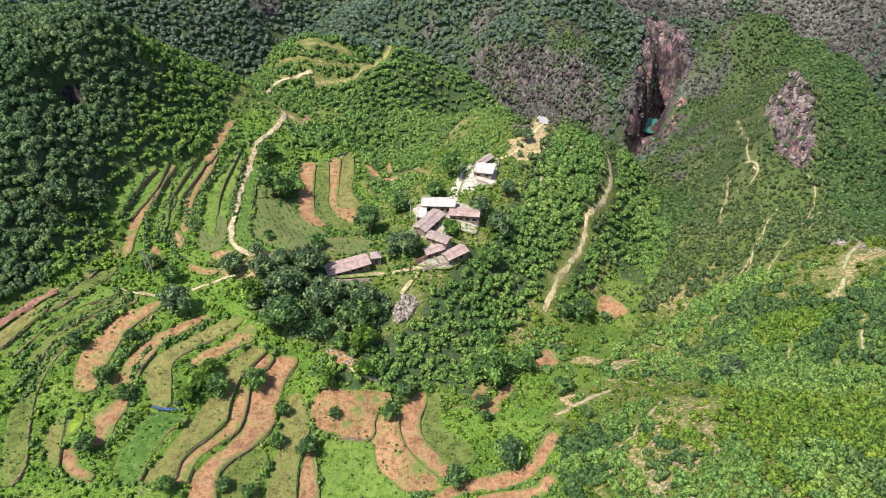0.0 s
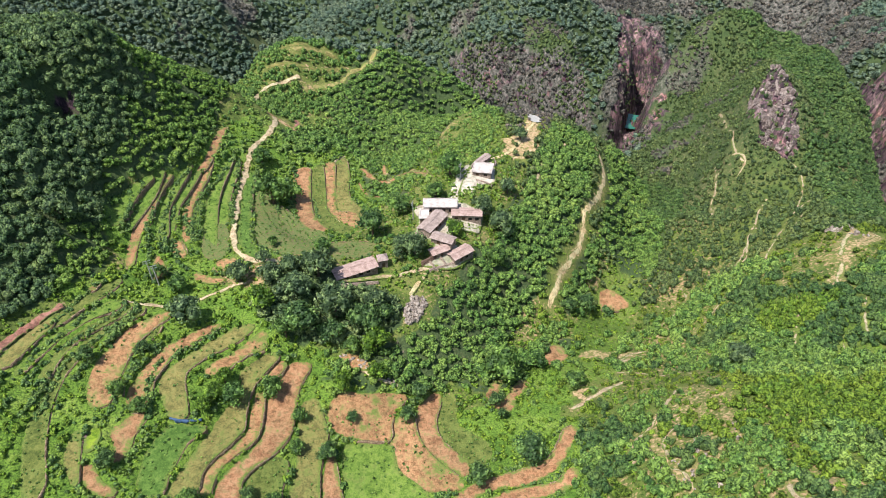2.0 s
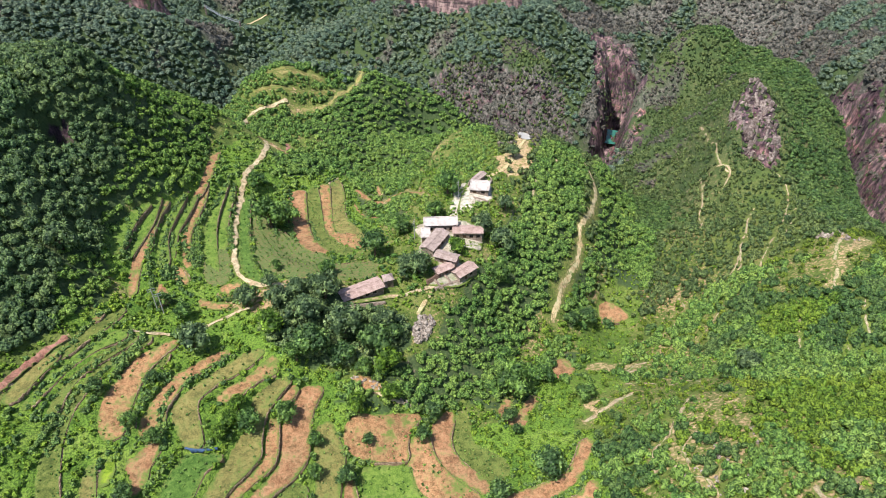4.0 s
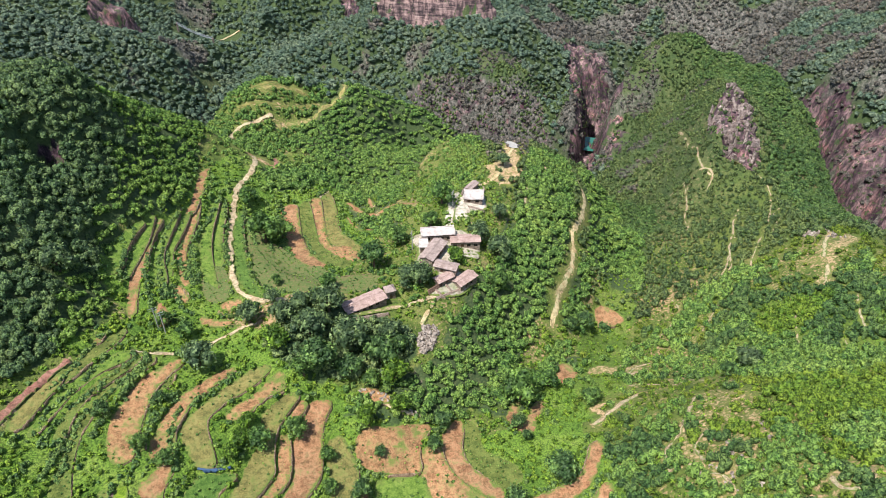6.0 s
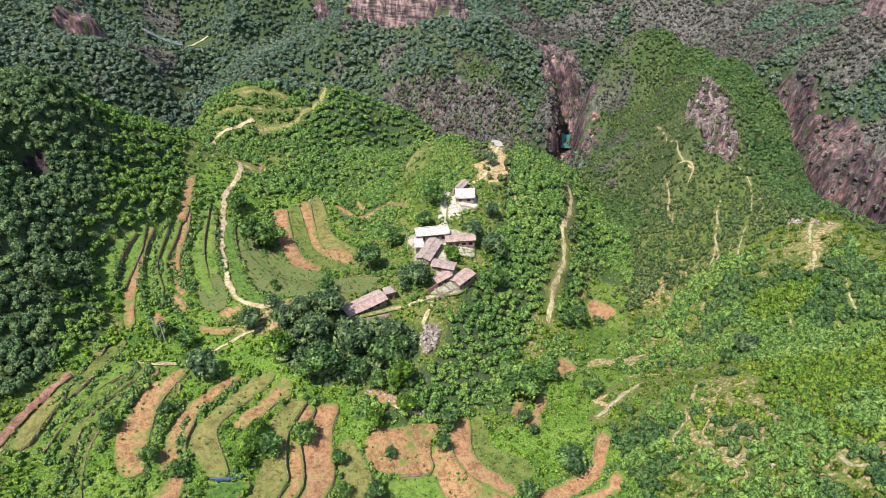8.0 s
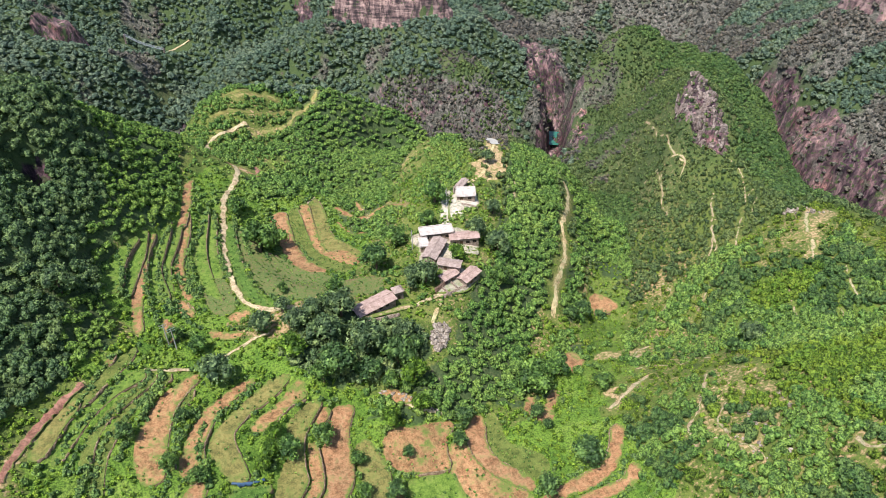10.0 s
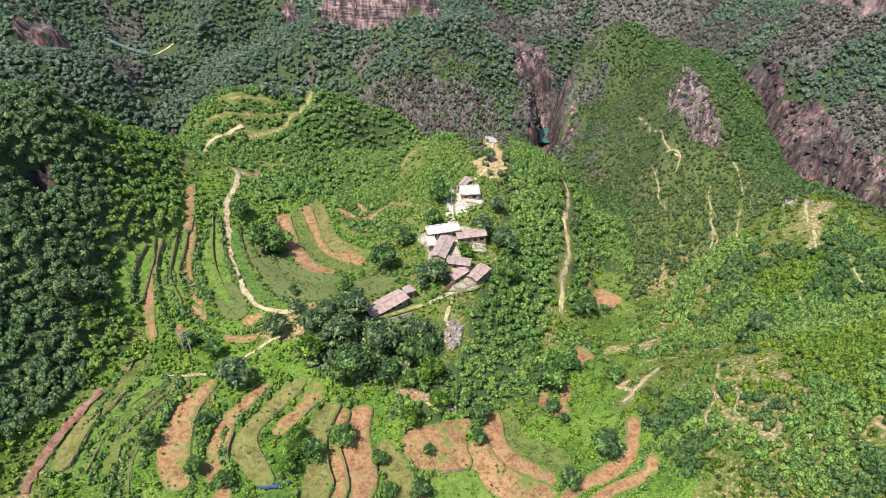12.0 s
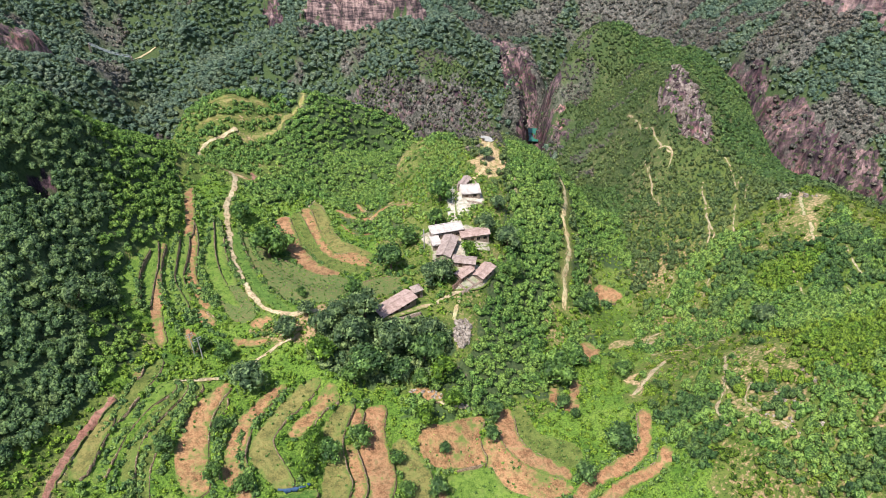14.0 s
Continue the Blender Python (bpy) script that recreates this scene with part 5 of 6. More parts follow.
# the woods of the village spur, the hill and the hollows
x, y = scatter(-60, 100, 100, 300, 2.1)
m = in_any(["spur", "spur_east", "gully"], x, y) & free(x, y) & ~inside(LUSH["gully"], x, y)
wood("spur_wood", x[m], y[m], 1.05, 1.95, 1.0, CROWNS, LEAF_MID, "dense green broadleaf wood on the village spur", 0.25)
x, y = scatter(-60, 40, 155, 300, 2.3)
m = in_any(["hill", "bowl"], x, y) & free(x, y)
wood("hill_wood", x[m], y[m], 1.1, 2.0, 0.9, CROWNS, LEAF_MID, "green scrubby wood on the round hill", 0.25)
# scrub on the eastern slopes and everywhere else near
x, y = scatter(-120, 222, 45, 400, 1.45)
open_land = ~in_any(["left", "spur", "spur_east", "hill", "bowl", "gully", "village"], x, y) & free(x, y)
thick = blur_mask(THICKETS, x, y) > 0.5
thick |= (x > 25) & (fbm(x * 0.045, y * 0.045, 3, 41) + 0.6 * fbm(x * 0.2, y * 0.2, 2, 42) > np.where(y < 150, 0.0, 0.06))
patchy = 0.34 + 0.9 * fbm(x * 0.16, y * 0.16, 3, 43)
density = np.where(thick, np.where((x > 25) & (y < 150), 0.9, 0.8), np.where((x > 25) & (y > 150), patchy + 0.45, patchy + np.where(x > 25, 0.12, 0)))
density = density * np.where(blur_mask(ROCKS, x, y) > 0.5, 0.3, 1) * np.where(blur_mask(BARE, x, y) > 0.4, 0.42, 1)
density = density * np.where(inside(LUSH["gully"], x, y), 0.3, 1) * np.where((x > 25) & (x < 62 + 14 * fbm(x * 0.05, y * 0.05, 2, 46)) & (y < 165) & (y > 90), 0.55, 1)
near_fields = (x < 30) & (y < 155)
density = np.where(near_fields & ~thick, np.where((x < -62) & (y < 122), 0.14, 0.3) + 0.9 * fbm(x * 0.1, y * 0.1, 3, 44), density)
m = open_land & (rng.uniform(size=x.size) < density)
east = (x > 25) & ((y > 150) | (x > 125))
near_east = (x > 25) & ~east
flank = east & blur_mask({"flank": THICKETS["flank"], "foot": THICKETS["foot"]}, x, y).astype(bool)
arid = east & ~flank & (fbm(x * 0.03, y * 0.03, 3, 81) + 0.5 * fbm(x * 0.15, y * 0.15, 2, 82) + 0.1 * (y > 240) > 0.13) & (y > 215)
wood("slope_dry_scrub", x[m & arid], y[m & arid], 0.65, 1.5, 0.9, SHRUBS_FAR, LEAF_DRY, "grey dry bushes scattered over the mountainside", 0.3, 0.3)
rest = m & east & ~arid & ~flank
wood("slope_scrub", x[rest], y[rest], 0.6, 1.8, 1.15, SHRUBS_FAR, LEAF_SCRUB, "grey green bushes scattered over the slope", 0.3, 0.3)
wood("flank_wood", x[m & flank], y[m & flank], 1.1, 2.2, 0.85, SHRUBS_FAR, LEAF_FLANK, "dense green scrub wood on the mountain's flank", 0.3, 0.3)
deep = near_east & thick
lime = deep & (fbm(x * 0.06, y * 0.06, 2, 93) + 0.2 * blur_mask({"lime": THICKETS["east_low"]}, x, y) > 0.14)
shade = deep & ~lime & (fbm(x * 0.09, y * 0.09, 2, 94) > 0.03)
loose = m & near_east & ~deep
wood("knoll_scrub", x[loose], y[loose], 0.4, 1.25, 1.2, SHRUBS_NEAR, LEAF_BUSH, "olive green bushes on the near knoll", 0.35, 0.35)
wood("knoll_bushes", x[m & lime], y[m & lime], 0.7, 1.6, 1.2, SHRUBS, LEAF_LIME, "bright yellow green bushes on the near knoll", 0.4, 0.3)
wood("knoll_dark_scrub", x[m & shade], y[m & shade], 0.7, 1.7, 1.25, SHRUBS, LEAF_FLANK, "grey green dense scrub on the near knoll", 0.2, 0.3)
wood("knoll_thicket", x[m & deep & ~lime & ~shade], y[m & deep & ~lime & ~shade], 0.7, 1.6, 1.2, SHRUBS, LEAF_MID, "deep green thicket on the near knoll", 0.3, 0.3)
east |= near_east
bank = m & ~east
top = bank & (y > 228) & thick
wood("hilltop_bushes", x[top], y[top], 0.6, 1.5, 1.2, SHRUBS, LEAF_MID, "green bushes scattered over the terraced hilltop", 0.15, 0.25)
bank &= ~top
fresh = ((fbm(x * 0.08, y * 0.08, 3, 95) > 0.0) & (y < 165)) | ((x < -76) & (y < 225) & (fbm(x * 0.15, y * 0.15, 2, 96) > -0.08))
wood("terrace_bushes", x[bank & ~fresh], y[bank & ~fresh], 0.4, 1.1, 1.15, SHRUBS, LEAF_MID, "green bushes on the banks between terraces", 0.45, 0.35)
wood("bank_scrub", x[bank & fresh], y[bank & fresh], 0.35, 0.9, 1.0, SHRUBS, LEAF_LIGHT, "light green scrub on the banks between terraces", 0.5, 0.35)
x, y = scatter(-52, -10, 112, 144, 1.5)
m = in_any(["village"], x, y) & free(x, y)
wood("grove_undergrowth", x[m], y[m], 0.7, 1.6, 1.2, SHRUBS, LEAF_GREY, "grey green undergrowth below the village trees", 0.3, 0.3)
# hedges that follow the terrace walls
hx, hy = [], []
for _, line, _ in TERRACES:
    tang = np.roll(line, -1, 0) - np.roll(line, 1, 0)
    turn = np.sign(np.sum(line[:, 0] * np.roll(line[:, 1], -1) - np.roll(line[:, 0], -1) * line[:, 1]))
    away = turn * np.column_stack((tang[:, 1], -tang[:, 0])) / (np.linalg.norm(tang, axis=1)[:, None] + 1e-6)
    spot = line + away * rng.uniform(0.5, 1.4, len(line))[:, None]
    spot = spot[value_noise(spot[:, 0] * 0.22, spot[:, 1] * 0.22, 61) > 0.5]
    hx.append(spot[:, 0])
    hy.append(spot[:, 1])
HEDGE_ROWS = [
    [(-92.5, 95.9), (-90.9, 103.5), (-87.8, 108.2), (-85.4, 113.4), (-83.4, 118.6)],
    [(-90.2, 94.6), (-88.7, 101.9), (-85.9, 106.9), (-83.5, 110.1), (-77.3, 119.2)],
    [(-85.9, 87.3), (-85.9, 96.4), (-85.1, 101.6), (-79.9, 110.2), (-74.7, 118.4)],
    [(-81.9, 97.5), (-81.4, 100.4), (-78.3, 107.8), (-75.6, 115.5)],
    [(-94.2, 104.6), (-91.8, 109.0), (-88.9, 114.9), (-86.6, 122.6), (-84.0, 125.9)],
    [(-88.7, 87.1), (-87.4, 93.2), (-87.2, 98.3)],
    [(-91.4, 90.4), (-93.5, 86.9)],
    [(-75.4, 87.1), (-73.0, 91.5), (-74.8, 96.2)],
    [(-73.6, 96.0), (-71.6, 100.3), (-69.6, 105.1), (-65.8, 112.2)],
    [(-65.5, 89.7), (-67.1, 95.6), (-67.8, 100.5), (-66.7, 105.4)],
    [(-89.4, 147.5), (-89.1, 137.1), (-87.9, 131.8)],
    [(-77.1, 161.5), (-77.3, 149.6), (-75.6, 140.6)],
    [(-87.9, 161.2), (-85.6, 152.5), (-84.9, 143.3)],
    [(-84.3, 167.2), (-85.6, 157.3), (-85.3, 144.0)],
    [(-76.4, 178.1), (-78.6, 166.7), (-78.4, 155.0), (-75.0, 144.2)],
    [(-73.8, 182.1), (-75.2, 171.6), (-74.5, 160.3), (-71.3, 150.3)],
    [(-67.0, 196.1), (-68.9, 184.1), (-72.0, 170.0), (-71.6, 156.6), (-68.5, 146.4)],
    [(-65.3, 194.7), (-64.8, 181.0), (-63.5, 168.4), (-61.3, 159.0)],
    [(-59.9, 193.0), (-59.5, 179.0), (-56.6, 162.6), (-53.2, 147.5)],
    [(-57.8, 188.7), (-55.9, 174.2)],
    [(-53.2, 182.6), (-50.5, 170.7)],
    [(-41.5, 183.7), (-38.6, 169.5)],
    [(-81.7, 158.1), (-79.9, 146.6), (-77.1, 136.6)],
    [(-90.2, 152.4), (-89.2, 159.9), (-86.5, 164.6)],
    [(-74.0, 145.5), (-70.5, 137.7), (-67.3, 135.2)],
    [(-49.0, 198.0), (-47.8, 188.7), (-47.2, 174.7)],
]
x, y = np.concatenate(hx), np.concatenate(hy)
m = free(x, y, -0.3)
wood("wall_hedges", x[m], y[m], 0.3, 0.85, 1.15, SHRUBS, LEAF_TREE, "green bushes growing along the terrace walls", 0.3, 0.35)
rows = []
for row in HEDGE_ROWS:
    line = curve_through(row, False, 0.5)
    line = line[value_noise(line[:, 0] * 0.3, line[:, 1] * 0.3, 63) > 0.2]
    rows.append(line + rng.normal(size=line.shape) * 0.3)
x, y = np.concatenate(rows).T
wood("hedge_rows", x, y, 0.3, 0.8, 1.2, SHRUBS, LEAF_TREE, "dark green hedge rows between narrow terraces", 0.3, 0.35)
# low weeds on the banks
x, y = scatter(-110, 130, 48, 260, 1.25)
m = ~in_any(["left", "spur", "hill", "village"], x, y) & free(x, y, -0.6) & (rng.uniform(size=x.size) < 0.5 + fbm(x * 0.2, y * 0.2, 2, 51))
m &= (x < 90) & (y < 215) & ((x < 25) | (rng.uniform(size=x.size) < 0.75)) & (blur_mask(BARE, x, y) < 0.5)
wood("bank_weeds", x[m], y[m], 0.4, 0.95, 0.85, WEEDS, LEAF_LIGHT, "low bright green weeds on banks and waste ground", 0.5, 0.35)
# far mountainsides: green wood with dry grey scrub on the thin rocky soil
x, y = scatter(-230, 330, 285, 590, 2.75)
keep = ~in_any(["hill", "left"], x, y) & ~((x < 215) & (x > 60) & (y < 400) & (land(x, y) > -45)) & (land(x, y) > -92) & ((y < 540) | (x < 40))
keep |= (x > 205) & (y > 165) & (y < 290)
x2, y2 = scatter(205, 330, 165, 286, 2.5)
x3, y3 = scatter(232, 330, 165, 430, 3.0)
x, y = np.concatenate((x[keep], x2, x3)), np.concatenate((y[keep], y2, y3))
rocky = blur_mask(ROCKS, x, y)
keep = (rng.uniform(size=x.size) < 0.95 - np.where((y > 310) & (x < 100), 0.2, 0.6) * rocky * 1.25 * np.where((y > 420) & (x < 100), 4, 1)) & ~((x > -138) & (x < -102) & (np.abs(y + 5.5 - 482 + 0.846 * (x + 107.6)) < 9)) & (np.hypot((x + 102) / 2.6, y - 519) > 4)
x, y, rocky = x[keep], y[keep], rocky[keep]
dry = (fbm(x * 0.032, y * 0.032, 3, 71) + 0.6 * fbm(x * 0.09, y * 0.09, 2, 72) + 0.17 * np.clip((x - 120) / 100, -0.5, 1) + 0.6 * (rocky > 0.3) - 0.25 * ((x < -30) & (y < 440))) > 0.1
wood("far_wood", x[~dry], y[~dry], 2.0, 4.2, 0.72, CROWNS_FAR, LEAF_FAR_HAZE, "distant scrub wood over the gorge walls", 0.2, 0.3)
wood("dry_scrub", x[dry], y[dry], 1.3, 3.0, 0.8, CROWNS_FAR, LEAF_DRY, "distant grey dry scrub on thin rocky soil", 0.2, 0.3)
# tufts and weeds on the fields
x, y = scatter(-90, 25, 52, 215, 0.85)
sown = np.zeros(x.shape, bool)
for kind, line, _ in TERRACES:
    if kind in ("straw", "dry", "grass", "lawn", "crop", "rows"):
        mean = line.mean(0)
        along = np.linalg.svd(line - mean)[2][0] if len(line) < 400 else np.array((0.0, 1.0))
        across = (x - mean[0]) * along[1] - (y - mean[1]) * along[0]
        ridge = np.mod(across + 0.8 * fbm(x * 0.08, y * 0.08, 2, 52), 1.5) < 0.75
        sown |= inside(line, x, y) & (ridge | (kind not in ("rows", "crop"))) & (rng.uniform(size=x.size) < {"straw": 0.2, "dry": 0.18, "grass": 0.4, "lawn": 0.25, "crop": 0.9, "rows": 0.9}[kind])
wood("field_weeds", x[sown], y[sown], 0.12, 0.48, 0.8, WEEDS, LEAF_MID, "small green weeds and crop plants on the fields", 0.35, 0.4, 0.28)

# ---- the village ----


def part(name, bm, material, parent, label=""):
    me = bpy.data.meshes.new(name)
    bm.normal_update()
    bm.to_mesh(me)
    bm.free()
    me.materials.append(material)
    ob = new(name, me)
    ob.parent = parent
    if label:
        ob["label"] = label
    return ob


def box(bm, x0, x1, y0, y1, z0, z1, batter=0.0):
    b = batter
    v = [bm.verts.new(p) for p in ((x0 - b, y0 - b, z0), (x1 + b, y0 - b, z0), (x1 + b, y1 + b, z0), (x0 - b, y1 + b, z0),
                                   (x0, y0, z1), (x1, y0, z1), (x1, y1, z1), (x0, y1, z1))]
    for f in ((3, 2, 1, 0), (4, 5, 6, 7), (0, 1, 5, 4), (1, 2, 6, 5), (2, 3, 7, 6), (3, 0, 4, 7)):
        bm.faces.new([v[i] for i in f])


def wall_with_openings(bm, x0, x1, y0, y1, z0, z1, openings):
    """A wall along x with through openings: (centre, width, sill, head) each, heights over z 0."""
    at = x0
    for c, w, sill, head in sorted(openings):
        box(bm, at, c - w / 2, y0, y1, z0, z1)
        if sill > 0:
            box(bm, c - w / 2, c + w / 2, y0, y1, z0, sill)
        box(bm, c - w / 2, c + w / 2, y0, y1, head, z1)
        at = c + w / 2
    box(bm, at, x1, y0, y1, z0, z1)


def slab_course(bm, x0, x1, y0, y1, za, zb, thick, r):
    """One course of roof slabs of uneven width, from height za at y0 to zb at y1."""
    x = x0
    while x < x1 - 0.05:
        w = min(r.uniform(0.5, 0.95), x1 - x)
        lift, pull = r.uniform(-0.02, 0.035), r.uniform(-0.06, 0.06)
        v = [bm.verts.new(p) for p in ((x + 0.015, y0 + pull, za + lift - thick), (x + w - 0.015, y0 + pull, za + lift - thick),
                                       (x + w - 0.015, y1, zb + lift - thick), (x + 0.015, y1, zb + lift - thick),
                                       (x + 0.015, y0 + pull, za + lift), (x + w - 0.015, y0 + pull, za + lift),
                                       (x + w - 0.015, y1, zb + lift), (x + 0.015, y1, zb + lift))]
        for f in ((3, 2, 1, 0), (4, 5, 6, 7), (0, 1, 5, 4), (1, 2, 6, 5), (2, 3, 7, 6), (3, 0, 4, 7)):
            bm.faces.new([v[i] for i in f])
        x += w


def house(x, y, z, turn, length, width, wall_high, roof, label, openings=(), pitch=0.32, roof_mat=None, wall_mat=None, seed=1):
    """A stone house whose front faces its own -y; openings as in wall_with_openings, a door where the sill is 0."""
    r = random.Random(seed)
    top = new("stone_house")
    top.matrix_world = pose(x, y, z, 0, 0, turn)
    tagged(top, label, "house", "village houses")
    wall_mat = wall_mat or HOUSE_STONE
    L, W, t = length / 2, width / 2, 0.42
    foot = -2.2
    z = z - 0.35
    top.matrix_world = pose(x, y, z, 0, 0, turn)
    bm = bmesh.new()
    wall_with_openings(bm, -L, L, -W, -W + t, foot, wall_high, openings)
    bmesh.ops.remove_doubles(bm, verts=bm.verts, dist=0.0005)
    part("front_wall", bm, wall_mat, top)
    bm = bmesh.new()
    box(bm, -L, L, W - t, W, foot, wall_high)
    part("back_wall", bm, wall_mat, top)
    for s in (-1, 1):
        bm = bmesh.new()
        box(bm, min(s * L, s * (L - t)), max(s * L, s * (L - t)), -W + t + 0.002, W - t - 0.002, foot, wall_high)
        if roof == "gable":
            h = W * pitch
            v = [bm.verts.new((s * (L - k), yy, zz)) for k in (0, t) for yy, zz in ((-W + t, wall_high), (W - t, wall_high), (0, wall_high + h - t * pitch))]
            for f in ((0, 1, 2), (5, 4, 3), (0, 3, 4, 1), (1, 4, 5, 2), (2, 5, 3, 0)):
                bm.faces.new([v[i] for i in f])
        part("gable_wall", bm, wall_mat, top)
    bm = bmesh.new()
    box(bm, -L + t, L - t, -W + t, W - t, 0.0, 0.06)
    part("room_floor", bm, CONCRETE, top)
    for c, w, sill, head in openings:
        bm = bmesh.new()
        if sill > 0:
            box(bm, c - w / 2 + 0.06, c + w / 2 - 0.06, -W + 0.2, -W + 0.24, sill + 0.06, head - 0.06)
            pane = part("window", bm, DARK_GLASS, top, "small dark window in the front wall")
            bm = bmesh.new()
            for a, b in ((c - w / 2, c - w / 2 + 0.06), (c - 0.03, c + 0.03), (c + w / 2 - 0.06, c + w / 2)):
                box(bm, a, b, -W + 0.14, -W + 0.28, sill, head)
            part("window_frame", bm, TIMBER, pane)
        else:
            box(bm, c - w / 2 + 0.02, c + w / 2 - 0.02, -W + 0.16, -W + 0.22, 0.07, head - 0.02)
            part("door", bm, TIMBER, top, "dark weathered plank door")
    over = 0.38
    if roof == "gable":
        h = W * pitch
        n = max(4, int(W / 0.55))
        for s in (-1, 1):
            bm = bmesh.new()
            for k in range(n):
                fa, fb = k / n, (k + 1.12) / n
                ya, yb = s * (W + over) * (1 - fa), s * (W + over) * max(0.0, 1 - fb)
                za, zb = wall_high - over * pitch + (h + over * pitch) * fa, wall_high - over * pitch + (h + over * pitch) * min(fb, 1)
                slab_course(bm, -L - over, L + over, ya, yb, za + 0.13, zb + 0.1, 0.09, r)
            part("roof_slope", bm, roof_mat or ROOF_SLAB, top, "overlapping grey stone roof slabs")
        bm = bmesh.new()
        slab_course(bm, -L - over, L + over, -0.22, 0.0, wall_high + h + 0.14, wall_high + h + 0.24, 0.14, r)
        slab_course(bm, -L - over, L + over, 0.22, 0.0, wall_high + h + 0.14, wall_high + h + 0.24, 0.14, r)
        part("roof_ridge", bm, roof_mat or ROOF_SLAB, top)
    elif roof == "flat":
        bm = bmesh.new()
        box(bm, -L - 0.25, L + 0.25, -W - 0.25, W + 0.25, wall_high, wall_high + 0.22)
        bmesh.ops.subdivide_edges(bm, edges=list(bm.edges), cuts=3, use_grid_fill=True)
        for v in bm.verts:
            if max(abs(v.co.x) - L, abs(v.co.y) - W) > 0.1:
                v.co += Vector((r.uniform(-0.12, 0.12), r.uniform(-0.12, 0.12), 0))
            if v.co.z > wall_high + 0.2:
                v.co.z -= r.uniform(0, 0.05)
        part("flat_roof", bm, roof_mat or ROOF_WHITE, top, "whitish cement flat roof")
        bm = bmesh.new()
        for a in ((-L - 0.25, L + 0.25, W + 0.02, W + 0.25), (-L - 0.25, -L - 0.02, -W - 0.25, W + 0.02), (L + 0.02, L + 0.25, -W - 0.25, W + 0.02)):
            box(bm, *a, wall_high + 0.224, wall_high + 0.42)
        part("parapet", bm, roof_mat or ROOF_WHITE, top)
    else:
        h = W * 0.95
        bm = bmesh.new()
        v = [bm.verts.new(p) for p in ((-L - 0.3, -W - 0.3, wall_high), (L + 0.3, -W - 0.3, wall_high), (L + 0.3, W + 0.3, wall_high), (-L - 0.3, W + 0.3, wall_high),
                                       (-0.3, 0, wall_high + h), (0.3, 0, wall_high + h))]
        for f in ((0, 1, 5, 4), (1, 2, 5), (2, 3, 4, 5), (3, 0, 4), (3, 2, 1, 0)):
            bm.faces.new([v[i] for i in f])
        part("hipped_roof", bm, roof_mat or ROOF_SLAB, top, "steep grey stone roof")
    return top


def low_wall(pts, high, thick, material, label):
    """A free-standing wall along a line."""
    line = curve_through(pts, False, 0.9)
    n = len(line)
    tang = np.gradient(line, axis=0)
    side = np.column_stack((tang[:, 1], -tang[:, 0])) / np.linalg.norm(tang, axis=1)[:, None] * thick / 2
    z = ground(line[:, 0], line[:, 1])
    top_z = z + high * (0.85 + 0.3 * value_noise(np.arange(n) * 0.5, np.zeros(n), 7))
    rows = [np.column_stack((line - side * 1.2, z - 0.8)), np.column_stack((line - side, top_z)), np.column_stack((line + side, top_z)),
            np.column_stack((line + side * 1.2, z - 0.8))]
    k = np.arange(n - 1)
    faces = np.concatenate([np.column_stack((j * n + k, j * n + k + 1, (j + 1) * n + k + 1, (j + 1) * n + k)) for j in range(3)]
                           + [np.array([[0, n, 2 * n, 3 * n], [n - 1, 4 * n - 1, 3 * n - 1, 2 * n - 1]])])
    return tagged(mesh_object("stone_wall", np.concatenate(rows), faces, material), label, "wall", kind="structure")


def yard(outline, material, label, name="yard"):
    """A beaten yard draped on the ground."""
    line = curve_through(outline, True, 0.9)
    n = len(line)
    qx, qy = [a.ravel() for a in np.meshgrid(np.arange(line[:, 0].min(), line[:, 0].max(), 0.8), np.arange(line[:, 1].min(), line[:, 1].max(), 0.8))]
    keep = inside(line, qx, qy)
    verts, _, faces, *_ = delaunay_2d_cdt([Vector(p) for p in line] + [Vector(p) for p in zip(qx[keep], qy[keep])], [], [list(range(n))], 1, 0.02)
    v = np.array([(p.x, p.y) for p in verts])
    z = np.max([ground(v[:, 0] + a, v[:, 1] + b) for a in (-0.6, 0, 0.6) for b in (-0.6, 0, 0.6)], axis=0) + 0.16
    ob = mesh_object(name, np.column_stack((v, z)), [f for f in faces if len(f) == 3], material, smooth=True)
    off = np.sqrt(np.min((v[:, :1] - line[:, 0]) ** 2 + (v[:, 1:] - line[:, 1]) ** 2, axis=1))
    give(ob, "edge", np.clip(1 - off / 1.5, 0, 1))
    return tagged(ob, label, "yard", kind="structure")


def stands(x, y):
    return float(ground(np.array([x]), np.array([y]))[0])


FRONT = [(-3.0, 1.1, 0.9, 2.0), (-0.9, 1.0, 0, 2.1), (1.0, 1.1, 0.9, 2.0), (3.0, 1.1, 0.9, 2.0)]
house(-25.2, 135.6, stands(-25.2, 134.4) - 0.5, 24, 11.2, 4.2, 2.3, "gable", "long low stone house with a pinkish slab roof", FRONT, 0.3, ROOF_PINK, seed=2)
house(-18.0, 139.6, stands(-18.0, 139.0), 12, 2.4, 2.4, 2.9, "hip", "small square stone hut with a steep roof", [(0, 0.8, 0, 1.9)], roof_mat=ROOF_SLAB, seed=3)
house(-1.3, 163.1, stands(-1.3, 162.0), -3, 9.6, 3.7, 2.9, "flat", "stone house with a whitish flat cement roof", FRONT, seed=4)
house(-6.2, 158.6, stands(-6.2, 158.2), 84, 4.0, 2.2, 2.5, "flat", "narrow side wing with a whitish flat roof", [(0.2, 0.9, 0, 1.9)], seed=5)
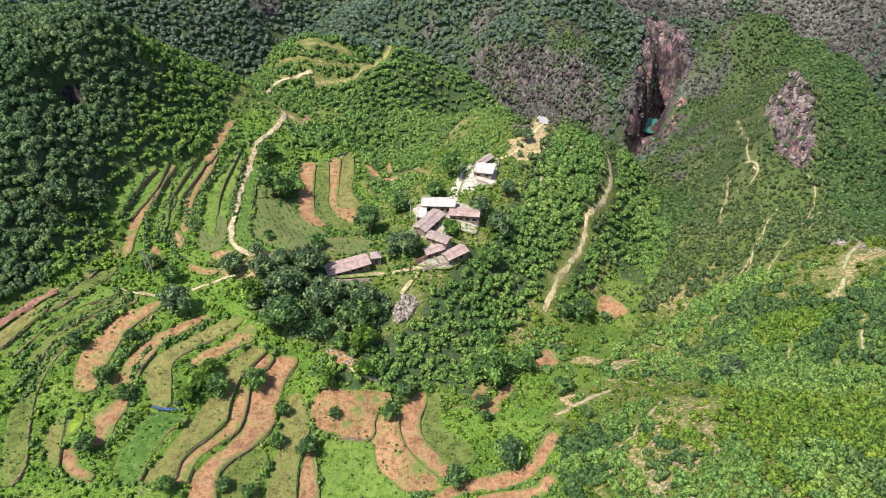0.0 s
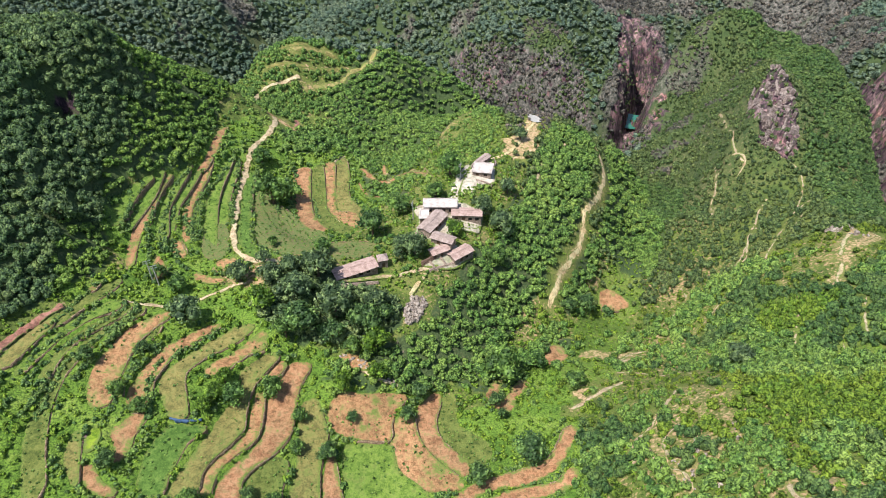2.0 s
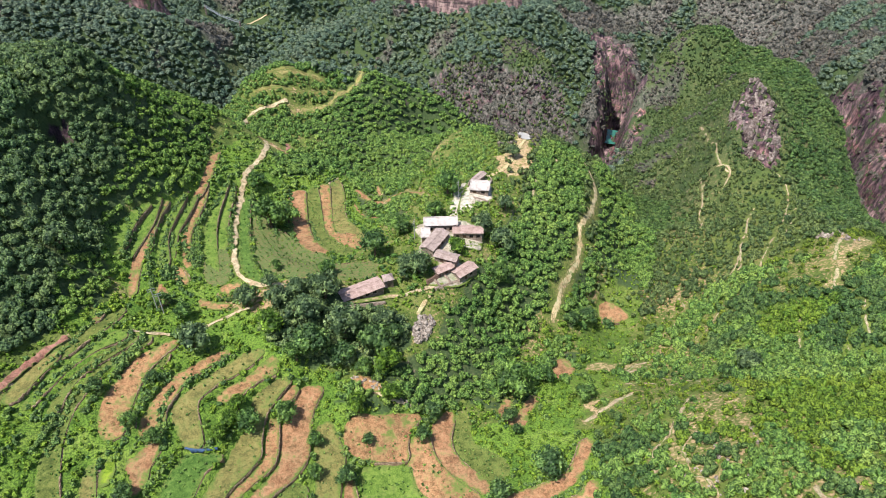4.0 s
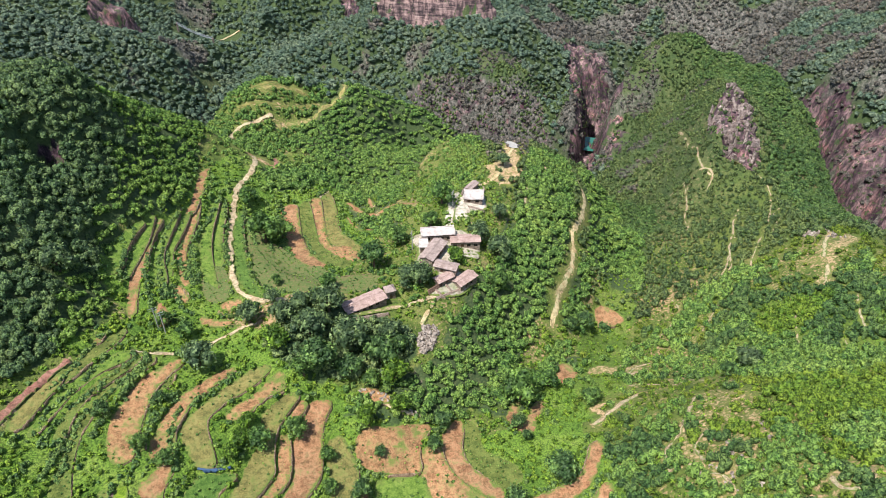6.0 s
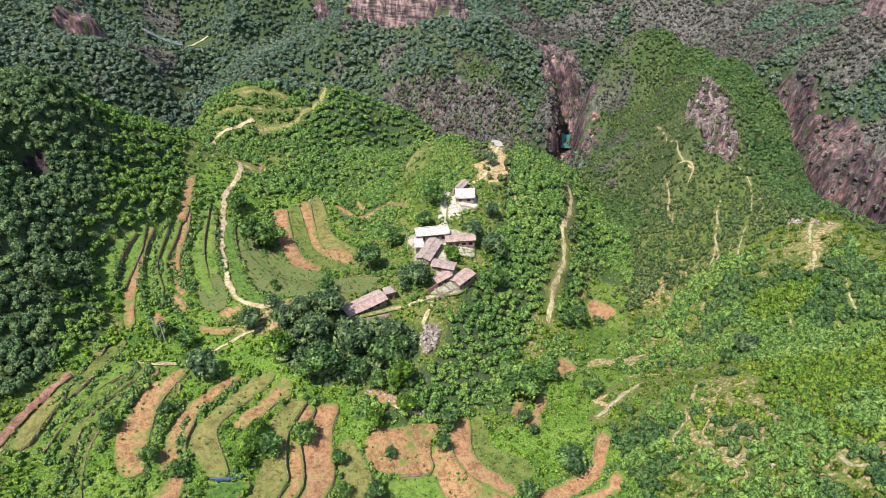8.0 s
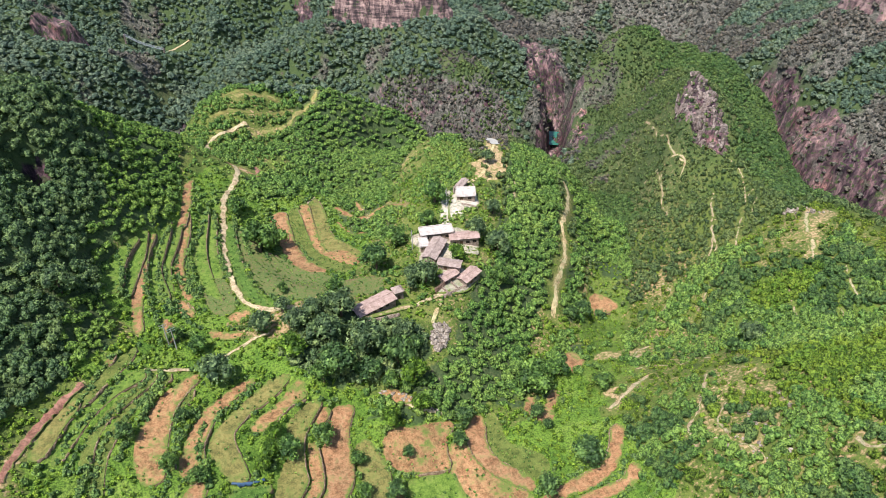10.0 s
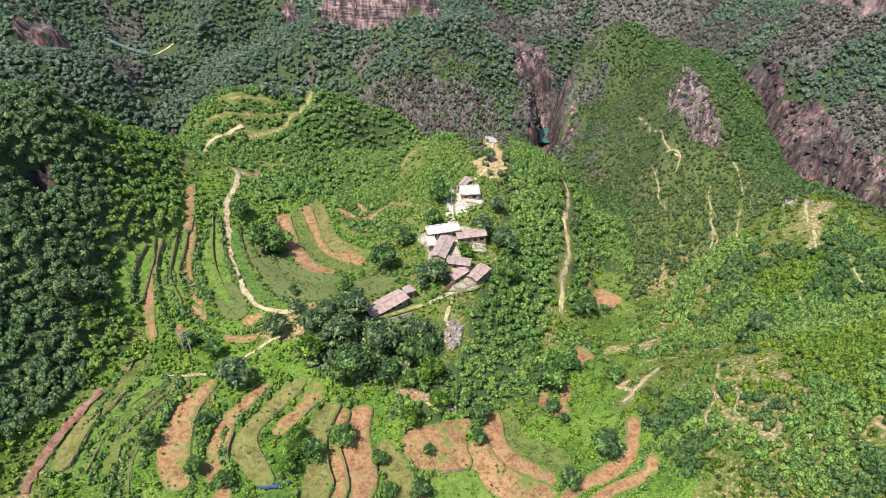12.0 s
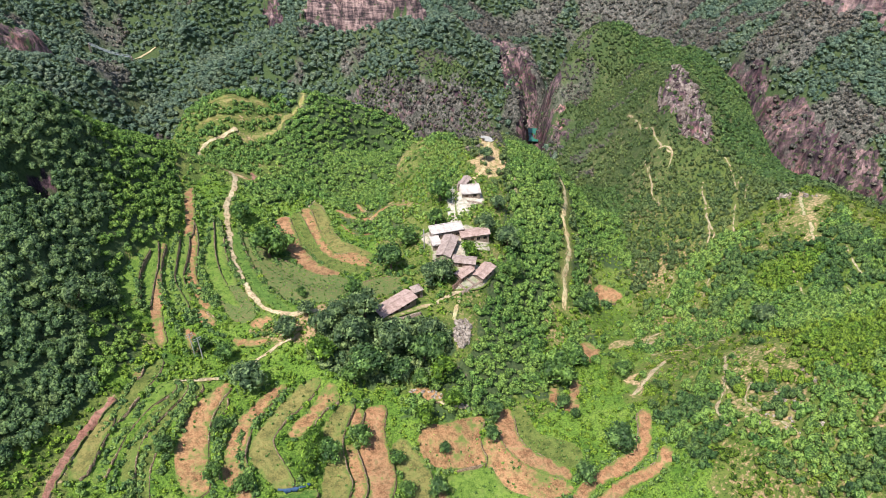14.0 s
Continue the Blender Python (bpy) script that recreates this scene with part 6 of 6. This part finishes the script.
house(-3.9, 154.9, stands(-3.9, 154.2), 56, 9.6, 3.9, 2.7, "gable", "grey slab roofed stone house between the yards", FRONT[:3], 0.3, seed=6)
house(6.3, 159.7, stands(6.3, 158.6), -6, 8.4, 3.4, 2.9, "gable", "stone house with a lit front and dark windows", FRONT, 0.28, ROOF_PINK, seed=7)
house(-1.2, 148.0, stands(-1.2, 147.2), -29, 6.2, 2.9, 2.6, "gable", "short grey slab roofed stone wing", FRONT[1:3], 0.3, seed=8)
house(-2.6, 144.2, stands(-2.6, 143.4), 27, 5.0, 2.5, 2.2, "gable", "low stone shed with a pinkish slab roof", [(0.3, 0.9, 0, 1.8)], 0.25, ROOF_PINK, seed=9)
house(3.3, 144.2, stands(3.3, 143.4), 36, 6.4, 3.3, 2.6, "gable", "stone house with an uneven pinkish slab roof", FRONT[1:3], 0.3, ROOF_PINK, seed=10)
house(13.0, 180.4, stands(13.0, 178.8), -14, 5.8, 5.0, 2.3, "flat", "square stone house with a whitish flat roof", [(-1.4, 1.0, 0, 2.0), (1.2, 1.1, 0.9, 1.9)], seed=11)
house(13.9, 188.0, stands(13.9, 187.4), 49, 5.0, 1.9, 2.2, "gable", "narrow stone shed with a dark roof", [(0, 0.9, 0, 1.8)], 0.3, seed=12)
low_wall([(-7.6, 139.6), (-3.5, 142.6), (0.6, 145.8), (2.0, 148.0)], 1.7, 0.45, BRICK_WALL, "brown brick yard wall beside the path")
low_wall([(-5.6, 138.2), (-1.0, 140.4), (2.6, 142.2)], 0.9, 0.5, HOUSE_STONE, "low rough stone wall at the path")
low_wall([(-5.4, 141.0), (-3.8, 138.9)], 0.9, 0.4, HOUSE_STONE, "ruined cross wall of an old pen")
low_wall([(-2.4, 142.6), (-0.8, 140.6)], 0.9, 0.4, HOUSE_STONE, "ruined cross wall of an old pen")
low_wall([(9.6, 182.6), (10.8, 186.4), (13.0, 190.6)], 1.2, 0.5, HOUSE_STONE, "broken stone wall above the upper house")
low_wall([(16.2, 184.4), (18.0, 187.6), (17.4, 191.0)], 0.9, 0.5, HOUSE_STONE, "broken stone wall above the upper house")
low_wall([(10.4, 176.4), (15.4, 174.8)], 0.7, 0.4, HOUSE_STONE, "low broken stone wall below the upper house")
low_wall([(-24.8, 91.6), (-21.1, 91.9), (-16.6, 91.9)], 0.45, 0.4, WALL_STONE, "low dry stone field wall")
low_wall([(-29.5, 129.4), (-25.0, 130.9), (-19.0, 132.6)], 0.8, 0.5, HOUSE_STONE, "low pale stone wall below the house")
yard([(-9, 166), (4.5, 167), (11, 162), (9.6, 156), (3, 154), (2.5, 148), (7.6, 146.6), (1.5, 140), (-7, 139.4), (-5.6, 143.6), (-4, 148), (-9.4, 150), (-8.2, 158)], YARD_MIX, "trodden ground between the village houses", "village_ground")
yard([(-5.5, 161), (0.4, 161), (-0.6, 158.2), (-5.6, 156.8)], PALE_YARD, "pale beaten earth yard between houses")
yard([(2.5, 157.6), (9.6, 156.8), (9.0, 154.0), (4.5, 154.2)], PALE_YARD, "pale yard in front of a stone house")
yard([(-30, 131.3), (-20, 134.9), (-14.5, 136.6), (-14, 135.0), (-19.5, 133.6), (-29.6, 130.4)], TRACK, "bare strip of yard along the long house")
yard([(5, 171), (6.4, 177), (9.4, 184), (12.6, 190), (17.6, 190), (17.4, 184), (16.4, 176), (12, 174), (8, 170)], PALE_YARD, "pale trodden yard round the upper house")
yard([(35.8, 229.2), (38.8, 227.6), (39.2, 222.4), (35.4, 221.2), (34.6, 225)], CONCRETE, "pale grey cement platform at the spur's end", "platform")
track("village_lane", 3.0, [(12.5, 190), (8.6, 184), (6.0, 178), (4.4, 173), (3.2, 168.4), (3.6, 164.6)], PALE_YARD, "pale village lane between houses")
track("house_path", 1.1, [(-14, 135.4), (-10, 137.6), (-7.4, 138.6), (-3, 139.6), (2, 141.4)], TRACK, "pale earth path beside the houses")
track("house_path", 1.0, [(-6.6, 137.4), (-9, 133), (-11, 129.6)], YELLOW_TRACK, "dry grassy path down from the houses")
track("spur_lane", 1.3, [(15, 190), (20, 194), (25, 199), (30, 208), (34, 216), (36.5, 222)], YELLOW_TRACK, "worn yellow path along the spur")

# ---- trees that stand singly ----


def limb(bm, a, b, ra, rb, sides=6):
    """A tapered branch between two points."""
    a, b = Vector(a), Vector(b)
    q = (b - a).to_track_quat("Z", "Y")
    rings = []
    for p, r in ((a, ra), (a.lerp(b, 0.5) + Vector((0.02, -0.015, 0)), (ra + rb) / 2), (b, rb)):
        rings.append([bm.verts.new(p + q @ Vector((r * math.cos(t), r * math.sin(t), 0))) for t in np.arange(sides) * 2 * math.pi / sides])
    for u, v in zip(rings, rings[1:]):
        for i in range(sides):
            bm.faces.new((u[i], u[(i + 1) % sides], v[(i + 1) % sides], v[i]))


def tree_model(material, seed, label, tall=1.0):
    """A broadleaf tree with a crown of radius 1: trunk with limbs, and a crown of leaf sprays in lobes."""
    r = random.Random(seed)
    top = new("tree")
    tagged(top, label, "tree", "single trees")
    bm = bmesh.new()
    limb(bm, (0, 0, -0.3), (0.03, 0.02, 0.75 * tall), 0.1, 0.06)
    for k in range(5):
        a = k * 1.256 + r.uniform(-0.3, 0.3)
        limb(bm, (0.03, 0.02, (0.5 + 0.06 * k) * tall), (0.55 * math.cos(a), 0.55 * math.sin(a), (1.0 + r.uniform(0, 0.25)) * tall), 0.045, 0.015, 5)
    part("trunk", bm, BARK, top)
    v, f = clump(11, 900, 0.085, hull=0.7, flat=0.95, seed=seed, fine=True)
    v = v * np.array([1, 1, tall]) + np.array([0, 0, 0.42 * tall])
    crown = mesh_object("crown", v, f, material, top)
    give(crown, "tint", np.full(len(v), r.uniform(0.0, 0.25)))
    return top


GREY_TREES = [(-64.2, 117.8, 4.4), (-53.4, 130.0, 3.5), (-34.0, 131.2, 4.6), (-39.2, 124.2, 4.5), (-29.3, 121.6, 5.2), (-19.7, 125.3, 3.9),
    (-12.8, 143.5, 3.6), (-9.2, 143.2, 3.9), (11.3, 162.8, 3.9), (16.5, 157.3, 4.2), (28.6, 205.3, 3.0), (66.7, 104.3, 3.6),
    (-95.0, 138.2, 4.0), (20.1, 174.0, 3.0), (-45.2, 127.6, 3.4), (-40.6, 131.6, 3.0), (-47.6, 134.2, 2.4)]
GREEN_TREES = [(-50.6, 97.6, 3.2), (-42.6, 101.3, 2.9), (12.2, 112.7, 5.2), (21.6, 118.6, 3.0), (-52.8, 176.4, 5.8),
    (-48.4, 181.5, 4.7), (-58.6, 194.8, 3.5), (-40.8, 114.8, 3.2), (-13.2, 165.4, 3.9), (2.8, 180.2, 4.4), (-2.4, 169.9, 3.4),
    (13.7, 147.8, 3.2), (-36.3, 95.4, 2.0), (-36.2, 87.8, 2.1), (-54.1, 72.7, 1.9), (-39.3, 75.0, 1.7), (-67.7, 91.6, 2.3),
    (-72.9, 95.3, 2.0), (-68.1, 127.4, 2.6), (-73.3, 131.0, 2.3), (30.2, 109.7, 2.9), (-34.1, 143.8, 2.6), (-47.4, 145.2, 1.7),
    (-25.2, 113.3, 2.5)]
DARK_TREES = [(14.9, 86.6, 4.6), (2.9, 81.3, 2.9), (-21.1, 154.3, 4.7), (-37.1, 116.8, 5.4), (-22.4, 118.6, 4.7), (-29.9, 115.7, 3.9),
    (-17.5, 122.1, 2.9), (9.3, 104.1, 2.2), (-24.9, 96.7, 1.7), (-29.9, 86.9, 2.6), (-44.3, 75.4, 1.9), (-12.4, 98.4, 2.2),
    (-9.4, 105.0, 2.8), (-70.4, 79.0, 2.3), (61.2, 103.2, 2.6), (41.5, 146.0, 3.5), (35.6, 142.1, 2.5), (10.2, 99.6, 1.6),
    (-70.8, 106.7, 1.8), (-81.0, 102.6, 2.1)]
LIGHT_TREES = [(-54.2, 97.4, 2.4), (-55.6, 93.4, 2.0), (-52.8, 101.4, 2.2), (-47.0, 121.3, 4.0), (-19.4, 113.8, 3.8), (1.9, 152.4, 2.9), (-19.4, 107.2, 2.8), (-26.9, 103.8, 2.7)]


def stand_trees(spots, material, label, seed, tall=1.0):
    models = [tree_model(material, seed + k, label, tall) for k in range(3)]
    first = {}
    for i, (x, y, r) in enumerate(spots):
        high = r * (0.9 + 0.25 * ((i * 7) % 5) / 5)
        at = Matrix.Translation((x, y, stands(x, y))) @ Matrix.Rotation(i * 2.4, 4, "Z")
        model = models[i % 3]
        if i % 3 in first:
            r0, h0 = first[i % 3]
            copy_thing(model, at @ Matrix.Diagonal((r / r0, r / r0, high / h0, 1)))
        else:
            model.matrix_world = at @ Matrix.Diagonal((r, r, high, 1))
            first[i % 3] = (r, high)


stand_trees(GREY_TREES, LEAF_GREY, "grey green broadleaf tree with a rounded crown", 100)
stand_trees(GREEN_TREES, LEAF_MID, "green broadleaf tree on the terraces", 110)
stand_trees(DARK_TREES, LEAF_TREE, "dark green walnut tree with a dense crown", 120)
stand_trees(LIGHT_TREES, LEAF_LIGHT, "bright light green young tree", 130)

# ---- small things ----


def utility_pole(x, y, high, turn):
    top = new("utility_pole")
    top.matrix_world = pose(x, y, stands(x, y), 0, 0, turn)
    tagged(top, "slim grey concrete pole with steel cross arms", "pole", "utility poles")
    bm = bmesh.new()
    limb(bm, (0, 0, -0.5), (0, 0, high), 0.17, 0.1, 8)
    part("shaft", bm, CONCRETE, top)
    for z in (high - 0.35, high - 1.0):
        bm = bmesh.new()
        box(bm, -0.9, 0.9, 0.1, 0.2, z, z + 0.1)
        arm = part("cross_arm", bm, STEEL, top)
        for k in (-0.8, 0.0, 0.8):
            bm = bmesh.new()
            limb(bm, (k, 0.15, z + 0.1), (k, 0.15, z + 0.32), 0.05, 0.035, 6)
            part("insulator", bm, ROOF_WHITE, arm)
    return top


utility_pole(-74.5, 129.2, 7.0, 20)
utility_pole(-72.9, 128.2, 6.6, 20)
utility_pole(-9.4, 159.6, 6.5, 70)
utility_pole(5.6, 176.6, 6.5, 60)


def ground_sheet_strip(pts, width):
    """A rumpled plastic sheet along a field's edge."""
    line = curve_through(pts, False, 0.35)
    n = len(line)
    tang = np.gradient(line, axis=0)
    side = np.column_stack((tang[:, 1], -tang[:, 0])) / np.linalg.norm(tang, axis=1)[:, None]
    i, rows = np.arange(n), []
    for f in np.linspace(-0.5, 0.5, 5):
        p = line + side * (f * width)
        rows.append(np.column_stack((p, ground(p[:, 0], p[:, 1]) + 0.42 + 0.14 * value_noise(i * 0.7, np.full(n, f * 6), 3))))
    k = np.arange(n - 1)
    faces = np.concatenate([np.column_stack((j * n + k, j * n + k + 1, (j + 1) * n + k + 1, (j + 1) * n + k)) for j in range(4)])
    ob = mesh_object("plastic_sheet", np.concatenate(rows), faces, BLUE_SHEET)
    solid = ob.modifiers.new("thickness", "SOLIDIFY")
    solid.thickness = 0.3
    return tagged(ob, "rumpled blue plastic sheet at a field's edge", "plastic sheet")


ground_sheet_strip([(-61.8, 90.1), (-59.6, 89.8), (-57.6, 90.0), (-55.6, 90.6)], 0.45)


def boulder(bm, x, y, z, size, r):
    s = [size * r.uniform(0.6, 1.2) for _ in range(3)]
    q = Euler((r.uniform(0, 3), r.uniform(0, 3), r.uniform(0, 3))).to_matrix()
    v = [bm.verts.new(Vector((x, y, z)) + q @ Vector((p[0] * s[0], p[1] * s[1], p[2] * s[2])) * r.uniform(0.75, 1.2)) for p in ICO_V]
    for f in ICO_F:
        bm.faces.new([v[i] for i in f])


CUBE_F = ((0, 1, 3, 2), (4, 6, 7, 5), (0, 4, 5, 1), (2, 3, 7, 6), (0, 2, 6, 4), (1, 5, 7, 3))


def slab(bm, x, y, z, size, r):
    """A broken block of rock, leaning with the beds."""
    s = (size * r.uniform(0.5, 1.1), size * r.uniform(0.4, 0.8), size * r.uniform(0.7, 1.9))
    q = Euler((r.uniform(-0.5, 0.1), r.uniform(0.0, 0.5), r.uniform(-0.6, 0.6))).to_matrix()
    v = [bm.verts.new(Vector((x, y, z)) + q @ Vector((a * s[0], b * s[1], c * s[2])) * r.uniform(0.6, 1.15))
         for a in (-1, 1) for b in (-1, 1) for c in (-1, 1)]
    for f in CUBE_F:
        bm.faces.new([v[i] for i in f])


def rock_pile(name, outline, count, lo, hi, label, seed, material=None):
    r = random.Random(seed)
    px, py = zip(*outline)
    bm, made = bmesh.new(), 0
    while made < count:
        x, y = r.uniform(min(px), max(px)), r.uniform(min(py), max(py))
        if inside(outline, np.array([x]), np.array([y]))[0]:
            size = r.uniform(lo, hi)
            (slab if material else boulder)(bm, x, y, stands(x, y) + 0.15 * size, size, r)
            made += 1
    me = bpy.data.meshes.new(name)
    bm.normal_update()
    bm.to_mesh(me)
    bm.free()
    me.materials.append(material or ROCK_STONE)
    return tagged(new(name, me), label, "rock", kind="stuff")


rock_pile("rock_outcrop", [(-12.4, 121.6), (-12.8, 125.0), (-10.4, 129.4), (-7.4, 130.2), (-7.0, 127.0), (-9.0, 123.4)], 150, 0.2, 0.95, "pale grey broken rock below the path", 5)
rock_pile("rock_outcrop", [(124, 222), (127, 243), (134, 252), (139, 246), (141, 236), (136, 222), (131, 209)], 150, 0.4, 1.4, "grey purple crag on the mountainside", 6, CRAG_STONE)
rock_pile("rock_outcrop", [(36, 63), (33, 70), (42, 76), (54, 80), (59, 74), (50, 64)], 40, 0.25, 0.7, "scattered pale stones on the near knoll", 7)
rock_pile("rock_outcrop", [(112, 141), (110, 150), (114, 156), (118, 150), (117, 141)], 40, 0.4, 1.2, "pale stones on a washed out scar", 8)
rock_pile("rubble", [(-29, 114), (-22, 111), (-16, 108.6), (-12, 107), (-12.6, 105.6), (-17, 107), (-23, 109), (-28, 112)], 60, 0.25, 0.7, "pale rubble along an old field wall", 9)


def river():
    line = curve_through(RAVINE, False, 3.0)
    line = line[(line[:, 1] > 334) & (line[:, 1] < 354)]
    n = len(line)
    z = -64.0
    tang = np.gradient(line, axis=0)
    side = np.column_stack((tang[:, 1], -tang[:, 0])) / np.linalg.norm(tang, axis=1)[:, None] * 3.6
    rows = [np.column_stack((line + f * side, np.full(n, z))) for f in (-1, 0, 1)]
    k = np.arange(n - 1)
    faces = np.concatenate([np.column_stack((j * n + k, j * n + k + 1, (j + 1) * n + k + 1, (j + 1) * n + k)) for j in range(2)])
    return tagged(mesh_object("river", np.concatenate(rows), faces, WATER), "still turquoise green river pool in the gorge", "river", kind="structure")


def footbridge():
    top = new("footbridge")
    tagged(top, "long slender pale suspension footbridge over the gorge", "bridge")
    a, b = Vector((-133.6, 504, -33.6)), Vector((-107.6, 482, -38.0))
    n = 18
    pts = [a.lerp(b, k / n) - Vector((0, 0, 1.6 * math.sin(math.pi * k / n))) for k in range(n + 1)]
    bm = bmesh.new()
    for p, q in zip(pts, pts[1:]):
        v = [bm.verts.new(w + Vector((0, s, h))) for w in (p, q) for s in (-0.7, 0.7) for h in (-0.12, 0)]
        for f in ((0, 1, 3, 2), (4, 6, 7, 5), (0, 4, 5, 1), (2, 3, 7, 6), (0, 2, 6, 4), (1, 5, 7, 3)):
            bm.faces.new([v[i] for i in f])
    part("deck", bm, STEEL, top)
    for p in (a, b):
        bm = bmesh.new()
        box(bm, p.x - 0.4, p.x + 0.4, p.y - 0.9, p.y + 0.9, stands(p.x, p.y) - 1.0, p.z + 0.3)
        part("pier", bm, CRAG_STONE, top)
    for s in (-0.7, 0.7):
        bm = bmesh.new()
        for p, q in zip(pts, pts[1:]):
            limb(bm, p + Vector((0, s, 1.0)), q + Vector((0, s, 1.0)), 0.1, 0.1, 5)
        part("cable", bm, STEEL, top)
    return top


river()
footbridge()
track("far_track", 1.0, [(-110.2, 515.1), (-105.3, 518.3), (-100.5, 520.7), (-94.1, 523.1)], TRACK, "pale dirt track beyond the footbridge")
